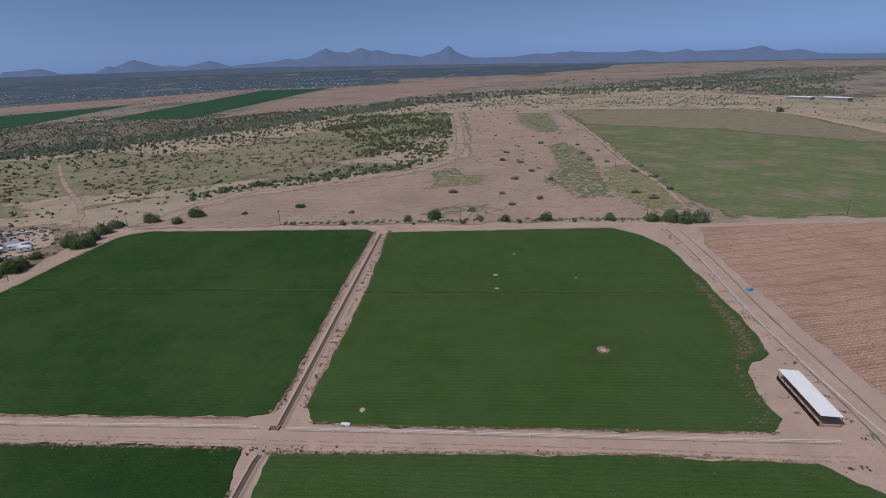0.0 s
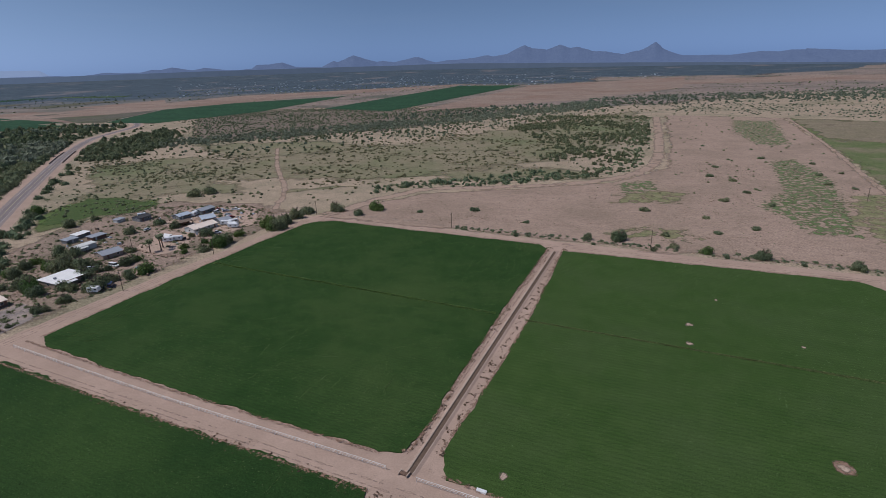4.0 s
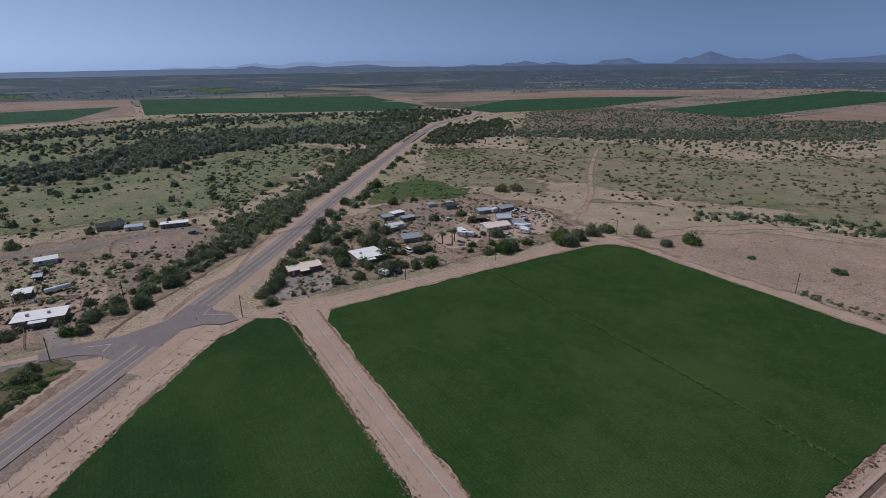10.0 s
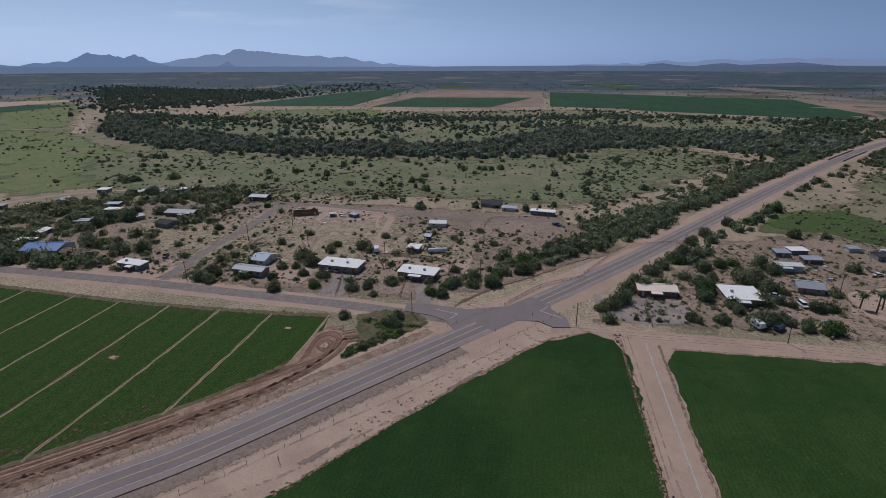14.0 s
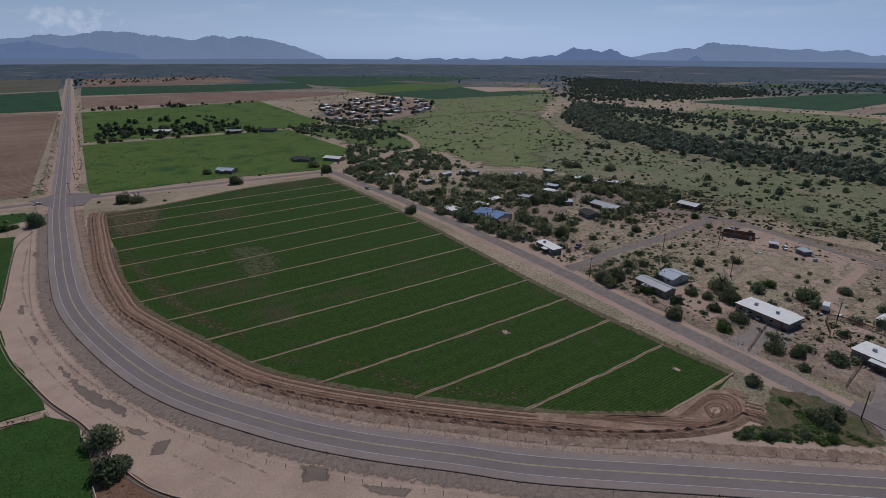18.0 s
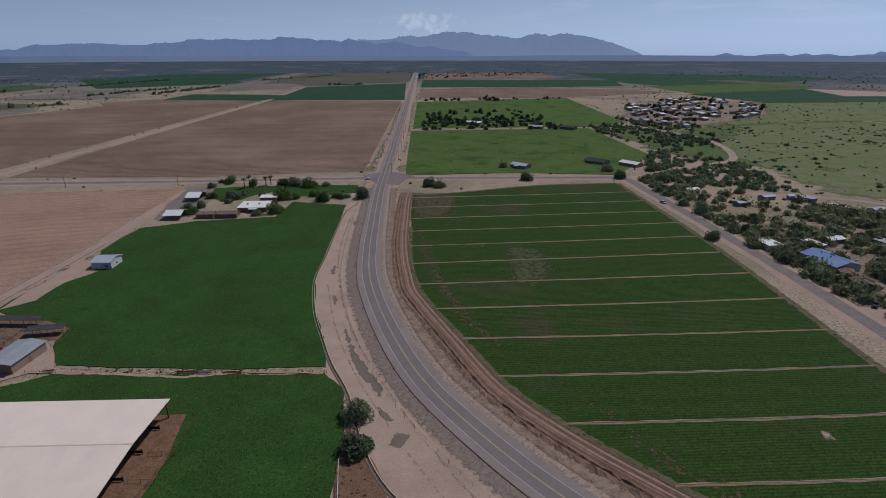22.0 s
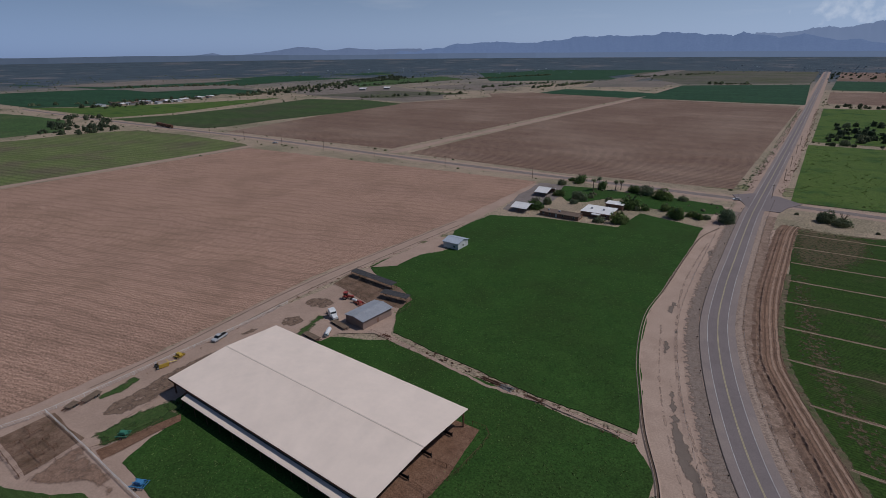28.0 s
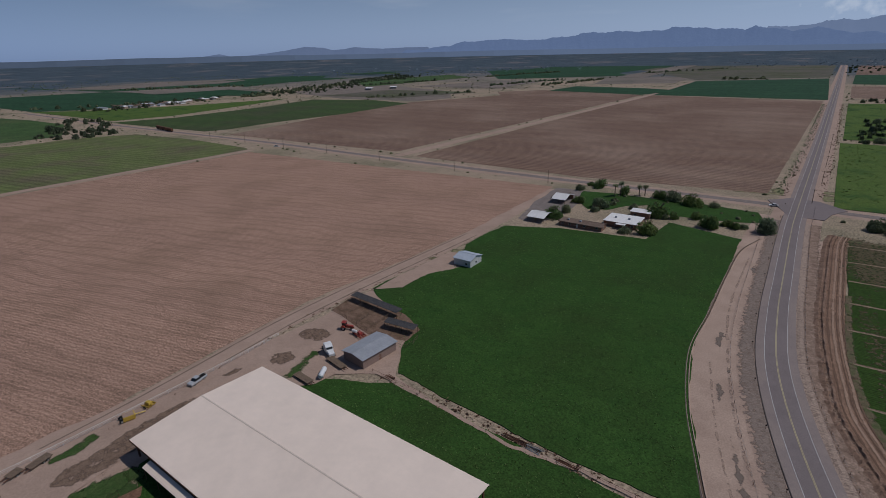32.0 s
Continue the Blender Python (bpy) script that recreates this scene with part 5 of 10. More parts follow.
# turning circle at the track's end
sheet("turning_loop", [(-152, -15), (-158, -9), (-165.7, -3.2), (-171, 3.7), (-178.3, 8.4), (-193.5, 9.6), (-198.8, 10.4), (-201.5, 13.4), (-200.2, 19.1), (-194, 21.8), (-184.7, 21.3), (-179.4, 16.6), (-168.1, 8.6), (-159.5, -0.6), (-150, -11)], 0.25, m_churned_bare, 1.0, 0.5,
      "broad churned end of the tractor track", "track")
LOOP = [(-158, -7), (-166, 2), (-174, 10.5), (-182, 17.6), (-190, 20.3), (-196.5, 19.6), (-199.6, 15.6), (-196.5, 11.8), (-188, 10.9), (-179, 10.6), (-171, 5.5), (-160, -6)]
for k, (r, w, m) in enumerate(((1.0, 0.45, m_rut), (0.87, 0.3, m_red_dirt), (0.74, 0.4, m_rut), (0.6, 0.3, m_track), (0.46, 0.35, m_rut), (0.3, 0.25, m_red_dirt), (0.16, 0.4, m_sand))):
    tail = 0 if k > 3 else 1
    pts = [(-189.5 + r * (x + 189.5) if i not in (0, 11) else x + (1.6 - k) * 0.8, 15.6 + r * (y - 15.6) if i not in (0, 11) else y - (1.6 - k) * 0.5) for i, (x, y) in enumerate(LOOP)]
    ribbon("wheel_rut", smooth_line(pts if tail else pts[3:9] + pts[3:4], 1.5), [(-w, 0.27 + 0.006 * k), (w, 0.27 + 0.006 * k)], m, "looping rut of a turning tractor", "track", wobble=0.3)
# churned earth round it, and the graded bank beside the asphalt
soft_sheet("churned_earth", [(-160, -4), (-158, 2), (-170, 13), (-182, 24), (-190, 25), (-200, 23), (-207, 20), (-207, 12), (-200, 9), (-188, 8)], 0.24, m_churned, 1.0, 4, "churned brown earth round the turning circle")
soft_sheet("brush_ground", [(-213.6, 19.9), (-219.7, 29.7), (-217.5, 44.0), (-210, 49.9), (-204.0, 45.9), (-196.5, 38.2), (-190.6, 31.2), (-181, 25.6), (-183.1, 22.2), (-194.9, 24.6), (-203, 22)], 0.22, m_brush_floor, 0.8, 2.5, "weedy brown ground under roadside brush")
bank = [c for c in HWY if -322 < c.y < 58 and c.x > -199]
for name, lab, mat, prof in (("road_bank", "raked dark gravel bank outside the kerb", m_bank_dark, ((5.66, 0.3), (6.2, 0.29), (8.6, 0.2), (11.2, 0.07))), ("road_bank", "pale loose bank beside the asphalt", m_bank, ((-5.36, 0.31), (-6.0, 0.3), (-7.4, 0.27), (-8.8, 0.16))),
                             ("road_ditch", "dug brown earth between bank and tractor track", m_dug, ((-7.6, 0.275), (-8.8, 0.2), (-10.6, 0.14), (-12.8, 0.18)))):
    ob = ribbon(name, bank, prof, mat, lab, "road", wobble=0.4)
    ob.data.attributes.new("rim", "FLOAT", "POINT").data.foreach_set("value", [(0.7, 1.0, 0.9, 0.0)[k] for _ in bank for k in range(4)])


def rills(name, line, lo, hi, spread, gap, width, mat, label, seed):
    """Thin flat strips drawn down a bank for gullies: lo, hi: (offset, height) at their upper and lower ends."""
    rnd, ns = random.Random(seed), normals_of(line)
    verts, faces = [], []
    for i in range(len(line) - 1):
        d = line[i + 1] - line[i]
        u = rnd.uniform(0, gap)
        while u < d.length:
            if rnd.random() < 0.8:
                c, n, t = line[i] + d.normalized() * u, ns[i], d.normalized()
                end, lean, w = rnd.uniform(1 - spread, 1), rnd.uniform(-0.35, 0.25), width * rnd.uniform(0.6, 1.4)
                base, side = len(verts), 0.0
                for k in range(5):
                    f = k / 4 * end
                    o, z = lo[0] + (hi[0] - lo[0]) * f, lo[1] + (hi[1] - lo[1]) * f
                    side = lean * f * 1.5 + rnd.uniform(-0.12, 0.12)
                    for e in (-1, 1):
                        q = c + n * o + t * (side + e * w * (0.5 if k in (1, 2, 3) else 0.15))
                        verts.append((q.x, q.y, z))
                faces += [(base + 2 * k, base + 2 * k + 1, base + 2 * k + 3, base + 2 * k + 2) for k in range(4)]
            u += gap * rnd.uniform(0.5, 1.7)
    return tagged(new(name, mesh_of(name, verts, faces, mat)), label, "bank", kind="stuff")


bend = [c for c in bank if -215 < c.y < 40]
# dark strips put the shade of gullies and ripples into flat colour
rills("washed_gullies", bend, (6.1, 0.315), (9.6, 0.185), 0.5, 1.25, 0.2, m_rill, "flat strips painted as gully shade on the gravel bank", 5)
rills("washed_gullies", bend, (5.8, 0.325), (7.0, 0.285), 0.6, 0.8, 0.14, m_rill, "short strips painted as gully shade below the kerb", 6)
rills("washed_gullies", bend, (-5.55, 0.335), (-7.2, 0.3), 0.5, 0.75, 0.2, m_rill, "strips painted as ripple shade in the loose pale bank", 7)
rills("washed_gullies", bend, (-6.4, 0.325), (-7.7, 0.295), 0.5, 0.7, 0.24, m_bare_soil, "pale ripples in the loose bank", 8)
# pale borders across the bean field
for k in range(14):
    y0 = -16.5 - 22.85 * k
    xw = float(np.interp(y0 - 1, [-300, -262, -229, -205, -182, -160, -146, -108, -81, -60, -37, -9.5, 6], [-93, -89.5, -87, -84, -83.2, -83.4, -84.8, -95, -103, -115, -133, -157, -176]))
    xe = float(np.interp(y0 + 8, [-311, -184, -120, -69, -16, 11], [-243, -232, -223, -215.5, -211.5, -211]))
    if y0 > -305:
        slope = float(np.interp(k, [0, 4, 7, 13], [0.085, 0.085, 0.035, 0.03]))
        ye = y0 + slope * (xw - xe)
        p = smooth_line([(xw, y0), ((xw + xe) / 2, (y0 + ye) / 2 + 0.5), (xe, ye)], 2.5)
        ribbon("field_border", p, [(-0.55, 0.2), (-0.2, 0.36), (0.2, 0.36), (0.55, 0.2)], m_border, "pale earth irrigation border across the crop", "bank", wobble=0.35)
        ribbon("field_border", p, [(-0.13, 0.375), (0.13, 0.375)], m_rut, "dark furrow along the irrigation border", "bank", wobble=0.2)
ribbon("field_border", smooth_line([(-177, 8), (-194, 9.6), (-212, 10.8)], 2.5), [(-0.5, 0.2), (-0.2, 0.36), (0.2, 0.36), (0.5, 0.2)], m_border, "pale earth irrigation border across the crop", "bank", wobble=0.35)

# ---- tracks and canals ----
sheet("dirt_strip", [(-214, 96), (-206, 120), (-200, 180), (-193, 240), (-190, 296), (-120, 291), (-36, 283), (92, 274), (132, 270), (124, 235), (119, 171), (115, 100), (99, -14), (91, -60), (60, -60), (8, -40), (-52, -24), (-60, -20), (-95, -12), (-130, 26), (-170, 62), (-206, 96)], 0.022, m_dirt, 4, 0.8,
      "bare dusty earth between the fields", "ground")
ribbon("track_farm", smooth_line([(116, 258), (113, 215), (107, 165), (103, 110), (97, 60), (88, -15), (84, -60), (82, -128), (68, -228), (62, -332)], 5), [(-4.5, 0.03), (-2, 0.05), (2, 0.05), (4.5, 0.03)], m_dirt,
       "dusty farm lane between white rail fence and ploughed field", "track", wobble=1.0)
ribbon("track_north", smooth_line([(-215, 292), (-186, 289), (-120, 285.5), (-37, 276.5), (32, 272.5), (92, 267.5), (130, 264), (240, 263), (600, 250)], 5), [(-2.6, 0.05), (2.6, 0.05)], m_dirt, "dirt track along the north field edge", "track", wobble=0.7)
ribbon("track_west", smooth_line([(-209, 92), (-206.5, 118), (-202, 168), (-195, 225), (-189, 285)], 5), [(-4.0, 0.05), (4.0, 0.05)], m_dirt, "wide dirt road beside the village yards", "track", wobble=0.9)
ribbon("track_south", smooth_line([(-206, 118), (-122, 112), (-46, 106.5), (20, 101.5), (90, 95)], 5), [(-3.8, 0.06), (3.8, 0.05)], m_dirt, "dirt road between the alfalfa fields", "track", wobble=0.8)
ribbon("track_canal", smooth_line([(-36, 272), (-41, 195), (-44.5, 120), (-48.5, 85), (-54, -10)], 5), [(-4.3, 0.05), (4.0, 0.05)], m_dirt, "dirt banks of the irrigation canal", "track", wobble=0.8)
for k, off in enumerate((-2.7, -1.4, 1.5, 2.9)):
    ribbon("wheel_rut", smooth_line([(116 + off, 258), (113 + off, 215), (107 + off, 165), (103 + off, 110), (97 + off, 60), (88 + off, -15), (84 + off, -60), (82 + off, -128), (68 + off, -228)], 4),
           [(-0.25, 0.07), (0.25, 0.07)], m_damp if k in (0, 3) else m_sand, "wheel rut in the dusty lane", "track", wobble=0.25)
for line, offs in (([(-206, 118), (-122, 112), (-46, 106.5), (20, 101.5), (90, 95)], (-1.9, -0.3)), ([(-209, 92), (-206.5, 118), (-202, 168), (-195, 225), (-189, 285)], (-1.6, 0.1, 2.2)), ([(-186, 289), (-120, 285.5), (-37, 276.5), (32, 272.5), (92, 267.5), (240, 263)], (-1.1, 0.9)), ([(-39.5, 268), (-44, 195), (-48, 122)], (-0.7, 0.8))):
    for off in offs:
        p = smooth_line(line, 2.5)
        soft_ribbon("wheel_rut", p, off, 0.42, 0.078, m_scuffed, "faint wheel rut in the dirt road")
ribbon("track_wash", smooth_line([(-185, 296), (-150, 374), (-90, 398), (-24, 437), (8, 500), (17, 620), (18, 905)], 8), [(-10, 0.07), (-3, 0.07), (3, 0.07), (10, 0.07)], m_trace, "pale sandy wash crossing the flats", "track", wobble=3.5)
ribbon("track_desert", smooth_line([(-225, 300), (-255, 352), (-320, 430), (-395, 530)], 8), [(-5, 0.09), (-1, 0.09), (1, 0.09), (5, 0.09)], m_trace, "sandy track through the scrub", "track", wobble=0.5)
ribbon("track_desert", smooth_line([(190, 905), (171, 640), (153, 460), (149, 370), (141, 300)], 8), [(-4.5, 0.095), (-1, 0.095), (1, 0.095), (4.5, 0.095)], m_trace, "sandy wheel track on the flats", "track", wobble=0.4)
ribbon("track_field", smooth_line([(225, -385), (137, -1078), (110, -1500)], 20), [(-5, 0.11), (5, 0.11)], m_dirt, "long straight farm track between fields", "track", wobble=1.0)
ribbon("track_field", smooth_line([(452, 830), (470, 704), (452, 545), (436, 470), (430, 260)], 20), [(-5, 0.12), (5, 0.12)], m_dirt, "pale farm road east of the thin field", "track", wobble=1.5)
ribbon("track_field", smooth_line([(374, -350), (398, -135), (430, 190)], 20), [(-4, 0.12), (4, 0.12)], m_dirt, "straight farm track beside the ploughed field", "track", wobble=1.0)
ribbon("track_verge", XROAD, [(-8, 0.02), (-3.2, 0.09), (3.2, 0.09), (8, 0.02)], m_dirt, "dusty verge of the crossroad", "track", wobble=1.5)
ribbon("track_verge", PAVED, [(-6.5, 0.02), (-3, 0.12), (3, 0.12), (7, 0.02)], m_dirt, "dusty verge of the village road", "track", wobble=1.0)
for pts, w in (([(-234, -71), (-248, -72), (-273, -72), (-302, -70), (-341, -69), (-372, -69)], 2.6), ([(-346, -173), (-355, -148), (-361, -124), (-365, -95), (-372, -69), (-370, -49), (-366, -30)], 2.6), ([(-366, -30), (-350, 40), (-345, 110)], 2.6), ([(-262, -327), (-330, -360), (-390, -390), (-430, -500), (-400, -640)], 3.5),
               ([(-257, -327), (-300, -280), (-380, -240), (-420, -140)], 2.5), ([(-345, 10), (-290, 12), (-285, 20)], 2.0)):
    ribbon("road_village_lane", smooth_line(pts, 6), [(-w, 0.08), (w, 0.08)], m_old_asphalt if w == 2.6 else m_dirt, "narrow village lane", "road", wobble=0.4)
for pts, mat, lab in (([(-226.6, -1), (-240, 2.5), (-254, 0.5), (-254, 13.1), (-242.7, 14.7), (-234.9, 10.7), (-226.1, 10.4)], m_gravel, "grey gravel drive"), ([(-224.7, 40.8), (-247, 39.0), (-247, 44.2), (-224.2, 48)], m_gravel, "grey paved drive"),
                      ([(-240, 112), (-222, 111), (-215, 124), (-217, 146), (-236, 148)], m_gravel, "grey gravel yard"), ([(-250, 215), (-230, 205), (-222, 222), (-236, 240), (-262, 244)], m_sand, "swept sandy yard"),
                      ([(-272, 252), (-222, 236), (-216, 272), (-240, 300), (-285, 292)], m_sand, "bare sandy yard"), ([(40, -338), (61, -336), (62, -300), (58, -262), (44, -258), (38, -290), (36, -330)], m_old_asphalt, "grey asphalt farmyard"),
                      ([(-300, 20), (-262, 14), (-258, 60), (-300, 62)], m_dirt, "bare dirt yard"), ([(-300, -40), (-250, -48), (-240, -10), (-290, -6)], m_dirt, "bare dirt yard"), ([(-370, -50), (-300, -50), (-300, 10), (-360, 10)], m_dirt, "bare dirt lot"),
                      ([(-265, -110), (-245, -112), (-238, -76), (-262, -74)], m_dirt, "bare dirt yard"), ([(-345, -70), (-300, -130), (-280, -110), (-300, -70)], m_dirt, "bare dirt lot")):
    sheet("yard", pts, 0.06, mat, 2.5, 1.0, lab + " beside village houses", "ground")
sheet("lawn", [(43.4, -335.3), (23.8, -338.4), (3.8, -336.1), (-26.3, -336.4), (-56.1, -331.3), (-59.1, -311.2), (-42.3, -306.6), (-25.0, -304.7), (-8.3, -305.1), (0.4, -319.6), (11.1, -313.1), (18.1, -300.8), (29.2, -296.6), (39.6, -312.5)], 0.12, m_pasture, 2.5, 0.6, "irrigated green farmhouse lawn", "lawn")
sheet("lawn", [(-94, -345), (-70, -339)] + [(-62, -336), (-60, -338)], 0.05, m_green_weeds, 2, 0.4, "weedy green verge", "lawn")
# bare spots, mud and puddles
soft_sheet("bare_spot", [(47 + 3.2 * math.cos(k * 0.5236), 143.2 + 3.6 * math.sin(k * 0.5236)) for k in range(12)], 0.312, m_churned, 0.5, 1.6, "brown ring round a bare spot in the crop")
for x, y, r, m in ((47, 143.2, 1.5, m_sand), (19.2, 206, 1.6, m_sand), (18.2, 192.5, 1.4, m_sand), (-176.6, -49, 1.7, m_sand), (-200.5, -1, 1.3, m_dirt), (-25, 117, 1.3, m_dirt), (30, 230, 0.8, m_sand), (52, 200, 0.8, m_sand),
                   (4, 107, 3.5, m_damp), (-52, 107.5, 2.5, m_damp), (-42, 113.5, 2.6, m_damp), (58, 97, 2.2, m_damp), (66.8, -113, 6.5, m_damp), (67.9, -98.5, 4.8, m_damp), (70.5, -83, 4.2, m_damp), (66, -62, 4.5, m_damp), (62, -54, 3.5, m_damp),
                   (66, -44, 4.0, m_damp), (70, -36, 3.0, m_damp), (-152, 46, 3.0, m_damp), (-141, 31, 3.2, m_damp), (-167, 60, 2.2, m_damp), (-180, 74, 2.0, m_damp), (-212, 110, 3.0, m_damp), (86.5, 127.5, 2.0, m_damp), (87.5, 117, 2.6, m_damp), (86, 110.6, 2.2, m_damp), (60, 100.4, 1.6, m_damp), (35, 100.2, 1.4, m_damp), (54.7, 105, 1.6, m_damp),
                   (90, 102, 3.0, m_damp), (96, 133, 2.0, m_damp), (101, 150, 2.0, m_damp), (104, 168, 2.2, m_damp)):
    spot = m is m_sand or m is m_dirt
    soft_sheet("bare_spot" if spot else "mud_patch", [(x + r * 1.6 * math.cos(a), y + r * (1.7 if spot else 0.8) * math.sin(a)) for a in (k * 0.5236 for k in range(12))], 0.32 if spot else 0.1, m_bare if spot else m_damp_soft, r * 0.25,
               r * 1.1, "bare pale spot in the green crop" if spot else "dark damp mud on dusty ground")
for pts in ([(-56, -250), (-54.5, -240), (-56.5, -232), (-58, -240)], [(-48, -182), (-47, -172), (-49.5, -166), (-50.5, -176)], [(-49.6, -148), (-51, -148.4), (-52.6, -144), (-52, -138.6), (-50.6, -137.8), (-50, -142)], [(-53.8, -128), (-54.6, -128), (-57.4, -117), (-60.2, -105), (-65.2, -92.7), (-68.4, -84), (-68, -79), (-66, -79.4), (-63.6, -86), (-60.4, -91), (-58, -101), (-55.6, -115)],
            [(-66, -77.2), (-69.4, -73.1), (-71, -69.2), (-68, -68.3), (-66, -72.9)], [(-72, -58), (-68, -60), (-70, -66), (-75, -64)], [(-98, -26), (-92, -30), (-95, -36), (-101, -32)], [(-52.4, -158), (-51, -153), (-52.6, -152), (-53.6, -156)]):
    soft_sheet("mud_patch", pts, 0.07, m_wet_silt, 0.35, 1.4, "drying grey puddle on the sand strip")
for pts in ([(-136, 25), (-141, 29.5), (-147, 35), (-149, 38), (-145.5, 36), (-140, 31.5), (-135.5, 28)], [(-168, 57), (-172, 60), (-180, 67), (-182, 70), (-176, 66.5), (-170, 61.5)], [(-103, -22), (-108, -17), (-112, -13), (-108, -12), (-103, -18)]):
    soft_sheet("mud_patch", pts, 0.068, m_puddle, 0.4, 1.2, "grey drying mud on the sand strip")
for pts, w in (([(-118, 4), (-133.3, 24.8), (-143.1, 34), (-157.5, 48.5), (-172, 62.5), (-186, 75), (-200, 87)], 0.9), ([(-124, 3), (-150.6, 30.2), (-157.2, 37.5), (-165.1, 46), (-178.4, 59), (-196, 77)], 0.6), ([(-88, -38), (-78, -60), (-66, -92), (-57, -124), (-52, -160), (-50, -200), (-54, -255)], 0.7), ([(-82, -38), (-72, -60), (-60, -92), (-52, -124), (-47, -160)], 0.5)):
    soft_ribbon("wheel_rut", smooth_line(pts, 1.5), 0, w, 0.062, m_scuffed, "scuffed wheel trace along the sand strip")
# dusty yard between lane, barn and workshop
sheet("barnyard", [(96, 0), (92, -18), (86, -50), (80, -95), (74, -125), (71, -165), (66, -200), (59, -202), (54, -184), (61.6, -174), (63, -158), (73, -151), (61, -143), (50, -138), (40.5, -133), (37.5, -121), (33, -112), (30, -107), (16, -103), (-9, -97.5), (-27, -98), (-51, -95),
                   (-50, -92.5), (-42, -95), (-27, -96.7), (-9, -96.4), (16, -101.8), (36, -105), (46, -99), (48, -93), (52, -89), (64, -90), (67, -70), (68, -52), (66, -37), (62, -29), (50, -27), (38, -25), (20, -25), (20, -12), (38, -13), (50, -12), (62, -8), (70, -3), (82, 6)], 0.215, m_dirt, 2.0, 0.7,
      "pink dusty barnyard between lane and barn", "ground")
for pts in ([(73.7, -109.4), (74.5, -115.5), (67.9, -119.2), (61.3, -117.4), (61.9, -110.8), (67.9, -108.4)], [(70.1, -94), (71.6, -99.4), (66.9, -103), (61.8, -101), (62.1, -95.3), (66.3, -92.9)], [(75.9, -81.8), (75.7, -87.6), (72.3, -89.6), (71, -85.9), (72.8, -81.4)],
            [(73.4, -34), (76.4, -40), (75.6, -47), (76.4, -58), (74.6, -72), (71, -74), (69.6, -62), (66.4, -54), (66, -46), (67.6, -38)]):
    soft_sheet("mud_patch", [(x, y) for x, y in pts], 0.235, m_damp_soft, 0.5, 1.6, "dark damp earth patch in the barnyard")
soft_sheet("weed_patch", [(54.4, -45.4), (58, -34), (61, -28.6), (66, -30), (66.5, -34.4), (66, -40), (62, -50), (57, -49)], 0.229, m_yard_grass, 0.6, 1.2, "green weeds beside the red strip")
soft_sheet("weed_patch", [(69, -30), (66.5, -34.4), (67.5, -37.9), (64.5, -46), (63, -51), (57, -45), (58, -36), (60, -29)], 0.23, m_green_tuft, 0.6, 2.0, "green weeds at the barnyard edge")
soft_sheet("weed_patch", [(82.9, -50.8), (82.4, -39.8), (79.4, -37.8), (77.8, -44.8), (78.9, -51.8)], 0.23, m_green_tuft, 0.6, 1.2, "green weeds along the rail fence")
soft_sheet("weed_patch", [(58, -108), (62, -106), (60, -90), (54, -90)], 0.228, m_green_tuft, 0.6, 2.0, "green weeds beside parked implements")
soft_sheet("trampled_earth", [(68, -29), (59.7, -28), (50, -26.8), (43, -24), (41, -20), (52, -19), (58, -15), (63, -12), (80, -13), (90, -14), (88, -18), (66.5, -16)], 0.24, m_churned, 0.6, 3, "brown trampled earth beside the pen")
ribbon("eroded_gully", smooth_line([(-223.9, 56.8), (-232.4, 62.4), (-246.2, 75.4), (-258.1, 89.9), (-273.4, 106.2), (-284, 118.7)], 1.5), [(-0.5, 0.15), (0.0, 0.13), (0.45, 0.16)], m_rut, "eroded gully along the highway verge", "ditch", wobble=1.0)
# thin and dying patches in the row crop
for pts, m in (([(-88, -312), (-128, -297), (-122, -262), (-112, -244), (-95, -235), (-84, -250)], m_dry_patch), ([(-126, -200), (-150, -193), (-150, -160), (-132, -138), (-116, -150), (-122, -172)], m_thin_patch), ([(-110, -205), (-128, -200), (-126, -186), (-108, -190)], m_thin_patch),
               ([(-86, -236), (-96, -234), (-98, -180), (-104, -130), (-112, -96), (-104, -92), (-92, -120), (-85, -160), (-84, -200)], m_dry_patch), ([(-112, -90), (-120, -88), (-140, -46), (-160, -22), (-154, -12), (-128, -42)], m_dry_patch)):
    soft_sheet("bare_patch", pts, 0.23, m, 1.2, 9, "brown thin patch in the row crop", "field")
# thin weedy crop at the field ends
for pts in ([(97, 200), (102.5, 200), (101, 165), (98, 146), (95.5, 137.5), (85.4, 132), (83.4, 121), (82, 113), (79, 104.2), (66, 105), (70, 108), (76, 112), (77, 122), (80, 134), (88, 146), (91, 166), (93, 185)], [(62, -9), (75, -4), (80, 12), (84, 40), (80.5, 40), (76, 14), (68, -2), (52, -10), (36, -15), (24, -14), (24, -18.6), (36, -20), (50, -18), (58, -13)],
            [(-48, 104), (-30, 101.5), (38, 98), (80, 93.6), (80, 90.6), (38, 95.2), (-30, 98.4), (-48, 99)], [(-52, 104), (-122, 108.6), (-190, 114.6), (-190, 112), (-122, 106), (-52, 101)]):
    soft_sheet("thin_crop_edge", pts, 0.308, m_thin_edge, 0.8, 4.5, "thin weedy crop at the field edge", "field")
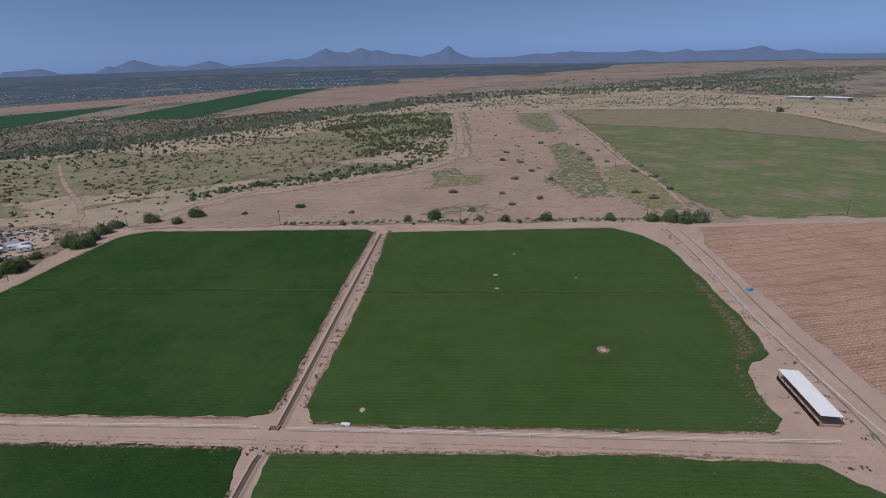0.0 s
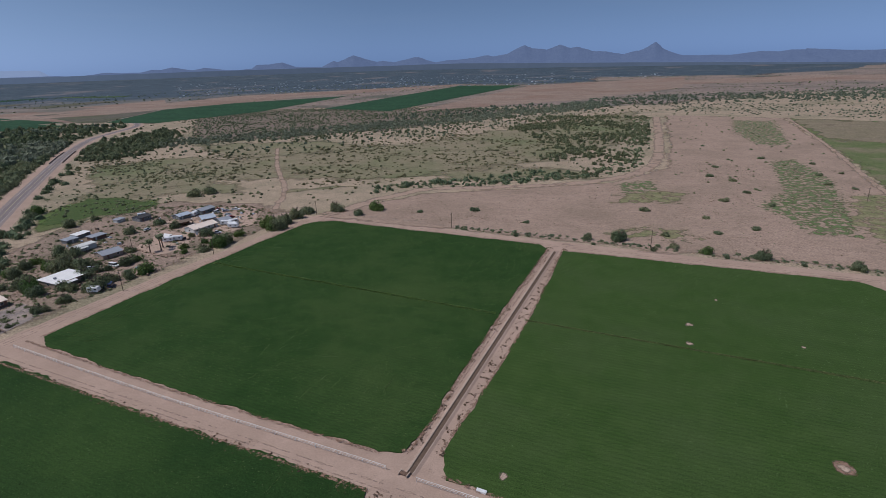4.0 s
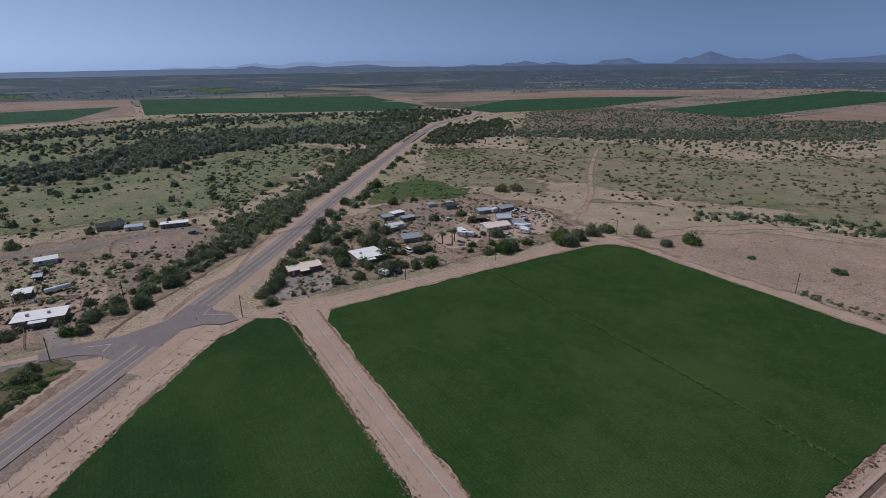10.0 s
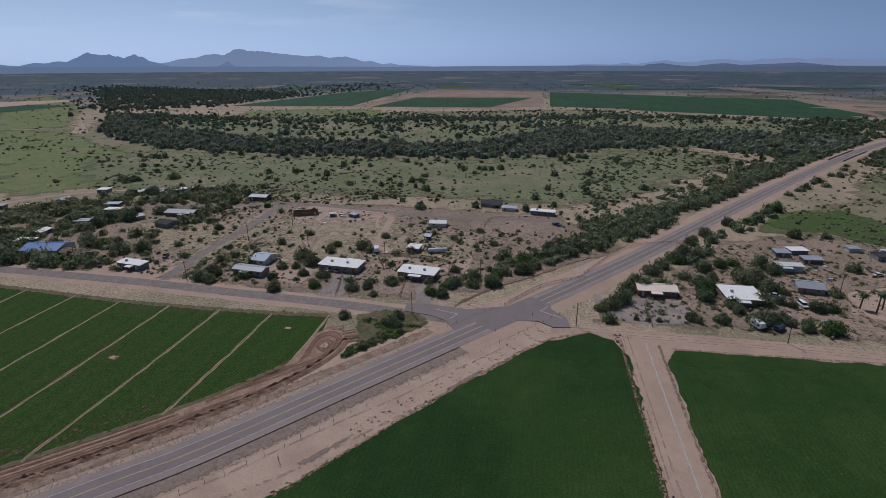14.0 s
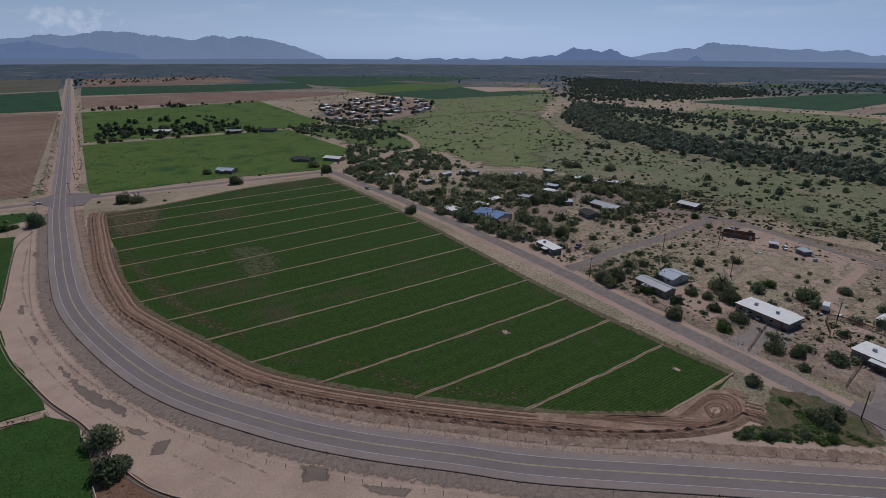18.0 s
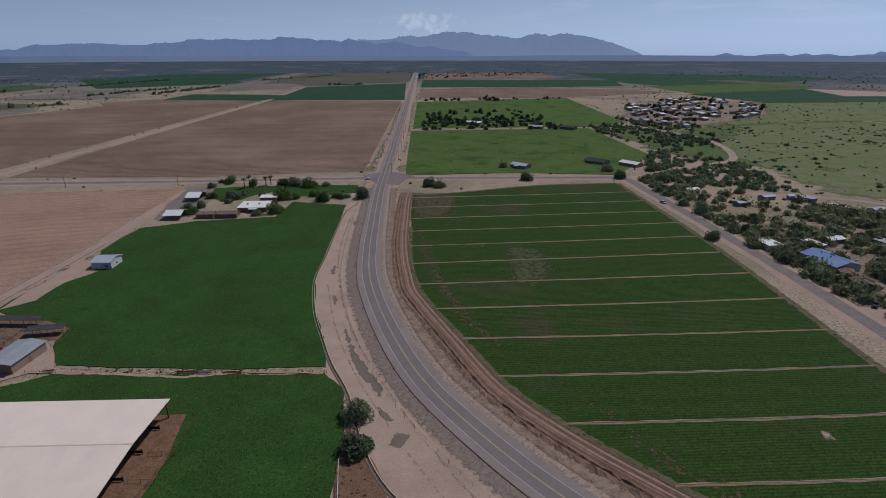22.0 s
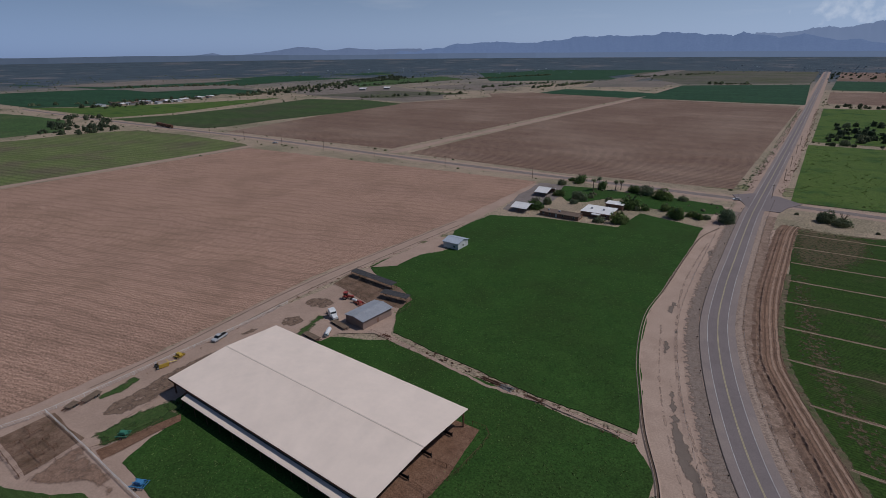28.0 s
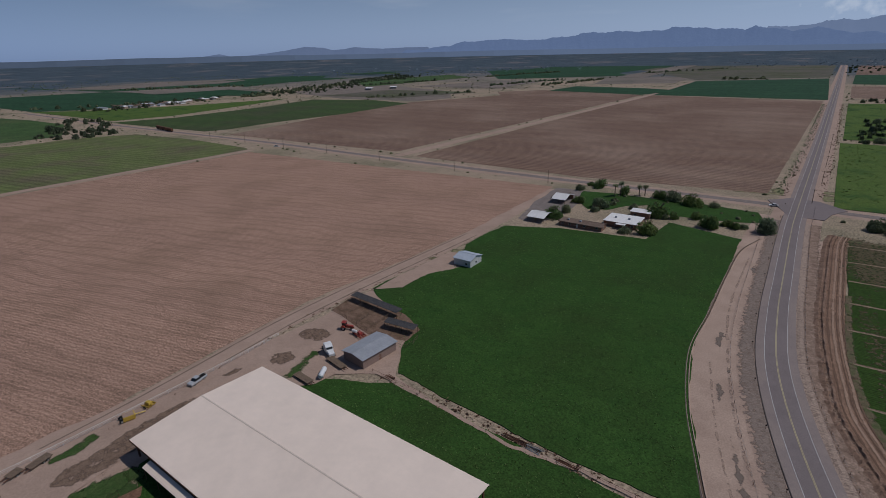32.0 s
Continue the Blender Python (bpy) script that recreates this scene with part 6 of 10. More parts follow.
# dead weeds fringing the crops
for pts in ([(-200, 126.5), (-127, 119.6), (-55, 115)], [(-203, 114.5), (-122, 108.2), (-52, 103.4)], [(-50, 117), (-47.6, 126), (-45, 194), (-40.6, 271)], [(-41, 120), (-37.4, 157), (-34.4, 204), (-33.4, 269)], [(-38, 112.6), (-15, 109.8), (78, 103.2)], [(-45, 101.6), (38, 97.7), (80, 93.2)],
            [(-181, 283), (-171, 286.6), (-120, 282), (-45, 276.5)], [(-197.6, 130), (-193.6, 203), (-186.6, 274)], [(-50, 90), (-53, 40), (-56, -20)], [(-33, 270), (86, 265)], [(-206, 104), (-199, 88.6), (-165, 56.6), (-126, 24)]):
    line = smooth_line(pts, 1.5)
    ob = ribbon("field_fringe", line, [(-1.1, 0.315), (-0.35, 0.33), (0.35, 0.33), (1.1, 0.315)], m_fringe, "reddish dead weeds fringing the crop", "weeds")
    ob.data.attributes.new("rim", "FLOAT", "POINT").data.foreach_set("value", [0.0 if k in (0, 3) else 1.0 for _ in line for k in range(4)])
for pts, w in (([(-211.5, 11), (-212, -16), (-216, -69), (-223.5, -120), (-232.5, -184), (-243.5, -311)], 2.4), ([(-243, -312), (-181, -312), (-124, -300), (-93, -298)], 2.0), ([(-177, 7), (-157.5, -9.4), (-133.2, -36.8), (-115.4, -59.8), (-103.3, -80.8), (-95, -108.2), (-84.8, -146), (-83.2, -182), (-87, -229)], 1.6)):
    line = smooth_line(pts, 1.5)
    ob = ribbon("field_margin", line, [(-w, 0.2), (-w * 0.4, 0.26), (w * 0.4, 0.26), (w, 0.2)], m_weedy, "brown weedy margin of the row crop", "weeds")
    ob.data.attributes.new("rim", "FLOAT", "POINT").data.foreach_set("value", [0.0 if k in (0, 3) else 1.0 for _ in line for k in range(4)])
# brush-covered bank south of the trees and red earth in the pens
sheet("barn_floor", [(62, -84), (-12, -79.3), (-16.2, -79), (-17, -62), (-15.6, -49), (-14.6, -45), (-10.5, -44.2), (62, -52)], 0.225, m_red_dirt, 2, 0.4, "red-brown trampled earth under the barn", "ground")
sheet("pen_floor", [(86, -18), (85, -30), (67.3, -28.6), (66.5, -15.5)], 0.23, m_pen, 2, 0.5, "brown trampled earth of a cattle pen", "ground")
sheet("feed_strip", [(60.6, -27.8), (58.5, -34), (54.8, -46.2), (52.3, -44.4), (54, -37), (56.2, -26.6)], 0.232, m_red_dirt, 1.5, 0.4, "strip of red-brown earth through the grass", "ground")
sheet("corral_floor", [(74.5, -129.5), (75.5, -144), (49, -139.5), (38.5, -133), (38.5, -124.5), (52, -122)], 0.225, m_pen, 2, 0.4, "trampled earth of the corrals", "ground")
sheet("dry_brush_ground", [(-56, -52), (-56, -20), (-76, -24), (-68, -44), (-64, -60), (-58, -70)], 0.06, m_red_dirt, 2, 0.8, "dry weedy ground beside the pasture", "ground")


def canal(name, pts, label, wide=1.0):
    line = smooth_line(pts, 3)
    ob = ribbon(name, line, [(-1.5 * wide, 0.03), (-0.85 * wide, 0.34), (-0.66 * wide, 0.35), (-0.45 * wide, 0.1), (0.45 * wide, 0.1), (0.66 * wide, 0.35), (0.85 * wide, 0.34), (1.5 * wide, 0.03)], m_dirt, label, "canal")
    for side in (-1, 1):
        ribbon("lining", line, [(side * 0.82 * wide, 0.362), (side * 0.62 * wide, 0.362), (side * 0.56 * wide, 0.25)], m_lip, "pale dusty concrete lip", parent=ob)
    ribbon("bed", line, [(-0.6 * wide, 0.3), (-0.42 * wide, 0.125), (0.42 * wide, 0.125), (0.6 * wide, 0.3)], m_silt, "dark silty bed", parent=ob)
    return ob


canal("canal_main", [(-36.4, 268), (-40.6, 195), (-44.8, 120), (-45.5, 111)], "concrete-lined irrigation ditch between alfalfa fields", 1.1)
canal("canal_main_south", [(-47, 101), (-48.2, 88), (-54, -10)], "concrete-lined irrigation ditch between alfalfa fields", 1.1)
canal("canal_pasture", [(-58, -284), (-50.5, -262), (-47, -230), (-44, -190), (-41.5, -163), (-44, -135), (-48.5, -114), (-52.5, -98), (-58, -82), (-62, -62), (-68, -46), (-80, -31)], "narrow earth ditch curving beside the highway strip", 0.5)


# ---- building tools ----
def box(bm, x0, x1, y0, y1, z0, z1):
    v = [bm.verts.new((x, y, z)) for z in (z0, z1) for y in (y0, y1) for x in (x0, x1)]
    for f in ((0, 2, 3, 1), (4, 5, 7, 6), (0, 1, 5, 4), (2, 6, 7, 3), (0, 4, 6, 2), (1, 3, 7, 5)):
        bm.faces.new([v[i] for i in f])


def beam(bm, a, b, r, sides=6):
    """A round bar from a to b."""
    a, b = Vector(a), Vector(b)
    d = (b - a).normalized()
    u = d.orthogonal().normalized()
    w = d.cross(u)
    rings = [[bm.verts.new(p + r * (math.cos(k * 2 * math.pi / sides) * u + math.sin(k * 2 * math.pi / sides) * w)) for k in range(sides)] for p in (a, b)]
    for k in range(sides):
        j = (k + 1) % sides
        bm.faces.new((rings[0][k], rings[0][j], rings[1][j], rings[1][k]))
    bm.faces.new(rings[1])
    bm.faces.new(rings[0][::-1])


def part(name, bm, mat, parent=None, label="", bevel=0.0):
    if bevel:
        bmesh.ops.bevel(bm, geom=bm.edges[:], offset=bevel, segments=1, affect="EDGES")
    me = bpy.data.meshes.new(name)
    bm.to_mesh(me)
    bm.free()
    me.materials.append(mat)
    ob = new(name, me)
    ob.parent = parent
    return tagged(ob, label)


def slab(bm, pts, thick):
    """A roof panel: a quad of 3D points, with thickness downwards."""
    top = [bm.verts.new(p) for p in pts]
    low = [bm.verts.new((p[0], p[1], p[2] - thick)) for p in pts]
    bm.faces.new(top)
    bm.faces.new(low[::-1])
    for i in range(len(pts)):
        j = (i + 1) % len(pts)
        bm.faces.new((top[j], top[i], low[i], low[j]))
    bmesh.ops.recalc_face_normals(bm, faces=bm.faces)


def window(parent, x, y, z, w, h, along):
    """A framed window set on a wall; along: 'x' when the wall runs that way, sign of its outside in y."""
    bm = bmesh.new()
    for a, b, c, d in ((-w / 2, w / 2, -h / 2, -h / 2 + 0.08), (-w / 2, w / 2, h / 2 - 0.08, h / 2), (-w / 2, -w / 2 + 0.08, -h / 2, h / 2), (w / 2 - 0.08, w / 2, -h / 2, h / 2)):
        box(bm, a, b, -0.05, 0.05, c, d)
    frame_ = part("window", bm, m_white_wall, parent, "pale window frame")
    frame_.matrix_local = pose(x, y, z, 0, 0, along)
    bm = bmesh.new()
    box(bm, -w / 2 + 0.07, w / 2 - 0.07, -0.025, 0.025, -h / 2 + 0.07, h / 2 - 0.07)
    part("pane", bm, m_glass, frame_, "dark glass pane")


def house(name, x, y, rot, L, W, H, roof, wall_mat, roof_mat, label):
    """A small building: hollow walls, a flat or gabled roof with eaves, framed windows and doors."""
    rnd = random.Random(int(x * 13 + y * 7))
    kind = name.replace("_", " ").split()[-1]
    root = thing(name, pose(x, y, 0.05, 0, 0, rot), label, kind if kind not in ("home",) else "mobile home", "village buildings")
    H *= 0.88 if name not in ("workshop", "tack_shed") else 1.0
    open_sides = name in ("open_shed", "carport", "ramada")
    e, t = 0.45, 0.2
    bm = bmesh.new()
    if open_sides:
        for px in np.linspace(-L / 2 + 0.2, L / 2 - 0.2, max(2, int(L / 3.5) + 1)):
            for py in (-W / 2 + 0.2, W / 2 - 0.2):
                pbm = bmesh.new()
                box(pbm, px - 0.1, px + 0.1, py - 0.1, py + 0.1, 0, H)
                part("post", pbm, m_wood, root)
        box(bm, -L / 2, L / 2, W / 2 - 0.15, W / 2, 0, H * 0.95)
        part("back_wall", bm, m_brown_wall, root)
    else:
        box(bm, -L / 2, L / 2, -W / 2, -W / 2 + t, 0, H)
        box(bm, -L / 2, L / 2, W / 2 - t, W / 2, 0, H)
        box(bm, -L / 2, -L / 2 + t, -W / 2 + t, W / 2 - t, 0, H)
        box(bm, L / 2 - t, L / 2, -W / 2 + t, W / 2 - t, 0, H)
        part("wall", bm, wall_mat, root)
        n = max(1, int(L / 3.6))
        for side in (-1, 1):
            door_at = rnd.randrange(n)
            for k in range(n):
                px = -L / 2 + L * (k + 0.5) / n
                if name == "workshop" and not (k == door_at and side > 0):
                    continue
                if k == door_at:
                    bm = bmesh.new()
                    box(bm, px - 0.48, px + 0.48, side * W / 2 - 0.04, side * W / 2 + 0.04, 0.05, 2.05)
                    door = part("door", bm, m_brown_wall if rnd.random() < 0.5 else m_white_wall, root, "plain closed door")
                    bm = bmesh.new()
                    box(bm, px + 0.34, px + 0.42, side * W / 2 + side * 0.03 - 0.05, side * W / 2 + side * 0.03 + 0.05, 1.0, 1.08)
                    part("door_handle", bm, m_steel, door)
                elif H > 2.2:
                    window(root, px, side * (W / 2 + 0.01), 1.45, 1.25, 0.95, 0)
        for side in (-1, 1):
            if W > 5 and H > 2.2 and name != "workshop":
                window(root, side * (L / 2 + 0.01), 0, 1.45, 1.2, 0.95, 90)
    bm = bmesh.new()
    if name == "burnt_house":
        for px in np.linspace(-L / 2 + 1.5, L / 2 - 1.5, 4):
            box(bm, px - 0.1, px + 0.1, -W / 2, W / 2, H - 0.25, H - 0.05)
        part("roof_beam", bm, m_dark, root, "charred roof beams")
        return root
    if L > 11 and not open_sides and name not in ("workshop", "tack_shed"):
        # a porch roof on posts along part of one side
        sd, px, pl = rnd.choice((-1, 1)), rnd.uniform(-0.18, 0.18) * L, L * rnd.uniform(0.25, 0.4)
        pbm = bmesh.new()
        slab(pbm, [(px - pl / 2, sd * W / 2, H - 0.02), (px + pl / 2, sd * W / 2, H - 0.02), (px + pl / 2, sd * (W / 2 + 2.6), H - 0.3), (px - pl / 2, sd * (W / 2 + 2.6), H - 0.3)], 0.12)
        porch = part("porch_roof", pbm, roof_mat, root, "low porch roof")
        for q in (-1, 0, 1):
            pbm = bmesh.new()
            beam(pbm, (px + q * (pl / 2 - 0.15), sd * (W / 2 + 2.4), 0), (px + q * (pl / 2 - 0.15), sd * (W / 2 + 2.4), H - 0.35), 0.07)
            part("porch_post", pbm, m_wood, porch)
    if roof == "flat":
        # a low pitch with a fascia
        slab(bm, [(-L / 2 - e, -W / 2 - e, H + 0.12), (L / 2 + e, -W / 2 - e, H + 0.12), (L / 2 + e, W / 2 + e, H + 0.35), (-L / 2 - e, W / 2 + e, H + 0.35)], 0.2)
        r = part("roof", bm, roof_mat, root)
        bm = bmesh.new()
        box(bm, -L / 2 - e - 0.03, L / 2 + e + 0.03, -W / 2 - e - 0.05, -W / 2 - e, H - 0.12, H + 0.16)
        part("fascia", bm, m_brown_wall if roof_mat is m_white_roof else roof_mat, r, "dark fascia board")
        if L > 12:
            for k in range(2 if L > 15 else 1):
                bm = bmesh.new()
                px = -L / 4 + k * L / 2.4
                box(bm, px - 0.5, px + 0.5, -0.5, 0.5, H + 0.2, H + 1.05)
                part("rooftop_cooler", bm, m_grey_metal, root, "grey evaporative cooler on the roof", 0.05)
    else:
        rise = W * (0.07 if name == "workshop" else 0.14)
        slab(bm, [(-L / 2 - e, -W / 2 - e, H - 0.02), (L / 2 + e, -W / 2 - e, H - 0.02), (L / 2 + e, 0, H + rise + 0.05), (-L / 2 - e, 0, H + rise + 0.05)], 0.14)
        r = part("roof", bm, roof_mat, root, "sloping roof half")
        bm = bmesh.new()
        slab(bm, [(-L / 2 - e, 0, H + rise + 0.05), (L / 2 + e, 0, H + rise + 0.05), (L / 2 + e, W / 2 + e, H - 0.02), (-L / 2 - e, W / 2 + e, H - 0.02)], 0.14)
        part("roof", bm, roof_mat, root, "sloping roof half")
        bm = bmesh.new()
        beam(bm, (-L / 2 - e, 0, H + rise + 0.06), (L / 2 + e, 0, H + rise + 0.06), 0.1)
        part("ridge_cap", bm, roof_mat, root)
        if not open_sides:
            for sx in (-1, 1):
                bm = bmesh.new()
                x0 = sx * (L / 2 - 0.1)
                v = [bm.verts.new((x0 + d, yy, zz)) for d in (-0.08, 0.08) for yy, zz in ((-W / 2, H - 0.02), (W / 2, H - 0.02), (0, H + rise - 0.08))]
                for f in ((0, 2, 1), (3, 4, 5), (0, 1, 4, 3), (1, 2, 5, 4), (2, 0, 3, 5)):
                    bm.faces.new([v[i] for i in f])
                bmesh.ops.recalc_face_normals(bm, faces=bm.faces)
                part("gable_wall", bm, wall_mat, root)
    return root


# ---- the large barn ----
def big_barn():
    ang = math.degrees(math.atan2(-43.1 + 50.5, -9.8 - 64.4))
    L, W, eave, ridge = 75.0, 36.2, 5.2, 6.4
    root = thing("barn", pose(25.9, -64.8, 0.18, 0, 0, ang), "huge open-sided barn with a cream metal roof on steel posts", "barn")
    for s in (-1, 1):
        bm = bmesh.new()
        box(bm, -L / 2, L / 2, min(s * 0.1, s * 0.4), max(s * 0.1, s * 0.4), ridge - 0.4, ridge - 0.12)
        roof = part("roof", bm, m_rust, root, "ridge purlin carrying the metal roof half")
        n = 12
        for k in range(n):
            bm = bmesh.new()
            x0, x1 = -L / 2 + L * k / n, -L / 2 + L * (k + 1) / n - 0.004
            slab(bm, [(x0, s * W / 2, eave), (x1, s * W / 2, eave), (x1, s * 0.05, ridge), (x0, s * 0.05, ridge)], 0.1)
            part("roof_panel", bm, m_cream_metal, roof, "cream ribbed metal roof panel")
        bm = bmesh.new()
        box(bm, -L / 2, L / 2, s * W / 2 - 0.08, s * W / 2 + 0.06, eave - 0.5, eave - 0.1)
        part("eave_beam", bm, m_rust, roof, "dark red eave beam")
    bm = bmesh.new()
    slab(bm, [(-L / 2, -0.22, ridge + 0.02), (L / 2, -0.22, ridge + 0.02), (L / 2, 0, ridge + 0.1), (-L / 2, 0, ridge + 0.1)], 0.05)
    slab(bm, [(-L / 2, 0, ridge + 0.1), (L / 2, 0, ridge + 0.1), (L / 2, 0.22, ridge + 0.02), (-L / 2, 0.22, ridge + 0.02)], 0.05)
    part("ridge_cap", bm, m_tan_metal, root, "tan ridge cap")
    for s in (-1, 1):
        for k in range(13):
            x = -L / 2 + 0.8 + (L - 1.6) * k / 12
            bm = bmesh.new()
            box(bm, x - 0.15, x + 0.15, s * (W / 2 - 1.0) - 0.2, s * (W / 2 - 1.0) + 0.2, 0, eave - 0.1)
            v = [bm.verts.new((x + d, s * (W / 2 - 1.0 - o), z)) for d in (-0.1, 0.1) for o, z in ((0.2, eave - 0.3), (0.2, eave - 1.6), (2.2, eave - 0.2))]
            for f in ((0, 1, 2), (3, 5, 4), (0, 3, 4, 1), (1, 4, 5, 2), (2, 5, 3, 0)):
                bm.faces.new([v[i] for i in f])
            part("post", bm, m_rust, root, "rust-red steel post")
    for k in range(13):
        x = -L / 2 + 0.8 + (L - 1.6) * k / 12
        bm = bmesh.new()
        for s in (-1, 1):
            beam(bm, (x, s * (W / 2 - 1.0), eave - 0.35), (x, 0, ridge - 0.35), 0.16, 5)
        part("rafter", bm, m_rust, root, "rust-red steel rafter")
    for k in range(4):
        y = -W / 2 + 5 + k * 8.5
        bm = bmesh.new()
        box(bm, -L / 2 + 1, L / 2 - 1, y - 0.06, y + 0.06, 0.3, 1.1)
        for j in range(20):
            x = -L / 2 + 1 + (L - 2) * j / 19
            box(bm, x - 0.08, x + 0.08, y - 0.08, y + 0.08, 0, 1.5)
        part("stall_rail", bm, m_dark, root, "dark stall partition")
    # lean-to along the shaded side; an added dark sheet behind it imitates shade
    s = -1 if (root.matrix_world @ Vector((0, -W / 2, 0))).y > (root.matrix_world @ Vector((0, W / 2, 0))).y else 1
    x0, x1 = -L / 2 + 9.0, L / 2 + 0.4
    bm = bmesh.new()
    slab(bm, [(x0, s * (W / 2 + 1.8), 3.3), (x1, s * (W / 2 + 1.8), 3.3), (x1, s * (W / 2 - 0.1), 3.85), (x0, s * (W / 2 - 0.1), 3.85)], 0.1)
    lean = part("lean_to_roof", bm, m_cream_metal, root, "lower cream lean-to roof")
    bm = bmesh.new()
    box(bm, x0, x1, min(s * (W / 2 + 1.72), s * (W / 2 + 1.84)), max(s * (W / 2 + 1.72), s * (W / 2 + 1.84)), 3.06, 3.2)
    part("eave_beam", bm, m_rust, lean, "dark red eave beam")
    for k in range(13):
        x = x0 + 0.3 + (x1 - x0 - 0.6) * k / 12
        bm = bmesh.new()
        beam(bm, (x, s * (W / 2 + 1.6), 0), (x, s * (W / 2 + 1.6), 3.3), 0.09)
        part("lean_to_post", bm, m_rust, lean, "thin steel post")
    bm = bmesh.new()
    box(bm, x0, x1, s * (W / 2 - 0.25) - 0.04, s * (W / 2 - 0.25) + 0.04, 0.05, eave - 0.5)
    part("feed_wall", bm, m_shade_sheet, root, "dark sheet standing in for shade inside the open side")
    return root


big_barn()

# ---- houses ----
house("white_house", -259.4, 2.3, 80, 18.8, 9, 3.1, "flat", m_tan_wall, m_white_roof, "single-storey tan house with a white flat roof")
house("white_house", -253.5, 38.7, 78, 16.5, 8.5, 3.1, "flat", m_tan_wall, m_white_roof, "long tan ranch house with a white coated roof")
house("mobile_home", -249.9, -36.5, 79, 14.7, 6, 3.1, "gable", m_tan_wall, m_grey_metal, "pale double-wide mobile home with grey metal roof")
house("mobile_home", -264.7, -37.0, 79, 7.6, 10, 2.9, "gable", m_white_wall, m_pale_metal, "pale mobile home with light metal roof")
house("mobile_home", -252.2, -94.3, 77, 13.4, 5, 2.9, "flat", m_grey_wall, m_white_roof, "narrow white-roofed mobile home with dark skirting")
house("blue_roof_house", -267.9, -149.7, 94, 18.3, 13, 3.7, "gable", m_white_wall, m_blue_metal, "house with a bright blue metal roof among trees")
house("cottage", -257.4, -174.5, 93, 8.8, 7, 2.9, "flat", m_white_wall, m_white_roof, "small cottage with a white roof under trees")
house("mobile_home", -263.2, -132.1, 72, 17.4, 6, 2.9, "gable", m_tan_wall, m_brown_roof, "brown shingled mobile home by the village road")
house("grey_house", -382.1, -89.5, 85, 12.3, 8, 2.9, "gable", m_brown_wall, m_grey_metal, "brown house with grey metal roof")
house("burnt_house", -347.1, -45.1, 110, 15.2, 7, 2.5, "flat", m_brown_wall, m_brown_roof, "dark roofless adobe shell with rubble inside")
house("shed", -345.2, -27.4, 106, 3.5, 5, 2.3, "gable", m_grey_wall, m_grey_metal, "small grey shed beside a dirt yard")
house("cottage", -330.4, 39.7, 90, 9.2, 7, 2.7, "gable", m_white_wall, m_white_roof, "white-roofed cottage in a weedy yard")
house("shed", -286.2, 32.1, 82, 5.9, 6, 2.5, "flat", m_grey_wall, m_white_roof, "low shed with white roof")
house("carport", -305.1, 36.6, 83, 3.0, 4, 2.3, "flat", m_grey_wall, m_pale_metal, "small open metal carport beside a shed")
house("brown_house", -244.1, 137.7, 87, 15.1, 8, 2.9, "gable", m_brown_wall, m_cream_metal, "red brick house with pale metal roof")
house("white_house", -240.8, 169.4, 87, 13.5, 13, 3.0, "flat", m_tan_wall, m_white_roof, "tan house with a bright white flat roof")
house("mobile_home", -274.9, 204.4, 87, 11.5, 4, 3.1, "flat", m_white_wall, m_white_wall, "white box trailer standing on desert ground")
house("grey_house", -252.7, 201.3, 78, 9.7, 9, 2.7, "gable", m_tan_wall, m_grey_metal, "small house with grey metal roof")
house("shed", -295.4, 211.7, 87, 6.3, 5, 2.3, "flat", m_grey_wall, m_grey_metal, "small grey outbuilding on bare ground")
house("shed", -299.3, 220.9, 94, 8.2, 5, 2.3, "flat", m_grey_wall, m_white_roof, "white-roofed outbuilding in a yard")
house("shed", -286.5, 220.8, 87, 8.0, 5, 2.3, "flat", m_brown_wall, m_grey_metal, "low grey roofed shed")
house("shed", -304.6, 250.1, 87, 5.1, 4, 2.1, "flat", m_white_wall, m_grey_metal, "tiny grey shed on bare ground")
house("shed", -293.8, 257.4, 87, 8.0, 7, 2.7, "gable", m_grey_wall, m_dark_roof, "dark metal roofed outbuilding")
house("grey_house", -271.2, 267.4, 81, 8.2, 7, 2.7, "gable", m_grey_wall, m_pale_metal, "grey house with pale blue metal roof")
house("grey_house", -267.5, 282.7, 87, 10.8, 7, 2.7, "gable", m_grey_wall, m_grey_metal, "grey house with dull metal roof")
house("grey_house", -250.7, 267.0, 60, 8.0, 10, 2.9, "gable", m_tan_wall, m_pale_metal, "house with pale blue metal roof")
house("tan_house", -240.6, 251.8, 80, 15.5, 9, 2.7, "gable", m_white_wall, m_cream_metal, "long low house with tan roof")
house("grey_house", -237.0, 265.9, 70, 7.0, 8, 2.7, "gable", m_grey_wall, m_grey_metal, "grey roofed house at the edge of the village")
house("ramada", -257.6, 254.9, 68, 9.5, 5, 2.7, "flat", m_brown_wall, m_brown_roof, "rusty open ramada in a cluttered yard")
house("shed", -245.4, 229.8, 87, 5.1, 5, 2.5, "flat", m_brown_wall, m_white_roof, "small white-topped shed in a yard")
house("dark_house", -379.2, 70.5, 87, 14.0, 9, 2.7, "gable", m_tan_wall, m_dark_roof, "house with a dark shingle roof")
house("mobile_home", -368.3, 81.8, 78, 9.1, 6, 2.5, "gable", m_white_wall, m_pale_metal, "pale mobile home with several lean-tos")
house("mobile_home", -359.5, 102.2, 76, 14.6, 5, 2.7, "flat", m_grey_wall, m_white_roof, "white mobile home near the highway")
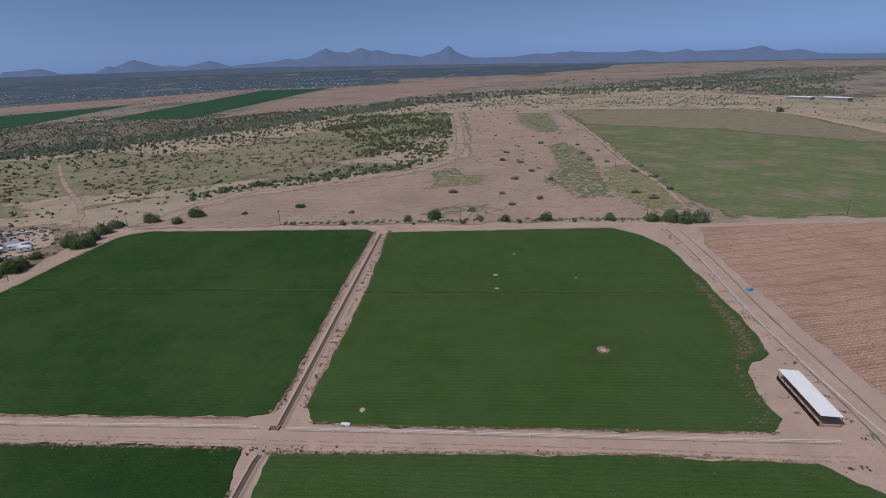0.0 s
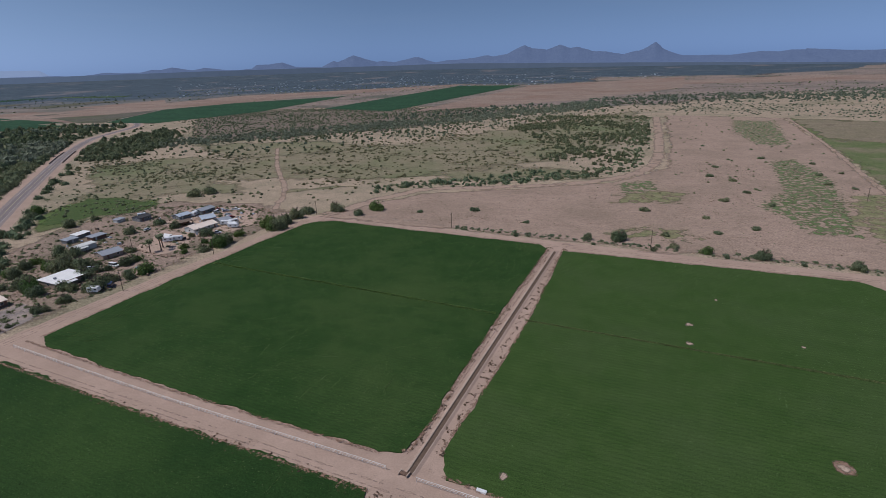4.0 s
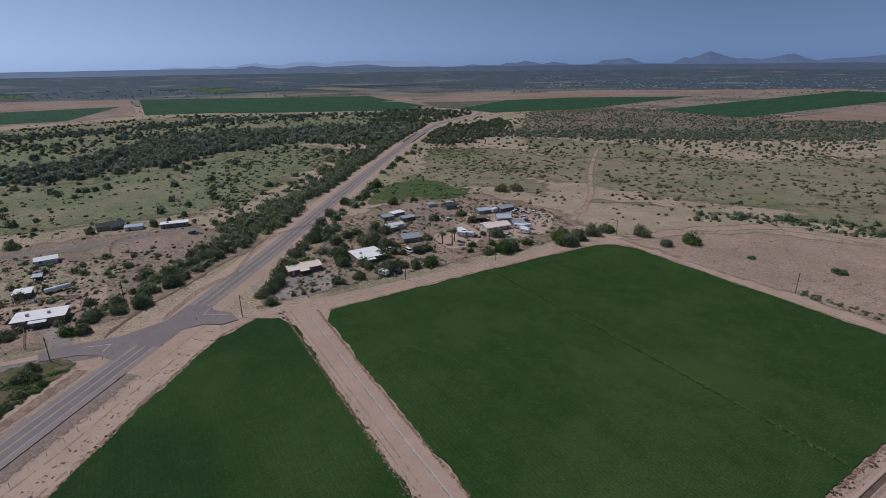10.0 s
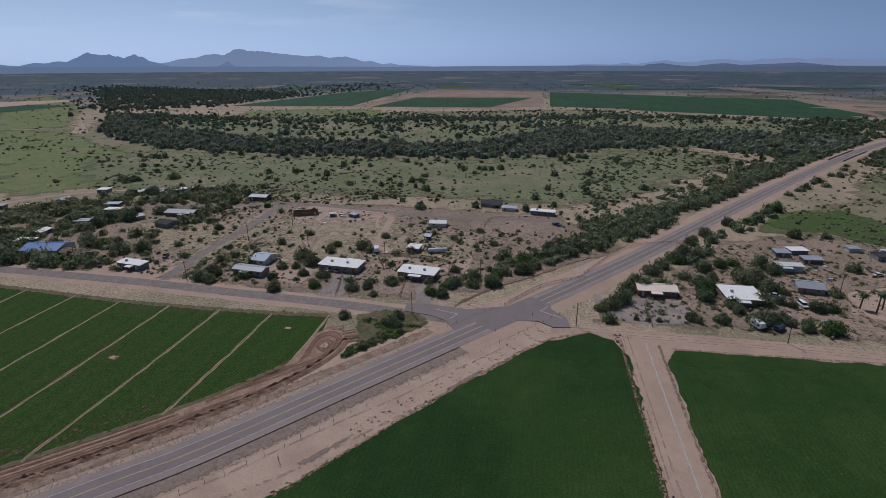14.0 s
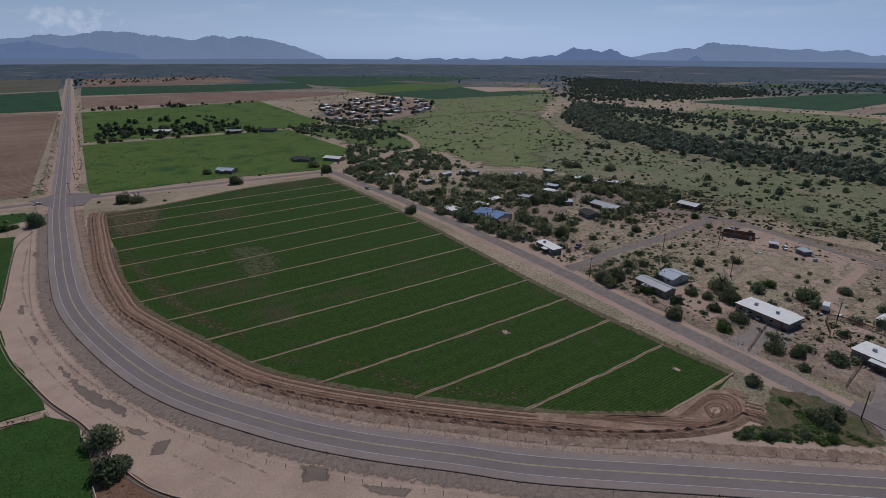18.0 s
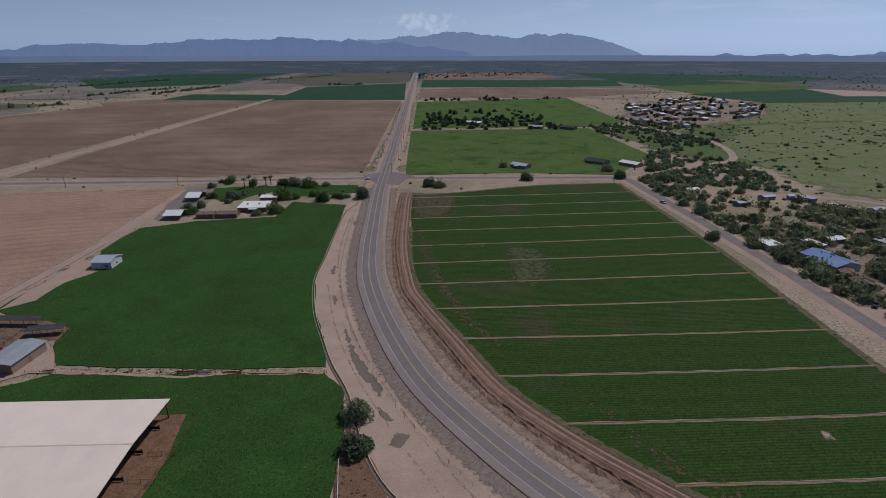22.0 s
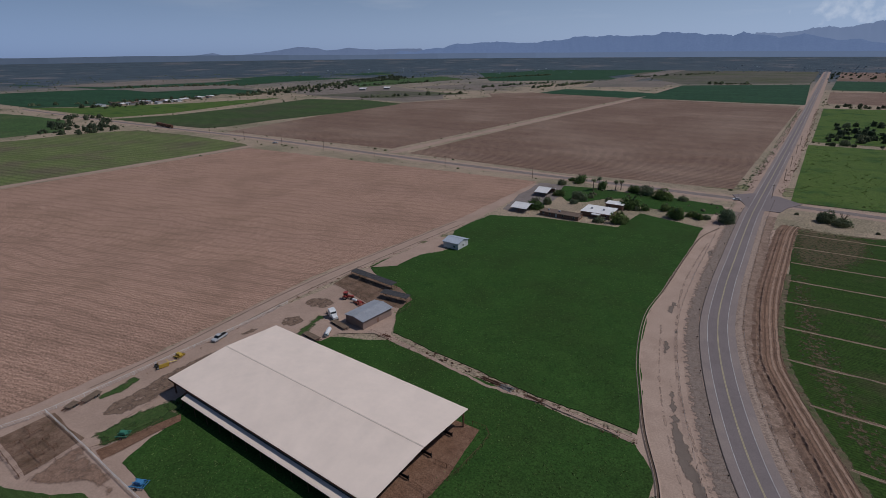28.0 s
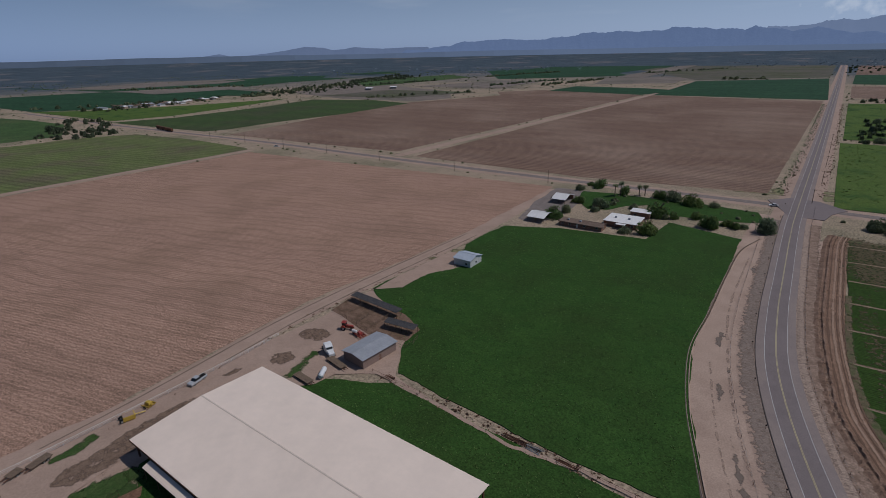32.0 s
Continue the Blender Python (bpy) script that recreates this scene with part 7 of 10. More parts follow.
house("shed", -344.7, -13.8, 60, 5.4, 4, 2.1, "flat", m_grey_wall, m_grey_metal, "small grey tool shed by a ruin")
house("dark_house", -316.6, -117.4, 70, 10.6, 8, 2.7, "gable", m_grey_wall, m_dark_roof, "small grey house with dark roof")
house("grey_house", -339.4, -120.9, 86, 18.7, 9, 2.7, "gable", m_brown_wall, m_grey_metal, "low brown house with grey roof")
house("mobile_home", -327.3, -143.3, 144, 7.6, 5, 2.5, "flat", m_tan_wall, m_pale_metal, "tan trailer under trees")
house("mobile_home", -392.1, -180.2, 122, 10.2, 6, 2.7, "gable", m_white_wall, m_white_roof, "white roofed mobile home")
house("mobile_home", -400.6, -153.8, 119, 17.3, 5, 2.7, "flat", m_grey_wall, m_white_roof, "long white-roofed trailer among trees")
house("mobile_home", -393.1, -213.1, 97, 7.3, 6, 2.7, "flat", m_grey_wall, m_white_roof, "white trailer among trees")
house("mobile_home", -341.2, -168.1, 93, 8.9, 5, 2.7, "flat", m_grey_wall, m_white_roof, "old white trailer among dark trees")
house("ranch_house", 4.7, -278.0, 176, 16.7, 14, 3.1, "flat", m_brown_wall, m_white_roof, "low ranch house with a white flat roof")
house("adobe_shed", 26.1, -264.0, 174, 15.8, 6, 2.7, "flat", m_brown_wall, m_brown_roof, "long brown adobe outbuilding")
house("adobe_shed", 16.5, -263.9, 176, 10.2, 7, 2.7, "gable", m_brown_wall, m_brown_roof, "brown shingled outbuilding with skylights")
house("open_shed", 46.7, -266.5, 176, 9.4, 12, 3.1, "gable", m_dark, m_white_roof, "open hay shed with white metal roof")
house("open_shed", 47.6, -307.5, 176, 8.2, 14, 3.1, "gable", m_dark, m_white_roof, "open equipment shed with white roof")
house("tack_shed", 52.1, -192.7, 175, 8.4, 9, 3.3, "gable", m_white_wall, m_pale_metal, "white metal shed with double doors")
house("workshop", 43.6, -112.6, 80, 13.6, 8.8, 3.4, "gable", m_shop_wall, m_grey_metal, "tan workshop building with a grey metal roof")
house("farm_house", -189.0, -376.1, 130, 14.5, 9, 3.1, "gable", m_tan_wall, m_pale_metal, "small farmhouse with pale blue roof")
house("farm_house", -259.2, -385.3, 123, 18.6, 10, 2.9, "gable", m_tan_wall, m_dark_roof, "dark-roofed house under trees")
house("farm_house", -283.1, -371.3, 120, 16.8, 10, 2.9, "gable", m_tan_wall, m_white_roof, "white-roofed house at the village corner")
house("ranch_house_wing", -0.7, -295.5, 176, 10, 6.5, 3.5, "flat", m_brown_wall, m_white_roof, "white-roofed wing of a low ranch house")
house("farm_house", -200.1, -658.0, 147, 29.0, 10, 3.7, "gable", m_tan_wall, m_white_roof, "farmhouse among trees in a pasture")
house("farm_house", -272.4, -605.9, 149, 17.6, 9, 3.7, "gable", m_brown_wall, m_grey_metal, "small dark house in a pasture")
house("farm_house", -309.5, -593.1, 133, 19.5, 9, 3.7, "gable", m_grey_wall, m_dark_roof, "small grey house in a pasture")

# ---- shelters, fences, poles ----
def shade_shed(x, y, rot, L, W, H, label):
    root = thing("shade_shed", pose(x, y, 0.05, 0, 0, rot), label, "shed")
    bm = bmesh.new()
    slab(bm, [(-L / 2, -W / 2, H), (L / 2, -W / 2, H), (L / 2, W / 2, H + 0.35), (-L / 2, W / 2, H + 0.35)], 0.08)
    part("roof", bm, m_white_roof, root, "white sheet roof")
    for k in range(7):
        px = -L / 2 + 0.2 + (L - 0.4) * k / 6
        for py in (-W / 2 + 0.2, W / 2 - 0.2):
            bm = bmesh.new()
            beam(bm, (px, py, 0), (px, py, H), 0.07)
            part("post", bm, m_rust, root)
        bm = bmesh.new()
        beam(bm, (px, -W / 2 + 0.2, H - 0.12), (px, W / 2 - 0.2, H + 0.2), 0.06)
        part("rafter", bm, m_rust, root)
    bm = bmesh.new()
    box(bm, -L / 2, L / 2, W / 2 - 0.12, W / 2 - 0.04, 0.1, H * 0.4)
    part("back_panel", bm, m_dark, root, "dark back panel")
    for k in range(3):
        bm = bmesh.new()
        z = 0.5 + k * 0.4
        beam(bm, (-L / 2, -W / 2 + 0.2, z), (-L / 2, W / 2 - 0.2, z), 0.04)
        beam(bm, (L / 2, -W / 2 + 0.2, z), (L / 2, W / 2 - 0.2, z), 0.04)
        part("end_rail", bm, m_rust, root)
    return root


shade_shed(92.0, 115.1, 85, 20.2, 5.4, 3.0, "long narrow cattle shade with a white sheet roof")
for x0, y0, x1, y1, w in ((73, -140.5, 49.5, -136.8, 3.2), (50, -129.5, 38, -129.8, 3.2)):
    L = math.dist((x0, y0), (x1, y1))
    root = thing("corral_shade", pose((x0 + x1) / 2, (y0 + y1) / 2, 0.1, 0, 0, math.degrees(math.atan2(y1 - y0, x1 - x0))), "low corral shade with dark rusty sheet roof", "shed", "corral shades")
    bm = bmesh.new()
    slab(bm, [(-L / 2, -w / 2, 2.5), (L / 2, -w / 2, 2.5), (L / 2, w / 2, 2.8), (-L / 2, w / 2, 2.8)], 0.07)
    part("roof", bm, m_dark_roof, root, "dark sheet roof")
    for k in range(6):
        for s in (-1, 1):
            bm = bmesh.new()
            px = -L / 2 + 0.3 + (L - 0.6) * k / 5
            beam(bm, (px, s * (w / 2 - 0.2), 0), (px, s * (w / 2 - 0.2), 2.55), 0.07)
            part("post", bm, m_rust, root)


def fence(name, pts, gap, tall, rails, mat, label, post_r=0.05, rail_r=0.035, post_mat=None, group=""):
    """Posts every gap metres along the line and that many rails between, each piece a part."""
    line = smooth_line(pts, 1.0) if len(pts) > 2 else [Vector(pts[0]).lerp(Vector(pts[1]), k / 200) for k in range(201)]
    along, out = 0.0, [line[0]]
    for a, b in zip(line, line[1:]):
        along += (b - a).length
        if along >= gap:
            out.append(b)
            along = 0.0
    root = thing(name, pose(out[0].x, out[0].y, 0), label, "fence", group)
    bm = bmesh.new()
    beam(bm, (0, 0, 0), (0, 0, tall), post_r)
    post = part("post", bm, post_mat or mat, root)
    for k, p in enumerate(out[1:]):
        o = new("post", post.data)
        o.parent = root
        o.location = (p.x - out[0].x, p.y - out[0].y, 0)
        o.rotation_euler = (0.03 * math.sin(k * 2.3), 0.03 * math.cos(k * 1.7), 0)
    step = 5 if rail_r < 0.02 else 1
    for z in rails:
        for k in range(0, len(out) - 1, step):
            a, b = out[k], out[min(k + step, len(out) - 1)]
            bm = bmesh.new()
            if step == 1:
                beam(bm, (a.x - out[0].x, a.y - out[0].y, z), (b.x - out[0].x, b.y - out[0].y, z), rail_r if z == rails[-1] else rail_r * 0.45, 5)
            else:
                for j in range(k, min(k + step, len(out) - 1)):
                    beam(bm, (out[j].x - out[0].x, out[j].y - out[0].y, z), (out[j + 1].x - out[0].x, out[j + 1].y - out[0].y, z), rail_r, 3)
            part("rail" if step == 1 else "wire", bm, mat, root)
    return root


W3 = (0.55, 0.95, 1.35)
fence("rail_fence", [(-199, 122), (-123, 115.3), (-64.5, 111.5), (-48, 110.3)], 6, 1.45, W3, m_white_paint, "white pipe rail fence beside a dirt road", 0.05, 0.06, group="white rail fences")
fence("rail_fence", [(-43, 109.4), (8.6, 105.2), (58, 101.2), (95, 98.5)], 6, 1.45, W3, m_white_paint, "white pipe rail fence beside a dirt road", 0.05, 0.06, group="white rail fences")
fence("rail_fence", [(100.8, 97), (100.6, 112), (101, 127), (102.5, 153), (105.5, 181), (110, 215)], 6, 1.45, W3, m_white_paint, "white pipe rail fence along the farm lane", 0.05, 0.06, group="white rail fences")
fence("rail_fence", [(96, 20), (90.5, -16), (86.5, -29), (82, -60), (79, -85), (77.5, -110)], 6, 1.45, W3, m_white_paint, "white pipe rail fence along the farm lane", 0.05, 0.06, group="white rail fences")
fence("rail_fence", [(86.5, -29), (62.6, -26.7), (40.7, -24.2), (10, -21.5), (-30, -19), (-52, -18)], 6, 1.45, W3, m_white_paint, "white pipe rail fence between pasture and crop", 0.05, 0.06, group="white rail fences")
fence("rail_fence", [(-57, -56), (-57.5, -40), (-58, -22)], 5, 1.3, (0.6, 1.2), m_white_paint, "white pipe rail fence under roadside trees", 0.08, 0.06, group="white rail fences")
fence("pipe_fence", [(84.5, -16.5), (66.5, -14.3)], 3.5, 1.5, W3, m_rust, "rusty pipe fence of a cattle pen", group="pen fences")
fence("pipe_fence", [(66.5, -14.3), (65, -26.3)], 3.5, 1.5, W3, m_rust, "rusty pipe fence of a cattle pen", group="pen fences")
for a, b in (((79.5, -16), (79.5, -27.5)), ((74.5, -15.4), (75, -27)), ((70, -14.8), (70, -26.6)), ((79.5, -20), (66, -19)), ((75, -23), (66, -22.5)), ((84, -23), (79.5, -22.5))):
    fence("pipe_fence", [a, b], 3.0, 1.5, W3, m_rust, "rusty pipe partition inside a cattle pen", group="pen fences")
fence("pipe_fence", [(61.5, -27), (57, -36), (56, -43)], 3.5, 1.3, (0.5, 1.2), m_rust, "rusty pipe fence beside red earth", group="pen fences")
for pts in ([(-14, -80), (-19.5, -78.5), (-18.5, -64)], [(-18.5, -64), (-12, -64)], [(-18.5, -64), (-13, -46), (-10, -45)], [(-17, -55), (-11, -56)]):
    fence("pipe_fence", pts, 3.0, 1.4, W3, m_rust, "rusty pipe pen at the barn's open end", group="pen fences")
for pts in ([(74, -129.5), (50, -122.3)], [(74, -129.5), (75, -144)], [(50, -122.3), (36.5, -120.8), (36.3, -130)], [(60, -126), (60, -140)], [(67, -128), (67, -142)], [(54, -124), (53, -139)]):
    fence("pipe_fence", pts, 3.0, 1.5, W3, m_wood, "weathered corral rail fence", group="corral fences")
fence("pipe_fence", [(37.5, -105.6), (28.5, -104.4), (-2, -101.1), (-24, -97.6), (-51.5, -93.5)], 4, 1.2, (0.6, 1.1), m_rust, "rusty pipe fence across the pasture", 0.05, 0.03, group="pen fences")
fence("yard_wall_fence", [(-262, 21), (-277, 17), (-275, 40), (-266, 54), (-258, 52)], 3, 1.7, (0.3, 0.6, 0.9, 1.2, 1.5), m_brown_wall, "solid brown plank fence round a yard", 0.09, 0.16)
WIRES = (0.4, 0.75, 1.1)
HN = normals_of(HWY)
near = [i for i, p in enumerate(HWY) if -60 - 300 < p.y < 110 and p.x > -240]
for off in (-7.9, 12.2):
    pts = [HWY[i] + HN[i] * off for i in near if not (-225 < HWY[i].x < -195 and 40 < HWY[i].y < 100)][::3]
    fence("wire_fence", pts, 4.2, 1.3, WIRES, m_steel, "barbed wire fence on steel posts along the highway", 0.05, 0.012, m_rust, group="highway fences")
for pts in ([(-229, 8), (-262, 4), (-285, 8)], [(-231, 34), (-258, 32), (-262, 21)], [(-238, -56), (-268, -58), (-300, -50)], [(-246, -112), (-276, -108), (-300, -116)], [(-300, 66), (-345, 70), (-350, 104)], [(-226, 76), (-246, 92), (-258, 112)], [(-213, 128), (-236, 132), (-246, 150), (-250, 176)],
            [(-211, 168), (-232, 176), (-240, 196), (-236, 208)], [(-206, 214), (-226, 208), (-262, 214), (-282, 204)], [(-216, 236), (-246, 250), (-280, 246)], [(-262, 112), (-300, 140), (-312, 176)], [(-310, -92), (-345, -96), (-358, -150)], [(-285, 262), (-292, 292), (-250, 300), (-216, 290)]):
    fence("yard_fence", pts, 3.2, 1.4, (0.35, 0.8, 1.25), m_brown_wall, "weathered board fence between village yards", 0.07, 0.08, group="yard fences")
fence("wire_fence", [(-183.7, 299.6), (-131.5, 297), (-96.4, 293), (-30.3, 288.5), (33.2, 283.5), (124.8, 275.2), (240, 270)], 5, 1.3, WIRES, m_steel, "barbed wire fence along the north track", 0.05, 0.012, m_wood, group="range fences")
fence("wire_fence", [(-228, 20), (-234, -20), (-240, -50)], 3, 1.2, WIRES, m_steel, "wire yard fence by the village road", 0.05, 0.012, m_wood, group="yard fences")
fence("wire_fence", [(-227, -72), (-262, -78), (-300, -72), (-340, -70)], 3.5, 1.2, WIRES, m_steel, "wire fence along a village lane", 0.05, 0.012, m_wood, group="yard fences")
fence("wire_fence", [(-212, 190), (-207, 232), (-205, 260)], 3.5, 1.2, WIRES, m_steel, "wire yard fence by the dirt road", 0.05, 0.012, m_wood, group="yard fences")


def utility_pole(tall=9.0):
    root = thing("utility_pole", pose(0, 0, -60), "dark wooden utility pole with a crossarm", "utility pole", "utility poles")
    bm = bmesh.new()
    beam(bm, (0, 0, 0), (0, 0, tall), 0.16, 8)
    for v in bm.verts:
        if v.co.z > 1:
            v.co.x *= 0.7
            v.co.y *= 0.7
    part("shaft", bm, m_pole, root)
    bm = bmesh.new()
    box(bm, -1.1, 1.1, 0.1, 0.22, tall - 0.75, tall - 0.6)
    part("crossarm", bm, m_pole, root)
    for x in (-1.0, -0.4, 0.4, 1.0):
        bm = bmesh.new()
        beam(bm, (x, 0.16, tall - 0.6), (x, 0.16, tall - 0.42), 0.06)
        part("insulator", bm, m_steel, root, "small grey insulator")
    return root


pole0 = utility_pole()
POLE_LINES = [[(-98, 291), (7, 285.5), (110, 279), (215, 272)], [(-211.8, 101.2), (-205.4, 170), (-200.4, 218), (-196, 262), (-190, 296)], [(358, -375.5), (291, -365), (226, -359), (149, -352.5), (71, -346), (415, -376), (480, -382)],
              [(-294, -58), (-288.5, -23.5), (-272, 20), (-254, 66)], [(-82, -364), (-90, -420), (-96, -480), (-102, -540), (-108, -600)], [(-324, -45), (-284.9, -112.6), (-239.7, -61), (-216, 41.3), (-245.7, 209.6), (-220, 230.4), (132, 408)]]
for row in POLE_LINES:
    for k, (x, y) in enumerate(row):
        q = row[min(k + 1, len(row) - 1)]
        p = row[max(k - 1, 0)]
        copy_thing(pole0, pose(x, y, 0.02, 0.6 * math.sin(k * 3), 0.7 * math.cos(k * 5), math.degrees(math.atan2(q[1] - p[1], q[0] - p[0])) + 90))
for o in (*pole0.children_recursive, pole0):
    bpy.data.objects.remove(o)
for row in POLE_LINES[:5]:
    root = thing("power_line", pose(row[0][0], row[0][1], 0), "sagging overhead wires strung between utility poles", "power line", "power lines")
    row = sorted(row)
    for off in (-0.9, 0.9):
        bm = bmesh.new()
        for (x0, y0), (x1, y1) in zip(row, row[1:]):
            d = Vector((x1 - x0, y1 - y0)).normalized()
            nx, ny = -d.y * off, d.x * off
            prev = None
            for j in range(9):
                u = j / 8
                p = Vector((x0 + (x1 - x0) * u + nx - root.location.x, y0 + (y1 - y0) * u + ny - root.location.y, 8.5 - 4 * u * (1 - u) * 0.9))
                if prev is not None:
                    beam(bm, prev, p, 0.012, 3)
                prev = p
        part("wire", bm, m_dark, root)


def marker(x, y, rot):
    root = thing("road_marker", pose(x, y, 0.1, 0, 0, rot), "thin roadside marker post with a small plate", "road marker", "highway markers")
    bm = bmesh.new()
    beam(bm, (0, 0, 0), (0, 0, 1.2), 0.04)
    part("stake", bm, m_rust, root)
    bm = bmesh.new()
    box(bm, -0.16, 0.16, -0.02, 0.02, 0.95, 1.35)
    part("plate", bm, m_dark, root, "small dark plate")


for i in near[::5]:
    p = HWY[i] + HN[i] * 6.3
    marker(p.x, p.y, math.degrees(math.atan2(HN[i].y, HN[i].x)))

# ---- vegetation ----
def inside(poly, x, y):
    hit = np.zeros(len(x), bool)
    for (x0, y0), (x1, y1) in zip(poly, poly[1:] + poly[:1]):
        if y0 != y1:
            hit ^= ((y0 > y) != (y1 > y)) & (x < (x1 - x0) * (y - y0) / (y1 - y0) + x0)
    return hit


def open_ground(x, y, margin=1.0):
    ok = np.ones(len(x), bool)
    for poly in CLEAR_POLYS:
        ok &= ~inside([tuple(p) for p in poly], x, y)
    for line, half in CLEAR_LINES:
        p = np.array([tuple(q) for q in line])
        a, b = p[:-1], p[1:]
        lo, hi = p.min(0) - half - 5, p.max(0) + half + 5
        near_ = np.where(ok & (x > lo[0]) & (x < hi[0]) & (y > lo[1]) & (y < hi[1]))[0]
        for s in range(0, len(near_), 400):
            k = near_[s:s + 400]
            q = np.stack([x[k], y[k]], 1)[:, None]
            d = b - a
            u = np.clip(((q - a) * d).sum(-1) / ((d * d).sum(-1) + 1e-9), 0, 1)
            dist = np.sqrt(((a + u[..., None] * d - q) ** 2).sum(-1)).min(1)
            ok[k[dist < half + margin]] = False
    return ok


def strewn(poly, count, seed, margin=1.0, patchy=0.0):
    """Points inside the outline, whose edge frays the more the larger it is."""
    rng = np.random.default_rng(seed)
    p = np.array(poly, float)
    lo, hi = p.min(0), p.max(0)
    blur = min(hi - lo) * 0.022 if min(hi - lo) > 140 else 0.0
    got = np.zeros((0, 2))
    for _ in range(12):
        q = lo + rng.random((count * 2, 2)) * (hi - lo)
        q = q[inside(poly, q[:, 0], q[:, 1])]
        if patchy:
            f = np.sin(q[:, 0] * 0.043 + 1.7 * np.sin(q[:, 1] * 0.021 + seed)) + np.sin(q[:, 1] * 0.051 + 1.3 * np.sin(q[:, 0] * 0.027))
            q = q[rng.random(len(q)) < np.clip(0.5 + patchy * f * 0.5, 0.02, 1)]
        if blur:
            q = q + rng.normal(size=q.shape) * blur
        got = np.concatenate([got, q])
        if len(got) >= count:
            break
    got = got[:count]
    return got[open_ground(got[:, 0], got[:, 1], margin)]


def leafy(rng, leaves, leaf, lobes=5, flat=0.75, low=0.0):
    """Leaf faces of a crown about 1 across its half width: (3 * leaves, 3) corners, three to a leaf."""
    c = rng.normal(size=(lobes, 3)) * (0.38, 0.38, 0.2)
    c = np.clip(c, -0.5, 0.5)
    c[:, 2] = np.abs(c[:, 2])
    rad = rng.uniform(0.38, 0.62, lobes)
    k = rng.integers(0, lobes, leaves)
    d = rng.normal(size=(leaves, 3))
    d /= np.linalg.norm(d, axis=1)[:, None]
    p = c[k] + d * (rad[k] * rng.uniform(0.55, 1.0, leaves) ** 0.5)[:, None] * (1, 1, flat)
    p[:, 2] = np.abs(p[:, 2] - low) + low
    u = np.cross(d, rng.normal(size=(leaves, 3)))
    u /= np.linalg.norm(u, axis=1)[:, None]
    w = np.cross(d, u) + 0.7 * rng.normal(size=(leaves, 3))
    w /= np.linalg.norm(w, axis=1)[:, None]
    s = leaf * rng.uniform(0.6, 1.4, leaves)[:, None]
    return np.stack([p + u * s, p - u * s * 0.6 + w * s, p - u * s * 0.6 - w * s], 1).reshape(-1, 3)


def lump(rng, sides=6):
    """A low, uneven far-off shrub of a few faces."""
    a = np.arange(sides) * 2 * np.pi / sides
    lower = np.stack([np.cos(a) * rng.uniform(0.75, 1.15, sides), np.sin(a) * rng.uniform(0.75, 1.15, sides), np.full(sides, 0.0)], 1)
    upper = np.stack([np.cos(a + 0.4) * rng.uniform(0.4, 0.9, sides), np.sin(a + 0.4) * rng.uniform(0.4, 0.9, sides), rng.uniform(0.6, 1.15, sides)], 1)
    tip = np.array([rng.uniform(-0.2, 0.2), rng.uniform(-0.2, 0.2), rng.uniform(0.8, 1.2)])
    tri = []
    for i in range(sides):
        j = (i + 1) % sides
        tri += [lower[i], lower[j], upper[i], lower[j], upper[j], upper[i], upper[i], upper[j], tip]
    return np.array(tri)


RNG = np.random.default_rng(7)
FAR_LUMPS = [lump(RNG, 5) for _ in range(8)]
MID_SHRUBS = [np.concatenate([lump(RNG, 4) * 0.72, leafy(RNG, 20, 0.34, 4, 0.8)]) for _ in range(8)]
NEAR_SHRUBS = [leafy(RNG, 80, 0.22, 5, 0.72) for _ in range(8)]
FAR_TREES = [np.concatenate([lump(RNG, 5) * (0.66, 0.66, 0.7), leafy(RNG, 72, 0.19, 8, 1.05)]) for _ in range(8)]
NEAR_TREES = [np.concatenate([lump(RNG, 5) * (0.6, 0.6, 0.6), leafy(RNG, 190, 0.115, 9, 1.05)]) for _ in range(8)]
THIN_TREES = [np.concatenate([lump(RNG, 5) * (0.75, 0.75, 0.75), leafy(RNG, 30, 0.27, 7, 1.0)]) for _ in range(8)]
TUFTS = [leafy(RNG, 9, 0.55, 2, 0.6) for _ in range(6)]


def stuff(name, pts, sizes, protos, mat, label, tall=0.8, seed=1):
    """All the plants of one kind in one mesh: triangles from the prototypes, turned and scaled."""
    if not len(pts):
        return None
    rng = np.random.default_rng(seed)
    turn = rng.uniform(0, 2 * np.pi, len(pts))
    which = rng.integers(0, len(protos), len(pts))
    hgt = tall * rng.uniform(0.75, 1.25, len(pts))
    parts_ = []
    for k in range(len(protos)):
        i = np.where(which == k)[0]
        if not len(i):
            continue
        v = protos[k][None]
        c, s = np.cos(turn[i])[:, None], np.sin(turn[i])[:, None]
        r = (sizes[i] / 2)[:, None]
        parts_.append(np.stack([(v[..., 0] * c - v[..., 1] * s) * r + pts[i, 0][:, None], (v[..., 0] * s + v[..., 1] * c) * r + pts[i, 1][:, None], v[..., 2] * r * hgt[i][:, None] + 0.03], -1).reshape(-1, 3))
    v = np.concatenate(parts_).astype(np.float32)
    n = len(v) // 3
    me = bpy.data.meshes.new(name)
    me.vertices.add(3 * n)
    me.vertices.foreach_set("co", v.ravel())
    me.loops.add(3 * n)
    me.loops.foreach_set("vertex_index", np.arange(3 * n, dtype=np.int32))
    me.polygons.add(n)
    me.polygons.foreach_set("loop_start", np.arange(0, 3 * n, 3, dtype=np.int32))
    me.materials.append(mat)
    me.update(calc_edges=True)
    return tagged(new(name, me), label, "vegetation", kind="stuff")


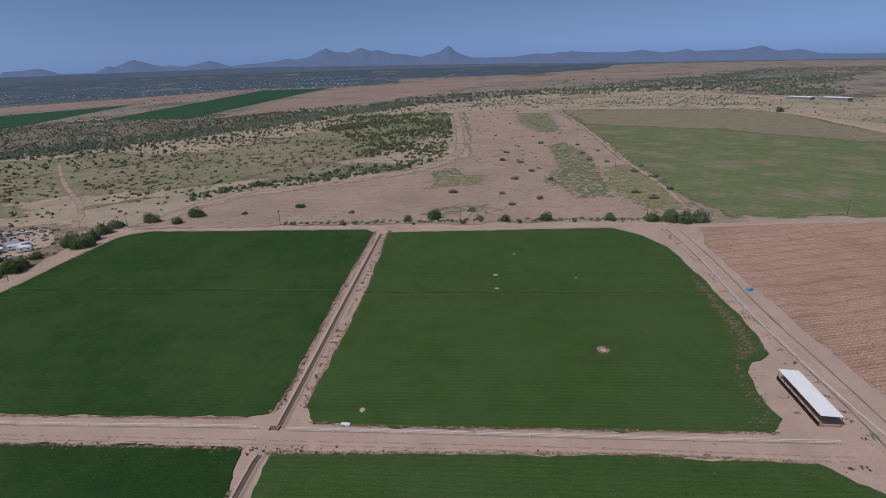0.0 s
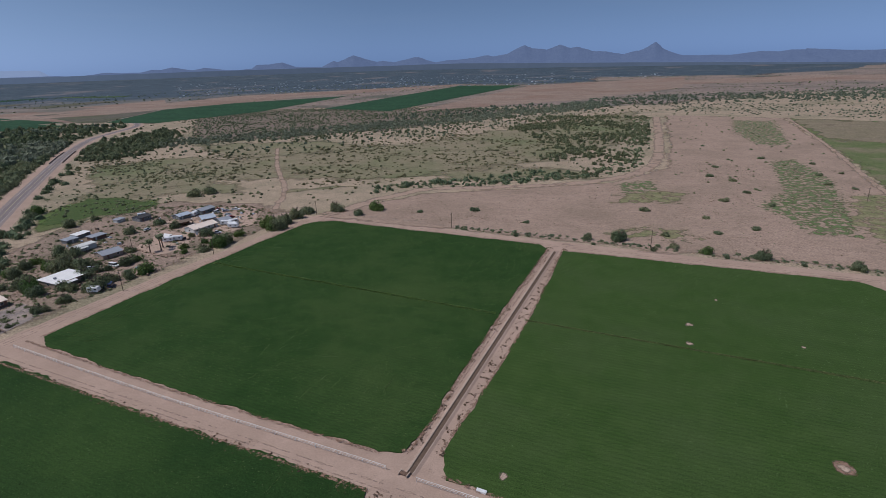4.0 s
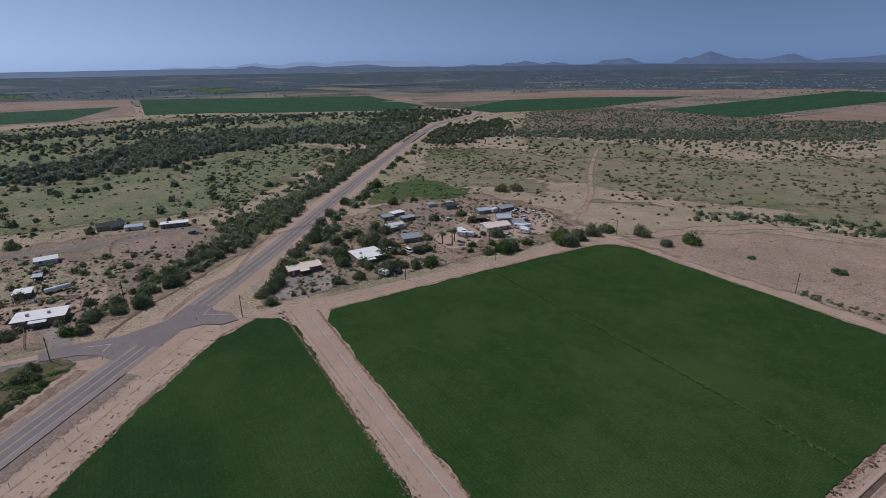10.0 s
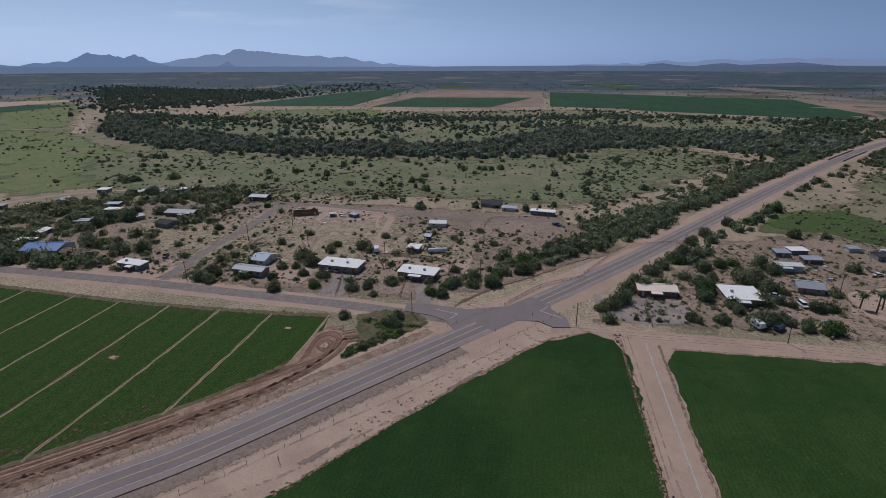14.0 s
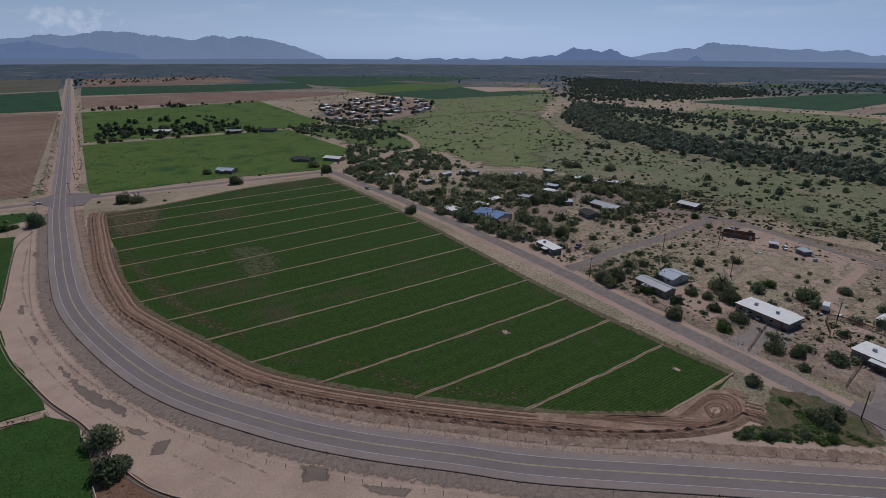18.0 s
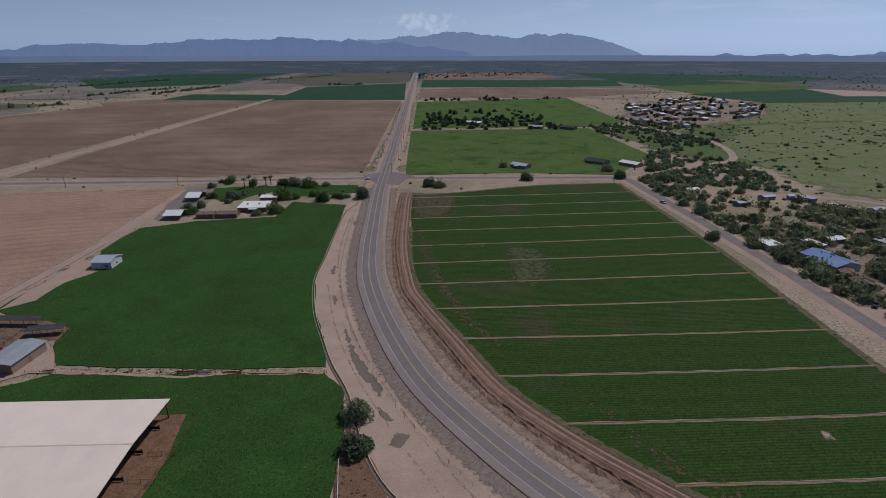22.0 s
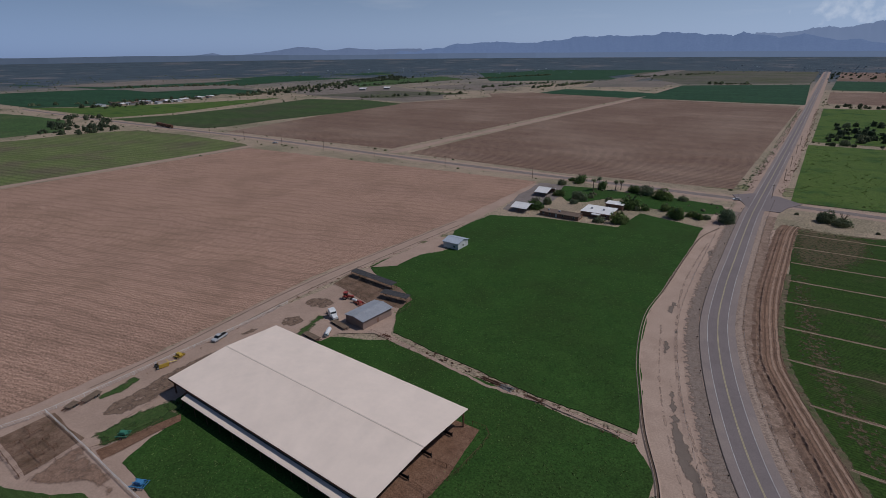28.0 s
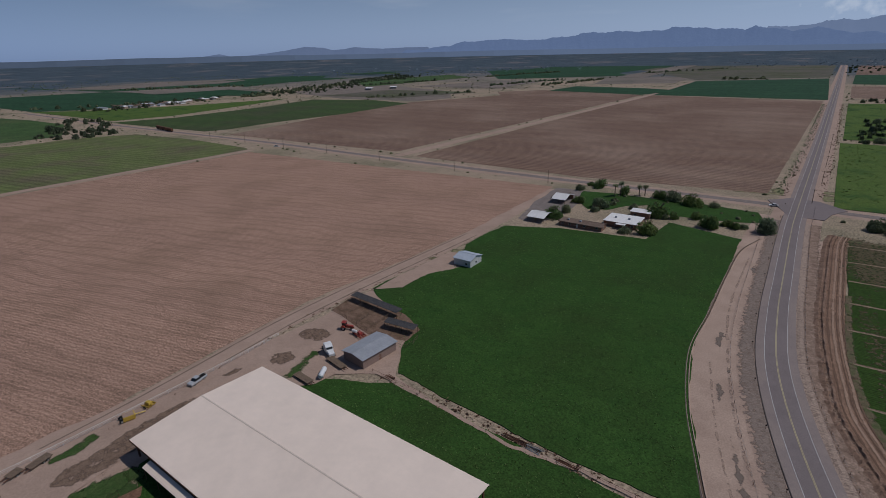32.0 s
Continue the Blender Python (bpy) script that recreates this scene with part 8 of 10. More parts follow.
def sizes_of(n, lo, hi, seed):
    return lo + (hi - lo) * np.random.default_rng(seed).random(n) ** 1.7


def grove(name, poly, count, lo, hi, protos, mat, label, seed, tall=0.85, patchy=0.0, margin=1.5):
    p = strewn(poly, count, seed, margin, patchy)
    return stuff(name, p, sizes_of(len(p), lo, hi, seed + 1), protos, mat, label, tall, seed)


def along(line, count, lo, hi, seed, step=4, stray=0.8):
    """Points strewn beside a line, between lo and hi metres off it."""
    rng = np.random.default_rng(seed)
    p = smooth_line(line, step)
    ns = normals_of(p)
    i = rng.integers(0, len(p), count)
    o = rng.uniform(lo, hi, count)
    return np.array([(p[k].x + ns[k].x * d + rng.normal() * stray, p[k].y + ns[k].y * d + rng.normal() * stray) for k, d in zip(i, o)])


# north: sandy flats, the wash, the river woods
WASH = [(-165, 372), (-90, 404), (-28, 444), (2, 505), (10, 620), (12, 900)]
p = along(WASH, 400, 2, 26, 11)
stuff("wash_shrubs", p, sizes_of(len(p), 1.8, 5.5, 12), MID_SHRUBS, m_tree_leaf, "dark mesquite shrubs lining a sandy wash", 0.9, 13)
p = along([(-95, 292), (-30, 288.6), (33, 283.6), (125, 275.5)], 330, -2.0, 4.5, 14)
stuff("fence_shrubs", p, sizes_of(len(p), 0.8, 3.0, 15), NEAR_SHRUBS, m_tree_leaf, "shrubs growing along a wire fence", 0.85, 16)
grove("flat_shrubs", [(20, 400), (160, 400), (170, 560), (165, 930), (25, 930), (30, 620)], 150, 1.4, 4.2, MID_SHRUBS, m_tree_leaf, "scattered green shrubs on sandy flats", 20, 0.8, 0.6)
grove("speckled_scrub", [(-556, 559), (-794, 808), (-805, 993), (-476, 1070), (-260, 1045), (-159, 967), (-247, 911), (-293, 768), (-339, 684), (-402, 656), (-439, 597)], 5200, 1.8, 4.2, FAR_LUMPS, m_dark_wood, "evenly speckled creosote scrub on a dusty plain", 21, 0.75, 0.3, 1.5)
grove("north_scrub", [(-546, 392), (-490, 464), (-392, 489), (-319, 554), (-257, 622), (-121, 886), (11, 1057), (6, 644), (-65, 491), (-161, 400), (-205, 373), (-281, 359), (-352, 342), (-433, 323)], 2600, 1.0, 5.0, MID_SHRUBS, m_scrub, "desert scrub on a grassy sandy plain", 22, 0.85, 0.9, 1.5)
grove("river_thicket", [(-555, 447), (-570, 504), (-490, 549), (-395, 602), (-257, 686), (-243, 660), (-176, 714), (-120, 760), (-136, 860), (-208, 860), (-293, 790), (-457, 695), (-565, 631), (-640, 573)], 260, 2.5, 5.5, FAR_TREES, m_dark_wood, "dark riverside thicket", 311, 1.3, 0.3, 1.5)
grove("river_thicket", [(-44, 859), (16, 768), (20, 593), (-6, 478), (-38, 439), (-70, 431), (-47, 492), (-32, 551), (-67, 634), (-140, 720), (-136, 900)], 300, 2.5, 6, FAR_TREES, m_dark_wood, "mesquite thicket beside the wash", 312, 1.3, 0.3, 1.5)
grove("river_thicket", [(-1122, 666), (-929, 700), (-787, 690), (-690, 530), (-600, 425), (-520, 350), (-424, 256), (-600, 330), (-811, 484)], 900, 5, 11, FAR_TREES, m_dark_wood, "dense woods where the highway meets the river", 313, 1.3, 0.2, 2)
grove("river_thicket", [(-442, 440), (-417, 480), (-388, 524), (-350, 568), (-298, 600), (-251, 656), (-206, 755), (-136, 819), (-156, 945), (-241, 890), (-287, 751), (-332, 669), (-393, 641), (-429, 583), (-459, 531), (-498, 499)], 200, 2.5, 5.5, FAR_TREES, m_dark_wood, "dark riverside thicket", 23, 1.3, 0.5, 1.5)
grove("river_thicket", [(-169, 735), (-151, 916), (8, 895), (14, 597), (-10, 482), (-28, 441), (-44, 419), (-75, 439), (-87, 594)], 950, 3, 6.5, FAR_TREES, m_dark_wood, "mesquite thicket beside the wash", 24, 1.3, 0.9, 1.5)
grove("river_thicket", [(-185, 352), (-149, 377), (-127, 391), (-104, 404), (-72, 424), (-33, 446), (-40, 475), (-78, 459), (-112, 434), (-135, 415), (-157, 400), (-192, 376)], 190, 2, 6, FAR_TREES, m_tree_leaf, "mesquite along the sandy wash", 25, 1.3, 0.5, 1.5)
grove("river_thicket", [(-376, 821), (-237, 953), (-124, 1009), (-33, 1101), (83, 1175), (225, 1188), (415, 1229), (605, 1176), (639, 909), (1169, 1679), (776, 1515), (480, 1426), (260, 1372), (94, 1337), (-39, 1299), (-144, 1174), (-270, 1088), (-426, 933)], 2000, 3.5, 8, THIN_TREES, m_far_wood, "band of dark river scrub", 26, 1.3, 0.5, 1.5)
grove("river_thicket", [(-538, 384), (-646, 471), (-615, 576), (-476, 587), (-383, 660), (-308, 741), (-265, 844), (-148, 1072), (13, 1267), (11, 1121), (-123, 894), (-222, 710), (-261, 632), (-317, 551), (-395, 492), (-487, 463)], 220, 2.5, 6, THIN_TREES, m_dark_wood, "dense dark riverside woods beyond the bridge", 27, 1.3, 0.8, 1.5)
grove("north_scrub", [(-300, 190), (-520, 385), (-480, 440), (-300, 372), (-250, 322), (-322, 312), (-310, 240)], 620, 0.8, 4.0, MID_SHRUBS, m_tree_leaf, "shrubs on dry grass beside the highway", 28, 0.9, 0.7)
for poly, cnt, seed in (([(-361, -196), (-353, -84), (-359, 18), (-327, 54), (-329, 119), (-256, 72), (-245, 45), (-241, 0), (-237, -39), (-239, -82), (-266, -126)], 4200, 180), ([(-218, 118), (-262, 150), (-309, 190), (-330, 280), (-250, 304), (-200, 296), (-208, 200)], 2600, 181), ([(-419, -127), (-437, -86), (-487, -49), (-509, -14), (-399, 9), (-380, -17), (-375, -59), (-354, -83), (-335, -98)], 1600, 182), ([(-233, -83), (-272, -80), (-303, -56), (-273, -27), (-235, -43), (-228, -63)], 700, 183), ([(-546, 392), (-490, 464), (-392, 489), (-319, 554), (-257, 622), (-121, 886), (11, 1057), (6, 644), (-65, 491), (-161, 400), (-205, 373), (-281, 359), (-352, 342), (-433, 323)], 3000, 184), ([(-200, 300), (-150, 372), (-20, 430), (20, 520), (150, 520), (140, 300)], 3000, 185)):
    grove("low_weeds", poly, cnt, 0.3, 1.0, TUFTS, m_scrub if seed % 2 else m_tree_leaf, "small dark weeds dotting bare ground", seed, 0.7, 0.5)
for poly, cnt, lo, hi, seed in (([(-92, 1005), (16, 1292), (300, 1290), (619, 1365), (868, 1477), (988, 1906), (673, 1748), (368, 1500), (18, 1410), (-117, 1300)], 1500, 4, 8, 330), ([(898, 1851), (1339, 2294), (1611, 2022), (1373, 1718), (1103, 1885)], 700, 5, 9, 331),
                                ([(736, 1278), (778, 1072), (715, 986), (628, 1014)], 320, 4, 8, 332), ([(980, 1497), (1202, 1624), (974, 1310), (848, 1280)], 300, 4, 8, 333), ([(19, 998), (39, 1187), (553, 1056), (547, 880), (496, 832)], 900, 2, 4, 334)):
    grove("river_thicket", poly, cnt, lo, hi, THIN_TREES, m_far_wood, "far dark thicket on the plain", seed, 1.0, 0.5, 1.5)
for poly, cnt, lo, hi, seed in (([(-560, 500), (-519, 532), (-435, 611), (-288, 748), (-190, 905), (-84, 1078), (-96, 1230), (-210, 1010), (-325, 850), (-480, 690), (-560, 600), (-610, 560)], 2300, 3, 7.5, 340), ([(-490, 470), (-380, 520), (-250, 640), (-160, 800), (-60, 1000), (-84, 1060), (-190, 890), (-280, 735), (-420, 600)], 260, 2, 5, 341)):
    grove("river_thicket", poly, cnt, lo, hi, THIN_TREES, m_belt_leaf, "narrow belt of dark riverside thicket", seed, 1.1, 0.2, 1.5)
# along the highway to the bridge
grove("roadside_trees", [(-297, 115), (-337, 175), (-388, 228), (-465, 305), (-590, 415), (-619, 418), (-544, 340), (-451, 250), (-386, 187), (-330, 119)], 520, 6, 12, NEAR_TREES, m_tree_leaf, "dense mesquite beside the highway", 30, 1.3, 0.2, 2)
grove("roadside_trees", [(-292, 121), (-335, 159), (-384, 203), (-453, 262), (-531, 337), (-593, 418), (-660, 455), (-611, 377), (-523, 292), (-433, 219), (-378, 170), (-333, 129)], 330, 5, 10, NEAR_TREES, m_tree_leaf, "dense mesquite beside the highway", 31, 1.3, 0.4, 2)
grove("roadside_trees", [(-276, 164), (-335, 202), (-400, 254), (-449, 301), (-512, 363), (-560, 397), (-499, 328), (-410, 246), (-336, 192), (-285, 158)], 260, 5, 10, NEAR_TREES, m_tree_leaf, "dense mesquite beside the highway", 32, 1.3, 0.3, 2)
grove("roadside_trees", [(-254, 72), (-271, 96), (-303, 133), (-324, 135), (-291, 99), (-265, 69)], 60, 4, 8.5, NEAR_TREES, m_tree_leaf, "mesquite beside the highway", 33, 1.3, 0.2, 2)
grove("roadside_trees", [(-580, 418), (-660, 484), (-700, 650), (-650, 640), (-570, 545), (-525, 455), (-540, 415)], 620, 5, 10, FAR_TREES, m_dark_wood, "dark woods beside the bridge", 34, 1.3, 0.3, 2)
# river woods and flood plain
MAIN_BELT = [(-730, -459), (-645, -367), (-601, -280), (-577, -183), (-563, -122), (-567, -34), (-556, 45), (-577, 93), (-585, 133), (-630, 170), (-648, 240), (-660, 277), (-620, 329), (-609, 356), (-594, 406), (-640, 470), (-700, 520), (-760, 470), (-789, 400), (-803, 322), (-841, 248), (-815, 159), (-721, 100), (-650, 42), (-645, -45), (-665, -152), (-668, -214), (-715, -304), (-730, -367), (-945, -613)]
UPPER_BELT = [(-810, -517), (-878, -483), (-884, -319), (-865, -225), (-898, -58), (-922, 109), (-990, 334), (-945, 521), (-881, 570), (-840, 690), (-890, 690), (-915, 600), (-985, 540), (-1040, 335), (-985, 111), (-968, -58), (-940, -158), (-905, -221), (-930, -369), (-991, -552), (-1011, -660)]
grove("river_trees", MAIN_BELT, 2300, 7, 14, FAR_TREES, m_belt_leaf, "dark belt of riverside trees", 40, 1.35, 0.0, 1.5)
grove("river_shrubs", MAIN_BELT, 1500, 3, 7, FAR_LUMPS, m_belt_leaf, "dark undergrowth of the riverside belt", 41, 1.1, 0.0, 1.5)
grove("river_trees", UPPER_BELT, 900, 6, 12, FAR_TREES, m_belt_leaf, "broken belt of riverside trees", 42, 1.3, 0.1, 1.5)
grove("river_trees", [(-560, -330), (-600, -130), (-640, 30), (-700, 120), (-830, 170), (-900, 330), (-880, 520), (-950, 380), (-940, 110), (-900, -60), (-860, -230), (-880, -420), (-760, -430), (-660, -350)], 170, 6, 14, FAR_TREES, m_belt_leaf, "single dark trees between the belts", 43, 1.2, 0.3, 1.5)
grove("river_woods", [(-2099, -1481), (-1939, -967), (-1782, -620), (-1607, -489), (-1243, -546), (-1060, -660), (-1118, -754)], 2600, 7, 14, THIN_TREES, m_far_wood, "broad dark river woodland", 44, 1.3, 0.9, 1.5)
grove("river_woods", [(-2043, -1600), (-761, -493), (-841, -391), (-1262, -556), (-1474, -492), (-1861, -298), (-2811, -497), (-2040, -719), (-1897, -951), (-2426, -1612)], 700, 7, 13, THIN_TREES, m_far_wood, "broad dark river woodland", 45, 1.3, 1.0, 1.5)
grove("plain_shrubs", [(-531, -322), (-382, -212), (-373, -93), (-380, 15), (-360, 124), (-387, 168), (-461, 235), (-573, 337), (-630, 285), (-650, 225), (-585, 79), (-527, 68), (-574, -180)], 1100, 1.0, 4.2, MID_SHRUBS, m_tree_leaf, "scattered shrubs on green flood plain", 46, 0.85, 0.7, 1.5)
grove("plain_trees", [(-531, -322), (-382, -212), (-373, -93), (-380, 15), (-360, 124), (-387, 168), (-461, 235), (-573, 337), (-630, 285), (-650, 225), (-585, 79), (-527, 68), (-574, -180)], 150, 5, 10, FAR_TREES, m_tree_leaf, "single mesquite trees on the flood plain", 47, 1.3, 0.6, 1.5)
grove("plain_shrubs", [(-404, -460), (-519, -588), (-697, -556), (-586, -353), (-583, -218), (-541, -131), (-499, -71), (-446, -90), (-429, -146), (-411, -212), (-355, -269)], 230, 2.0, 7.0, FAR_TREES, m_tree_leaf, "scattered shrubs on a green meadow", 48, 0.85, 0.7, 1.5)
grove("plain_shrubs", [(-618, 196), (-584, 341), (-408, 206), (-325, 131), (-313, 113)], 620, 1.2, 6.0, MID_SHRUBS, m_tree_leaf, "scattered shrubs beside the highway", 49, 0.85, 0.7, 1.5)
grove("plain_shrubs", [(-740, 455), (-690, 150), (-714, -122), (-840, -550), (-922, -612), (-1031, -278), (-1154, 255), (-886, 680)], 2200, 2.5, 7.0, FAR_LUMPS, m_dark_wood, "scattered shrubs between the river woods", 35, 0.9, 0.8)
# the villages
grove("yard_shrubs", [(-361, -196), (-353, -84), (-359, 18), (-327, 54), (-329, 119), (-256, 72), (-245, 45), (-241, 0), (-237, -39), (-239, -82), (-266, -126)], 1500, 0.5, 2.6, MID_SHRUBS, m_scrub, "low scrub between village yards", 50, 0.8, 0.6, 1.5)
grove("yard_trees", [(-361, -196), (-353, -84), (-359, 18), (-327, 54), (-329, 119), (-256, 72), (-245, 45), (-241, 0), (-237, -39), (-239, -82), (-266, -126)], 190, 2.5, 7, NEAR_TREES, m_tree_leaf, "mesquite trees between village yards", 51, 1.3, 0.4, 3)
grove("yard_shrubs", [(-218, 118), (-262, 150), (-309, 190), (-330, 280), (-250, 304), (-200, 296), (-208, 200)], 1500, 0.6, 3.2, NEAR_SHRUBS, m_tree_leaf, "low scrub between village yards", 52, 0.85, 0.7)
grove("village_trees", [(-257, -311), (-290, -323), (-316, -272), (-351, -219), (-403, -179), (-411, -122), (-329, -94), (-299, -111), (-269, -114), (-238, -116), (-238, -151), (-241, -210)], 620, 5, 11, NEAR_TREES, m_tree_leaf, "shady mesquite trees crowding village yards", 53, 1.3, 0.6, 3)
grove("village_trees", [(-312, -407), (-367, -461), (-379, -354), (-353, -267), (-307, -291), (-271, -319)], 330, 4, 9, NEAR_TREES, m_tree_leaf, "thicket of mesquite beside the meadow", 54, 1.3, 0.4, 1.5)
grove("village_trees", [(-339, -612), (-331, -500), (-389, -427), (-439, -476), (-491, -635), (-386, -721)], 420, 4, 9, FAR_TREES, m_tree_leaf, "thicket of mesquite beyond the pasture", 55, 1.3, 0.4, 1.5)
p = along([(-237, -95), (-246, -170), (-252, -250), (-257, -320)], 70, -16, -6, 58)
stuff("village_trees", p, sizes_of(len(p), 5, 10, 59), NEAR_TREES, m_tree_leaf, "dark trees lining the village road", 1.3, 60)
grove("village_scrub", [(-419, -127), (-437, -86), (-487, -49), (-509, -14), (-399, 9), (-380, -17), (-375, -59), (-354, -83), (-335, -98)], 900, 0.8, 3.5, MID_SHRUBS, m_scrub, "scrub round the edge of the village", 56, 0.8, 0.7, 1.5)
grove("village_scrub", [(-233, -83), (-272, -80), (-303, -56), (-273, -27), (-235, -43), (-228, -63)], 330, 0.8, 3.6, NEAR_SHRUBS, m_tree_leaf, "bushes on village lots", 57, 0.8, 0.6, 1.5)
grove("dry_weeds", [(-232, -40), (-225, 52), (-250, 90), (-345, 175), (-455, 60), (-435, -130), (-300, -66)], 1500, 0.4, 1.3, TUFTS, m_dry_leaf, "dry tan weeds on bare yards", 155, 0.7, 0.6)
grove("dry_weeds", [(-218, 118), (-309, 190), (-330, 280), (-250, 304), (-200, 296), (-208, 200)], 800, 0.4, 1.3, TUFTS, m_dry_leaf, "dry tan weeds on bare yards", 156, 0.7, 0.6)
grove("flat_weeds", [(-180, 302), (-152, 360), (-20, 428), (14, 520), (60, 560), (112, 420), (140, 320), (128, 296), (-60, 300)], 1500, 0.4, 1.1, TUFTS, m_dry_leaf, "thin weeds on sandy flats", 157, 0.6, 0.8)
grove("junction_brush", [(-183, 25.4), (-190.6, 30.6), (-196.5, 37), (-203, 44), (-209, 47.5), (-216, 42), (-217, 30), (-211, 24), (-203, 26), (-194.9, 26.5), (-185, 22.8)], 700, 0.8, 3.2, NEAR_SHRUBS, m_green_leaf, "green brush in the road junction", 57, 0.7)
grove("dry_weeds", [(-56, -52), (-56, -20), (-76, -24), (-68, -44), (-64, -60), (-58, -70)], 260, 0.4, 1.2, TUFTS, m_dry_leaf, "dry brown weeds under roadside trees", 58, 0.7)
grove("pasture_shrubs", [(-119, -640), (-157, -990), (-460, -1040), (-411, -650)], 60, 4.0, 9.0, FAR_TREES, m_tree_leaf, "trees dotted over a pasture", 59, 0.95, margin=-60)
for poly, cnt, seed in (([(-130, -640), (-150, -720), (-300, -700), (-290, -615)], 60, 60), ([(673, -290), (805, -376), (847, -431), (752, -415), (647, -375), (606, -340), (625, -310)], 60, 61), ([(-542, -915), (-744, -1032), (-770, -856), (-674, -715), (-563, -642), (-433, -575), (-420, -668)], 110, 62),
                        ([(937, -808), (1027, -936), (1019, -1064), (1081, -1378), (887, -1151), (839, -956), (858, -817)], 170, 63), ([(1075, -1315), (1193, -1755), (1005, -1626), (936, -1422), (1038, -1325)], 150, 64), ([(965, -492), (984, -554), (1020, -633), (978, -780), (925, -738), (910, -576), (896, -504)], 70, 65),
                        ([(-135, -640), (-150, -830), (-330, -830), (-300, -640)], 60, 66), ([(-128, -610), (-130, -660), (-330, -640), (-320, -590)], 40, 67), ([(-200, -1900), (-800, -2300), (-900, -2500), (-300, -2500)], 120, 68), ([(-165, -1010), (-180, -1090), (-460, -1050), (-440, -1000)], 30, 69)):
    if cnt:
        rng = np.random.default_rng(seed)
        q = np.array(poly, float)
        t = q.min(0) + rng.random((cnt * 3, 2)) * (q.max(0) - q.min(0))
        t = t[inside(poly, t[:, 0], t[:, 1])][:cnt]
        stuff("farm_trees", t, sizes_of(len(t), 5, 12, seed), FAR_TREES, m_farm_leaf, "dark clumps of farm trees", 1.4, seed)
# rank tufts in the light green pastures
for poly, cnt, seed in (([(-95, -365), (-115, -600), (-330, -592), (-318, -418), (-257, -345), (-182, -362)], 2600, 190), ([(-122, -635), (-157, -995), (-470, -1050), (-408, -650)], 2400, 191)):
    rng = np.random.default_rng(seed)
    q = np.array(poly, float)
    t = q.min(0) + rng.random((cnt * 2, 2)) * (q.max(0) - q.min(0))
    t = t[inside(poly, t[:, 0], t[:, 1])][:cnt]
    t = t[np.sin(t[:, 0] * 0.09) + np.sin(t[:, 1] * 0.07 + t[:, 0] * 0.03) > -0.7]
    stuff("pasture_tufts", t, sizes_of(len(t), 0.7, 2.4, seed), TUFTS, m_green_leaf, "rank dark tufts in a grazed pasture", 0.5, seed).location.z = 0.2
# open desert all round
for r0, r1, cnt, lo, hi, seed in ((330, 900, 7000, 1.2, 3.4, 70), (900, 1600, 7000, 2.0, 4.5, 71), (1600, 2600, 5000, 3.0, 7.0, 72)):
    rng = np.random.default_rng(seed)
    a, r = rng.uniform(0, 2 * np.pi, cnt), np.sqrt(rng.uniform(r0 ** 2, r1 ** 2, cnt))
    t = np.stack([CENTRE.x + r * np.cos(a), CENTRE.y + r * np.sin(a)], 1)
    t = t[open_ground(t[:, 0], t[:, 1], 3)]
    t = t[~inside([(-190, 292), (-150, 365), (-18, 432), (24, 500), (28, 930), (186, 900), (470, 800), (430, 480), (231, 266), (40, 279)], t[:, 0], t[:, 1])]
    stuff("desert_scrub", t, sizes_of(len(t), lo, hi, seed), FAR_LUMPS, m_scrub if r0 < 1500 else m_dark_wood, "far desert scrub speckling the plain", 0.8, seed)
# weeds along banks and field edges
for pts, cnt, lo, hi, mat, lab, seed in (([(-36, 272), (-41, 195), (-44.5, 120)], 420, -4.6, -2.6, m_dry_leaf, "dry reddish weeds on a canal bank", 80), ([(-36, 272), (-41, 195), (-44.5, 120)], 420, 2.4, 4.2, m_dry_leaf, "dry reddish weeds on a canal bank", 81),
                                         ([(-206, 118), (-122, 112), (-46, 106.5), (20, 101.5), (90, 95)], 700, -4.6, -3.4, m_dry_leaf, "dry weeds edging a crop", 82), ([(-206, 118), (-122, 112), (-46, 106.5), (20, 101.5), (90, 95)], 300, 3.4, 4.8, m_green_weeds, "green weeds edging a crop", 83),
                                         ([(-206, 105), (-199, 89), (-165, 57), (-126, 24), (-95, -15)], 420, -1.0, 1.2, m_dry_leaf, "dry weeds edging a crop", 84), ([(-90, -300), (-87, -229), (-86, -180), (-88, -144), (-96, -109), (-131, -41), (-153, -15), (-178, 6)], 500, -1.2, 2.2, m_green_weeds, "weeds at the row crop's edge", 85),
                                         ([(-211, 11), (-215, -69), (-232, -184), (-243, -311)], 500, -2.0, 1.0, m_dry_leaf, "dry weeds along the village road", 86), ([(116, 258), (113, 215), (107, 165), (103, 110), (88, -15), (84, -60), (82, -128), (68, -228)], 500, -5.5, -4.0, m_dry_leaf, "dry weeds beside the farm lane", 87),
                                         ([(37, -105.6), (-2, -101), (-51, -93.5)], 260, -1.6, 1.6, m_dry_leaf, "dry weeds under a pipe fence", 88), ([(-50, -282), (-44, -205), (-40, -163), (-46, -114), (-53, -90)], 260, -1.0, 0.6, m_green_weeds, "weeds along a ditch", 89)):
    t = along(pts, cnt, lo, hi, seed)
    stuff("bank_weeds", t, sizes_of(len(t), 0.35, 1.3, seed), TUFTS, mat, lab, 0.7, seed)
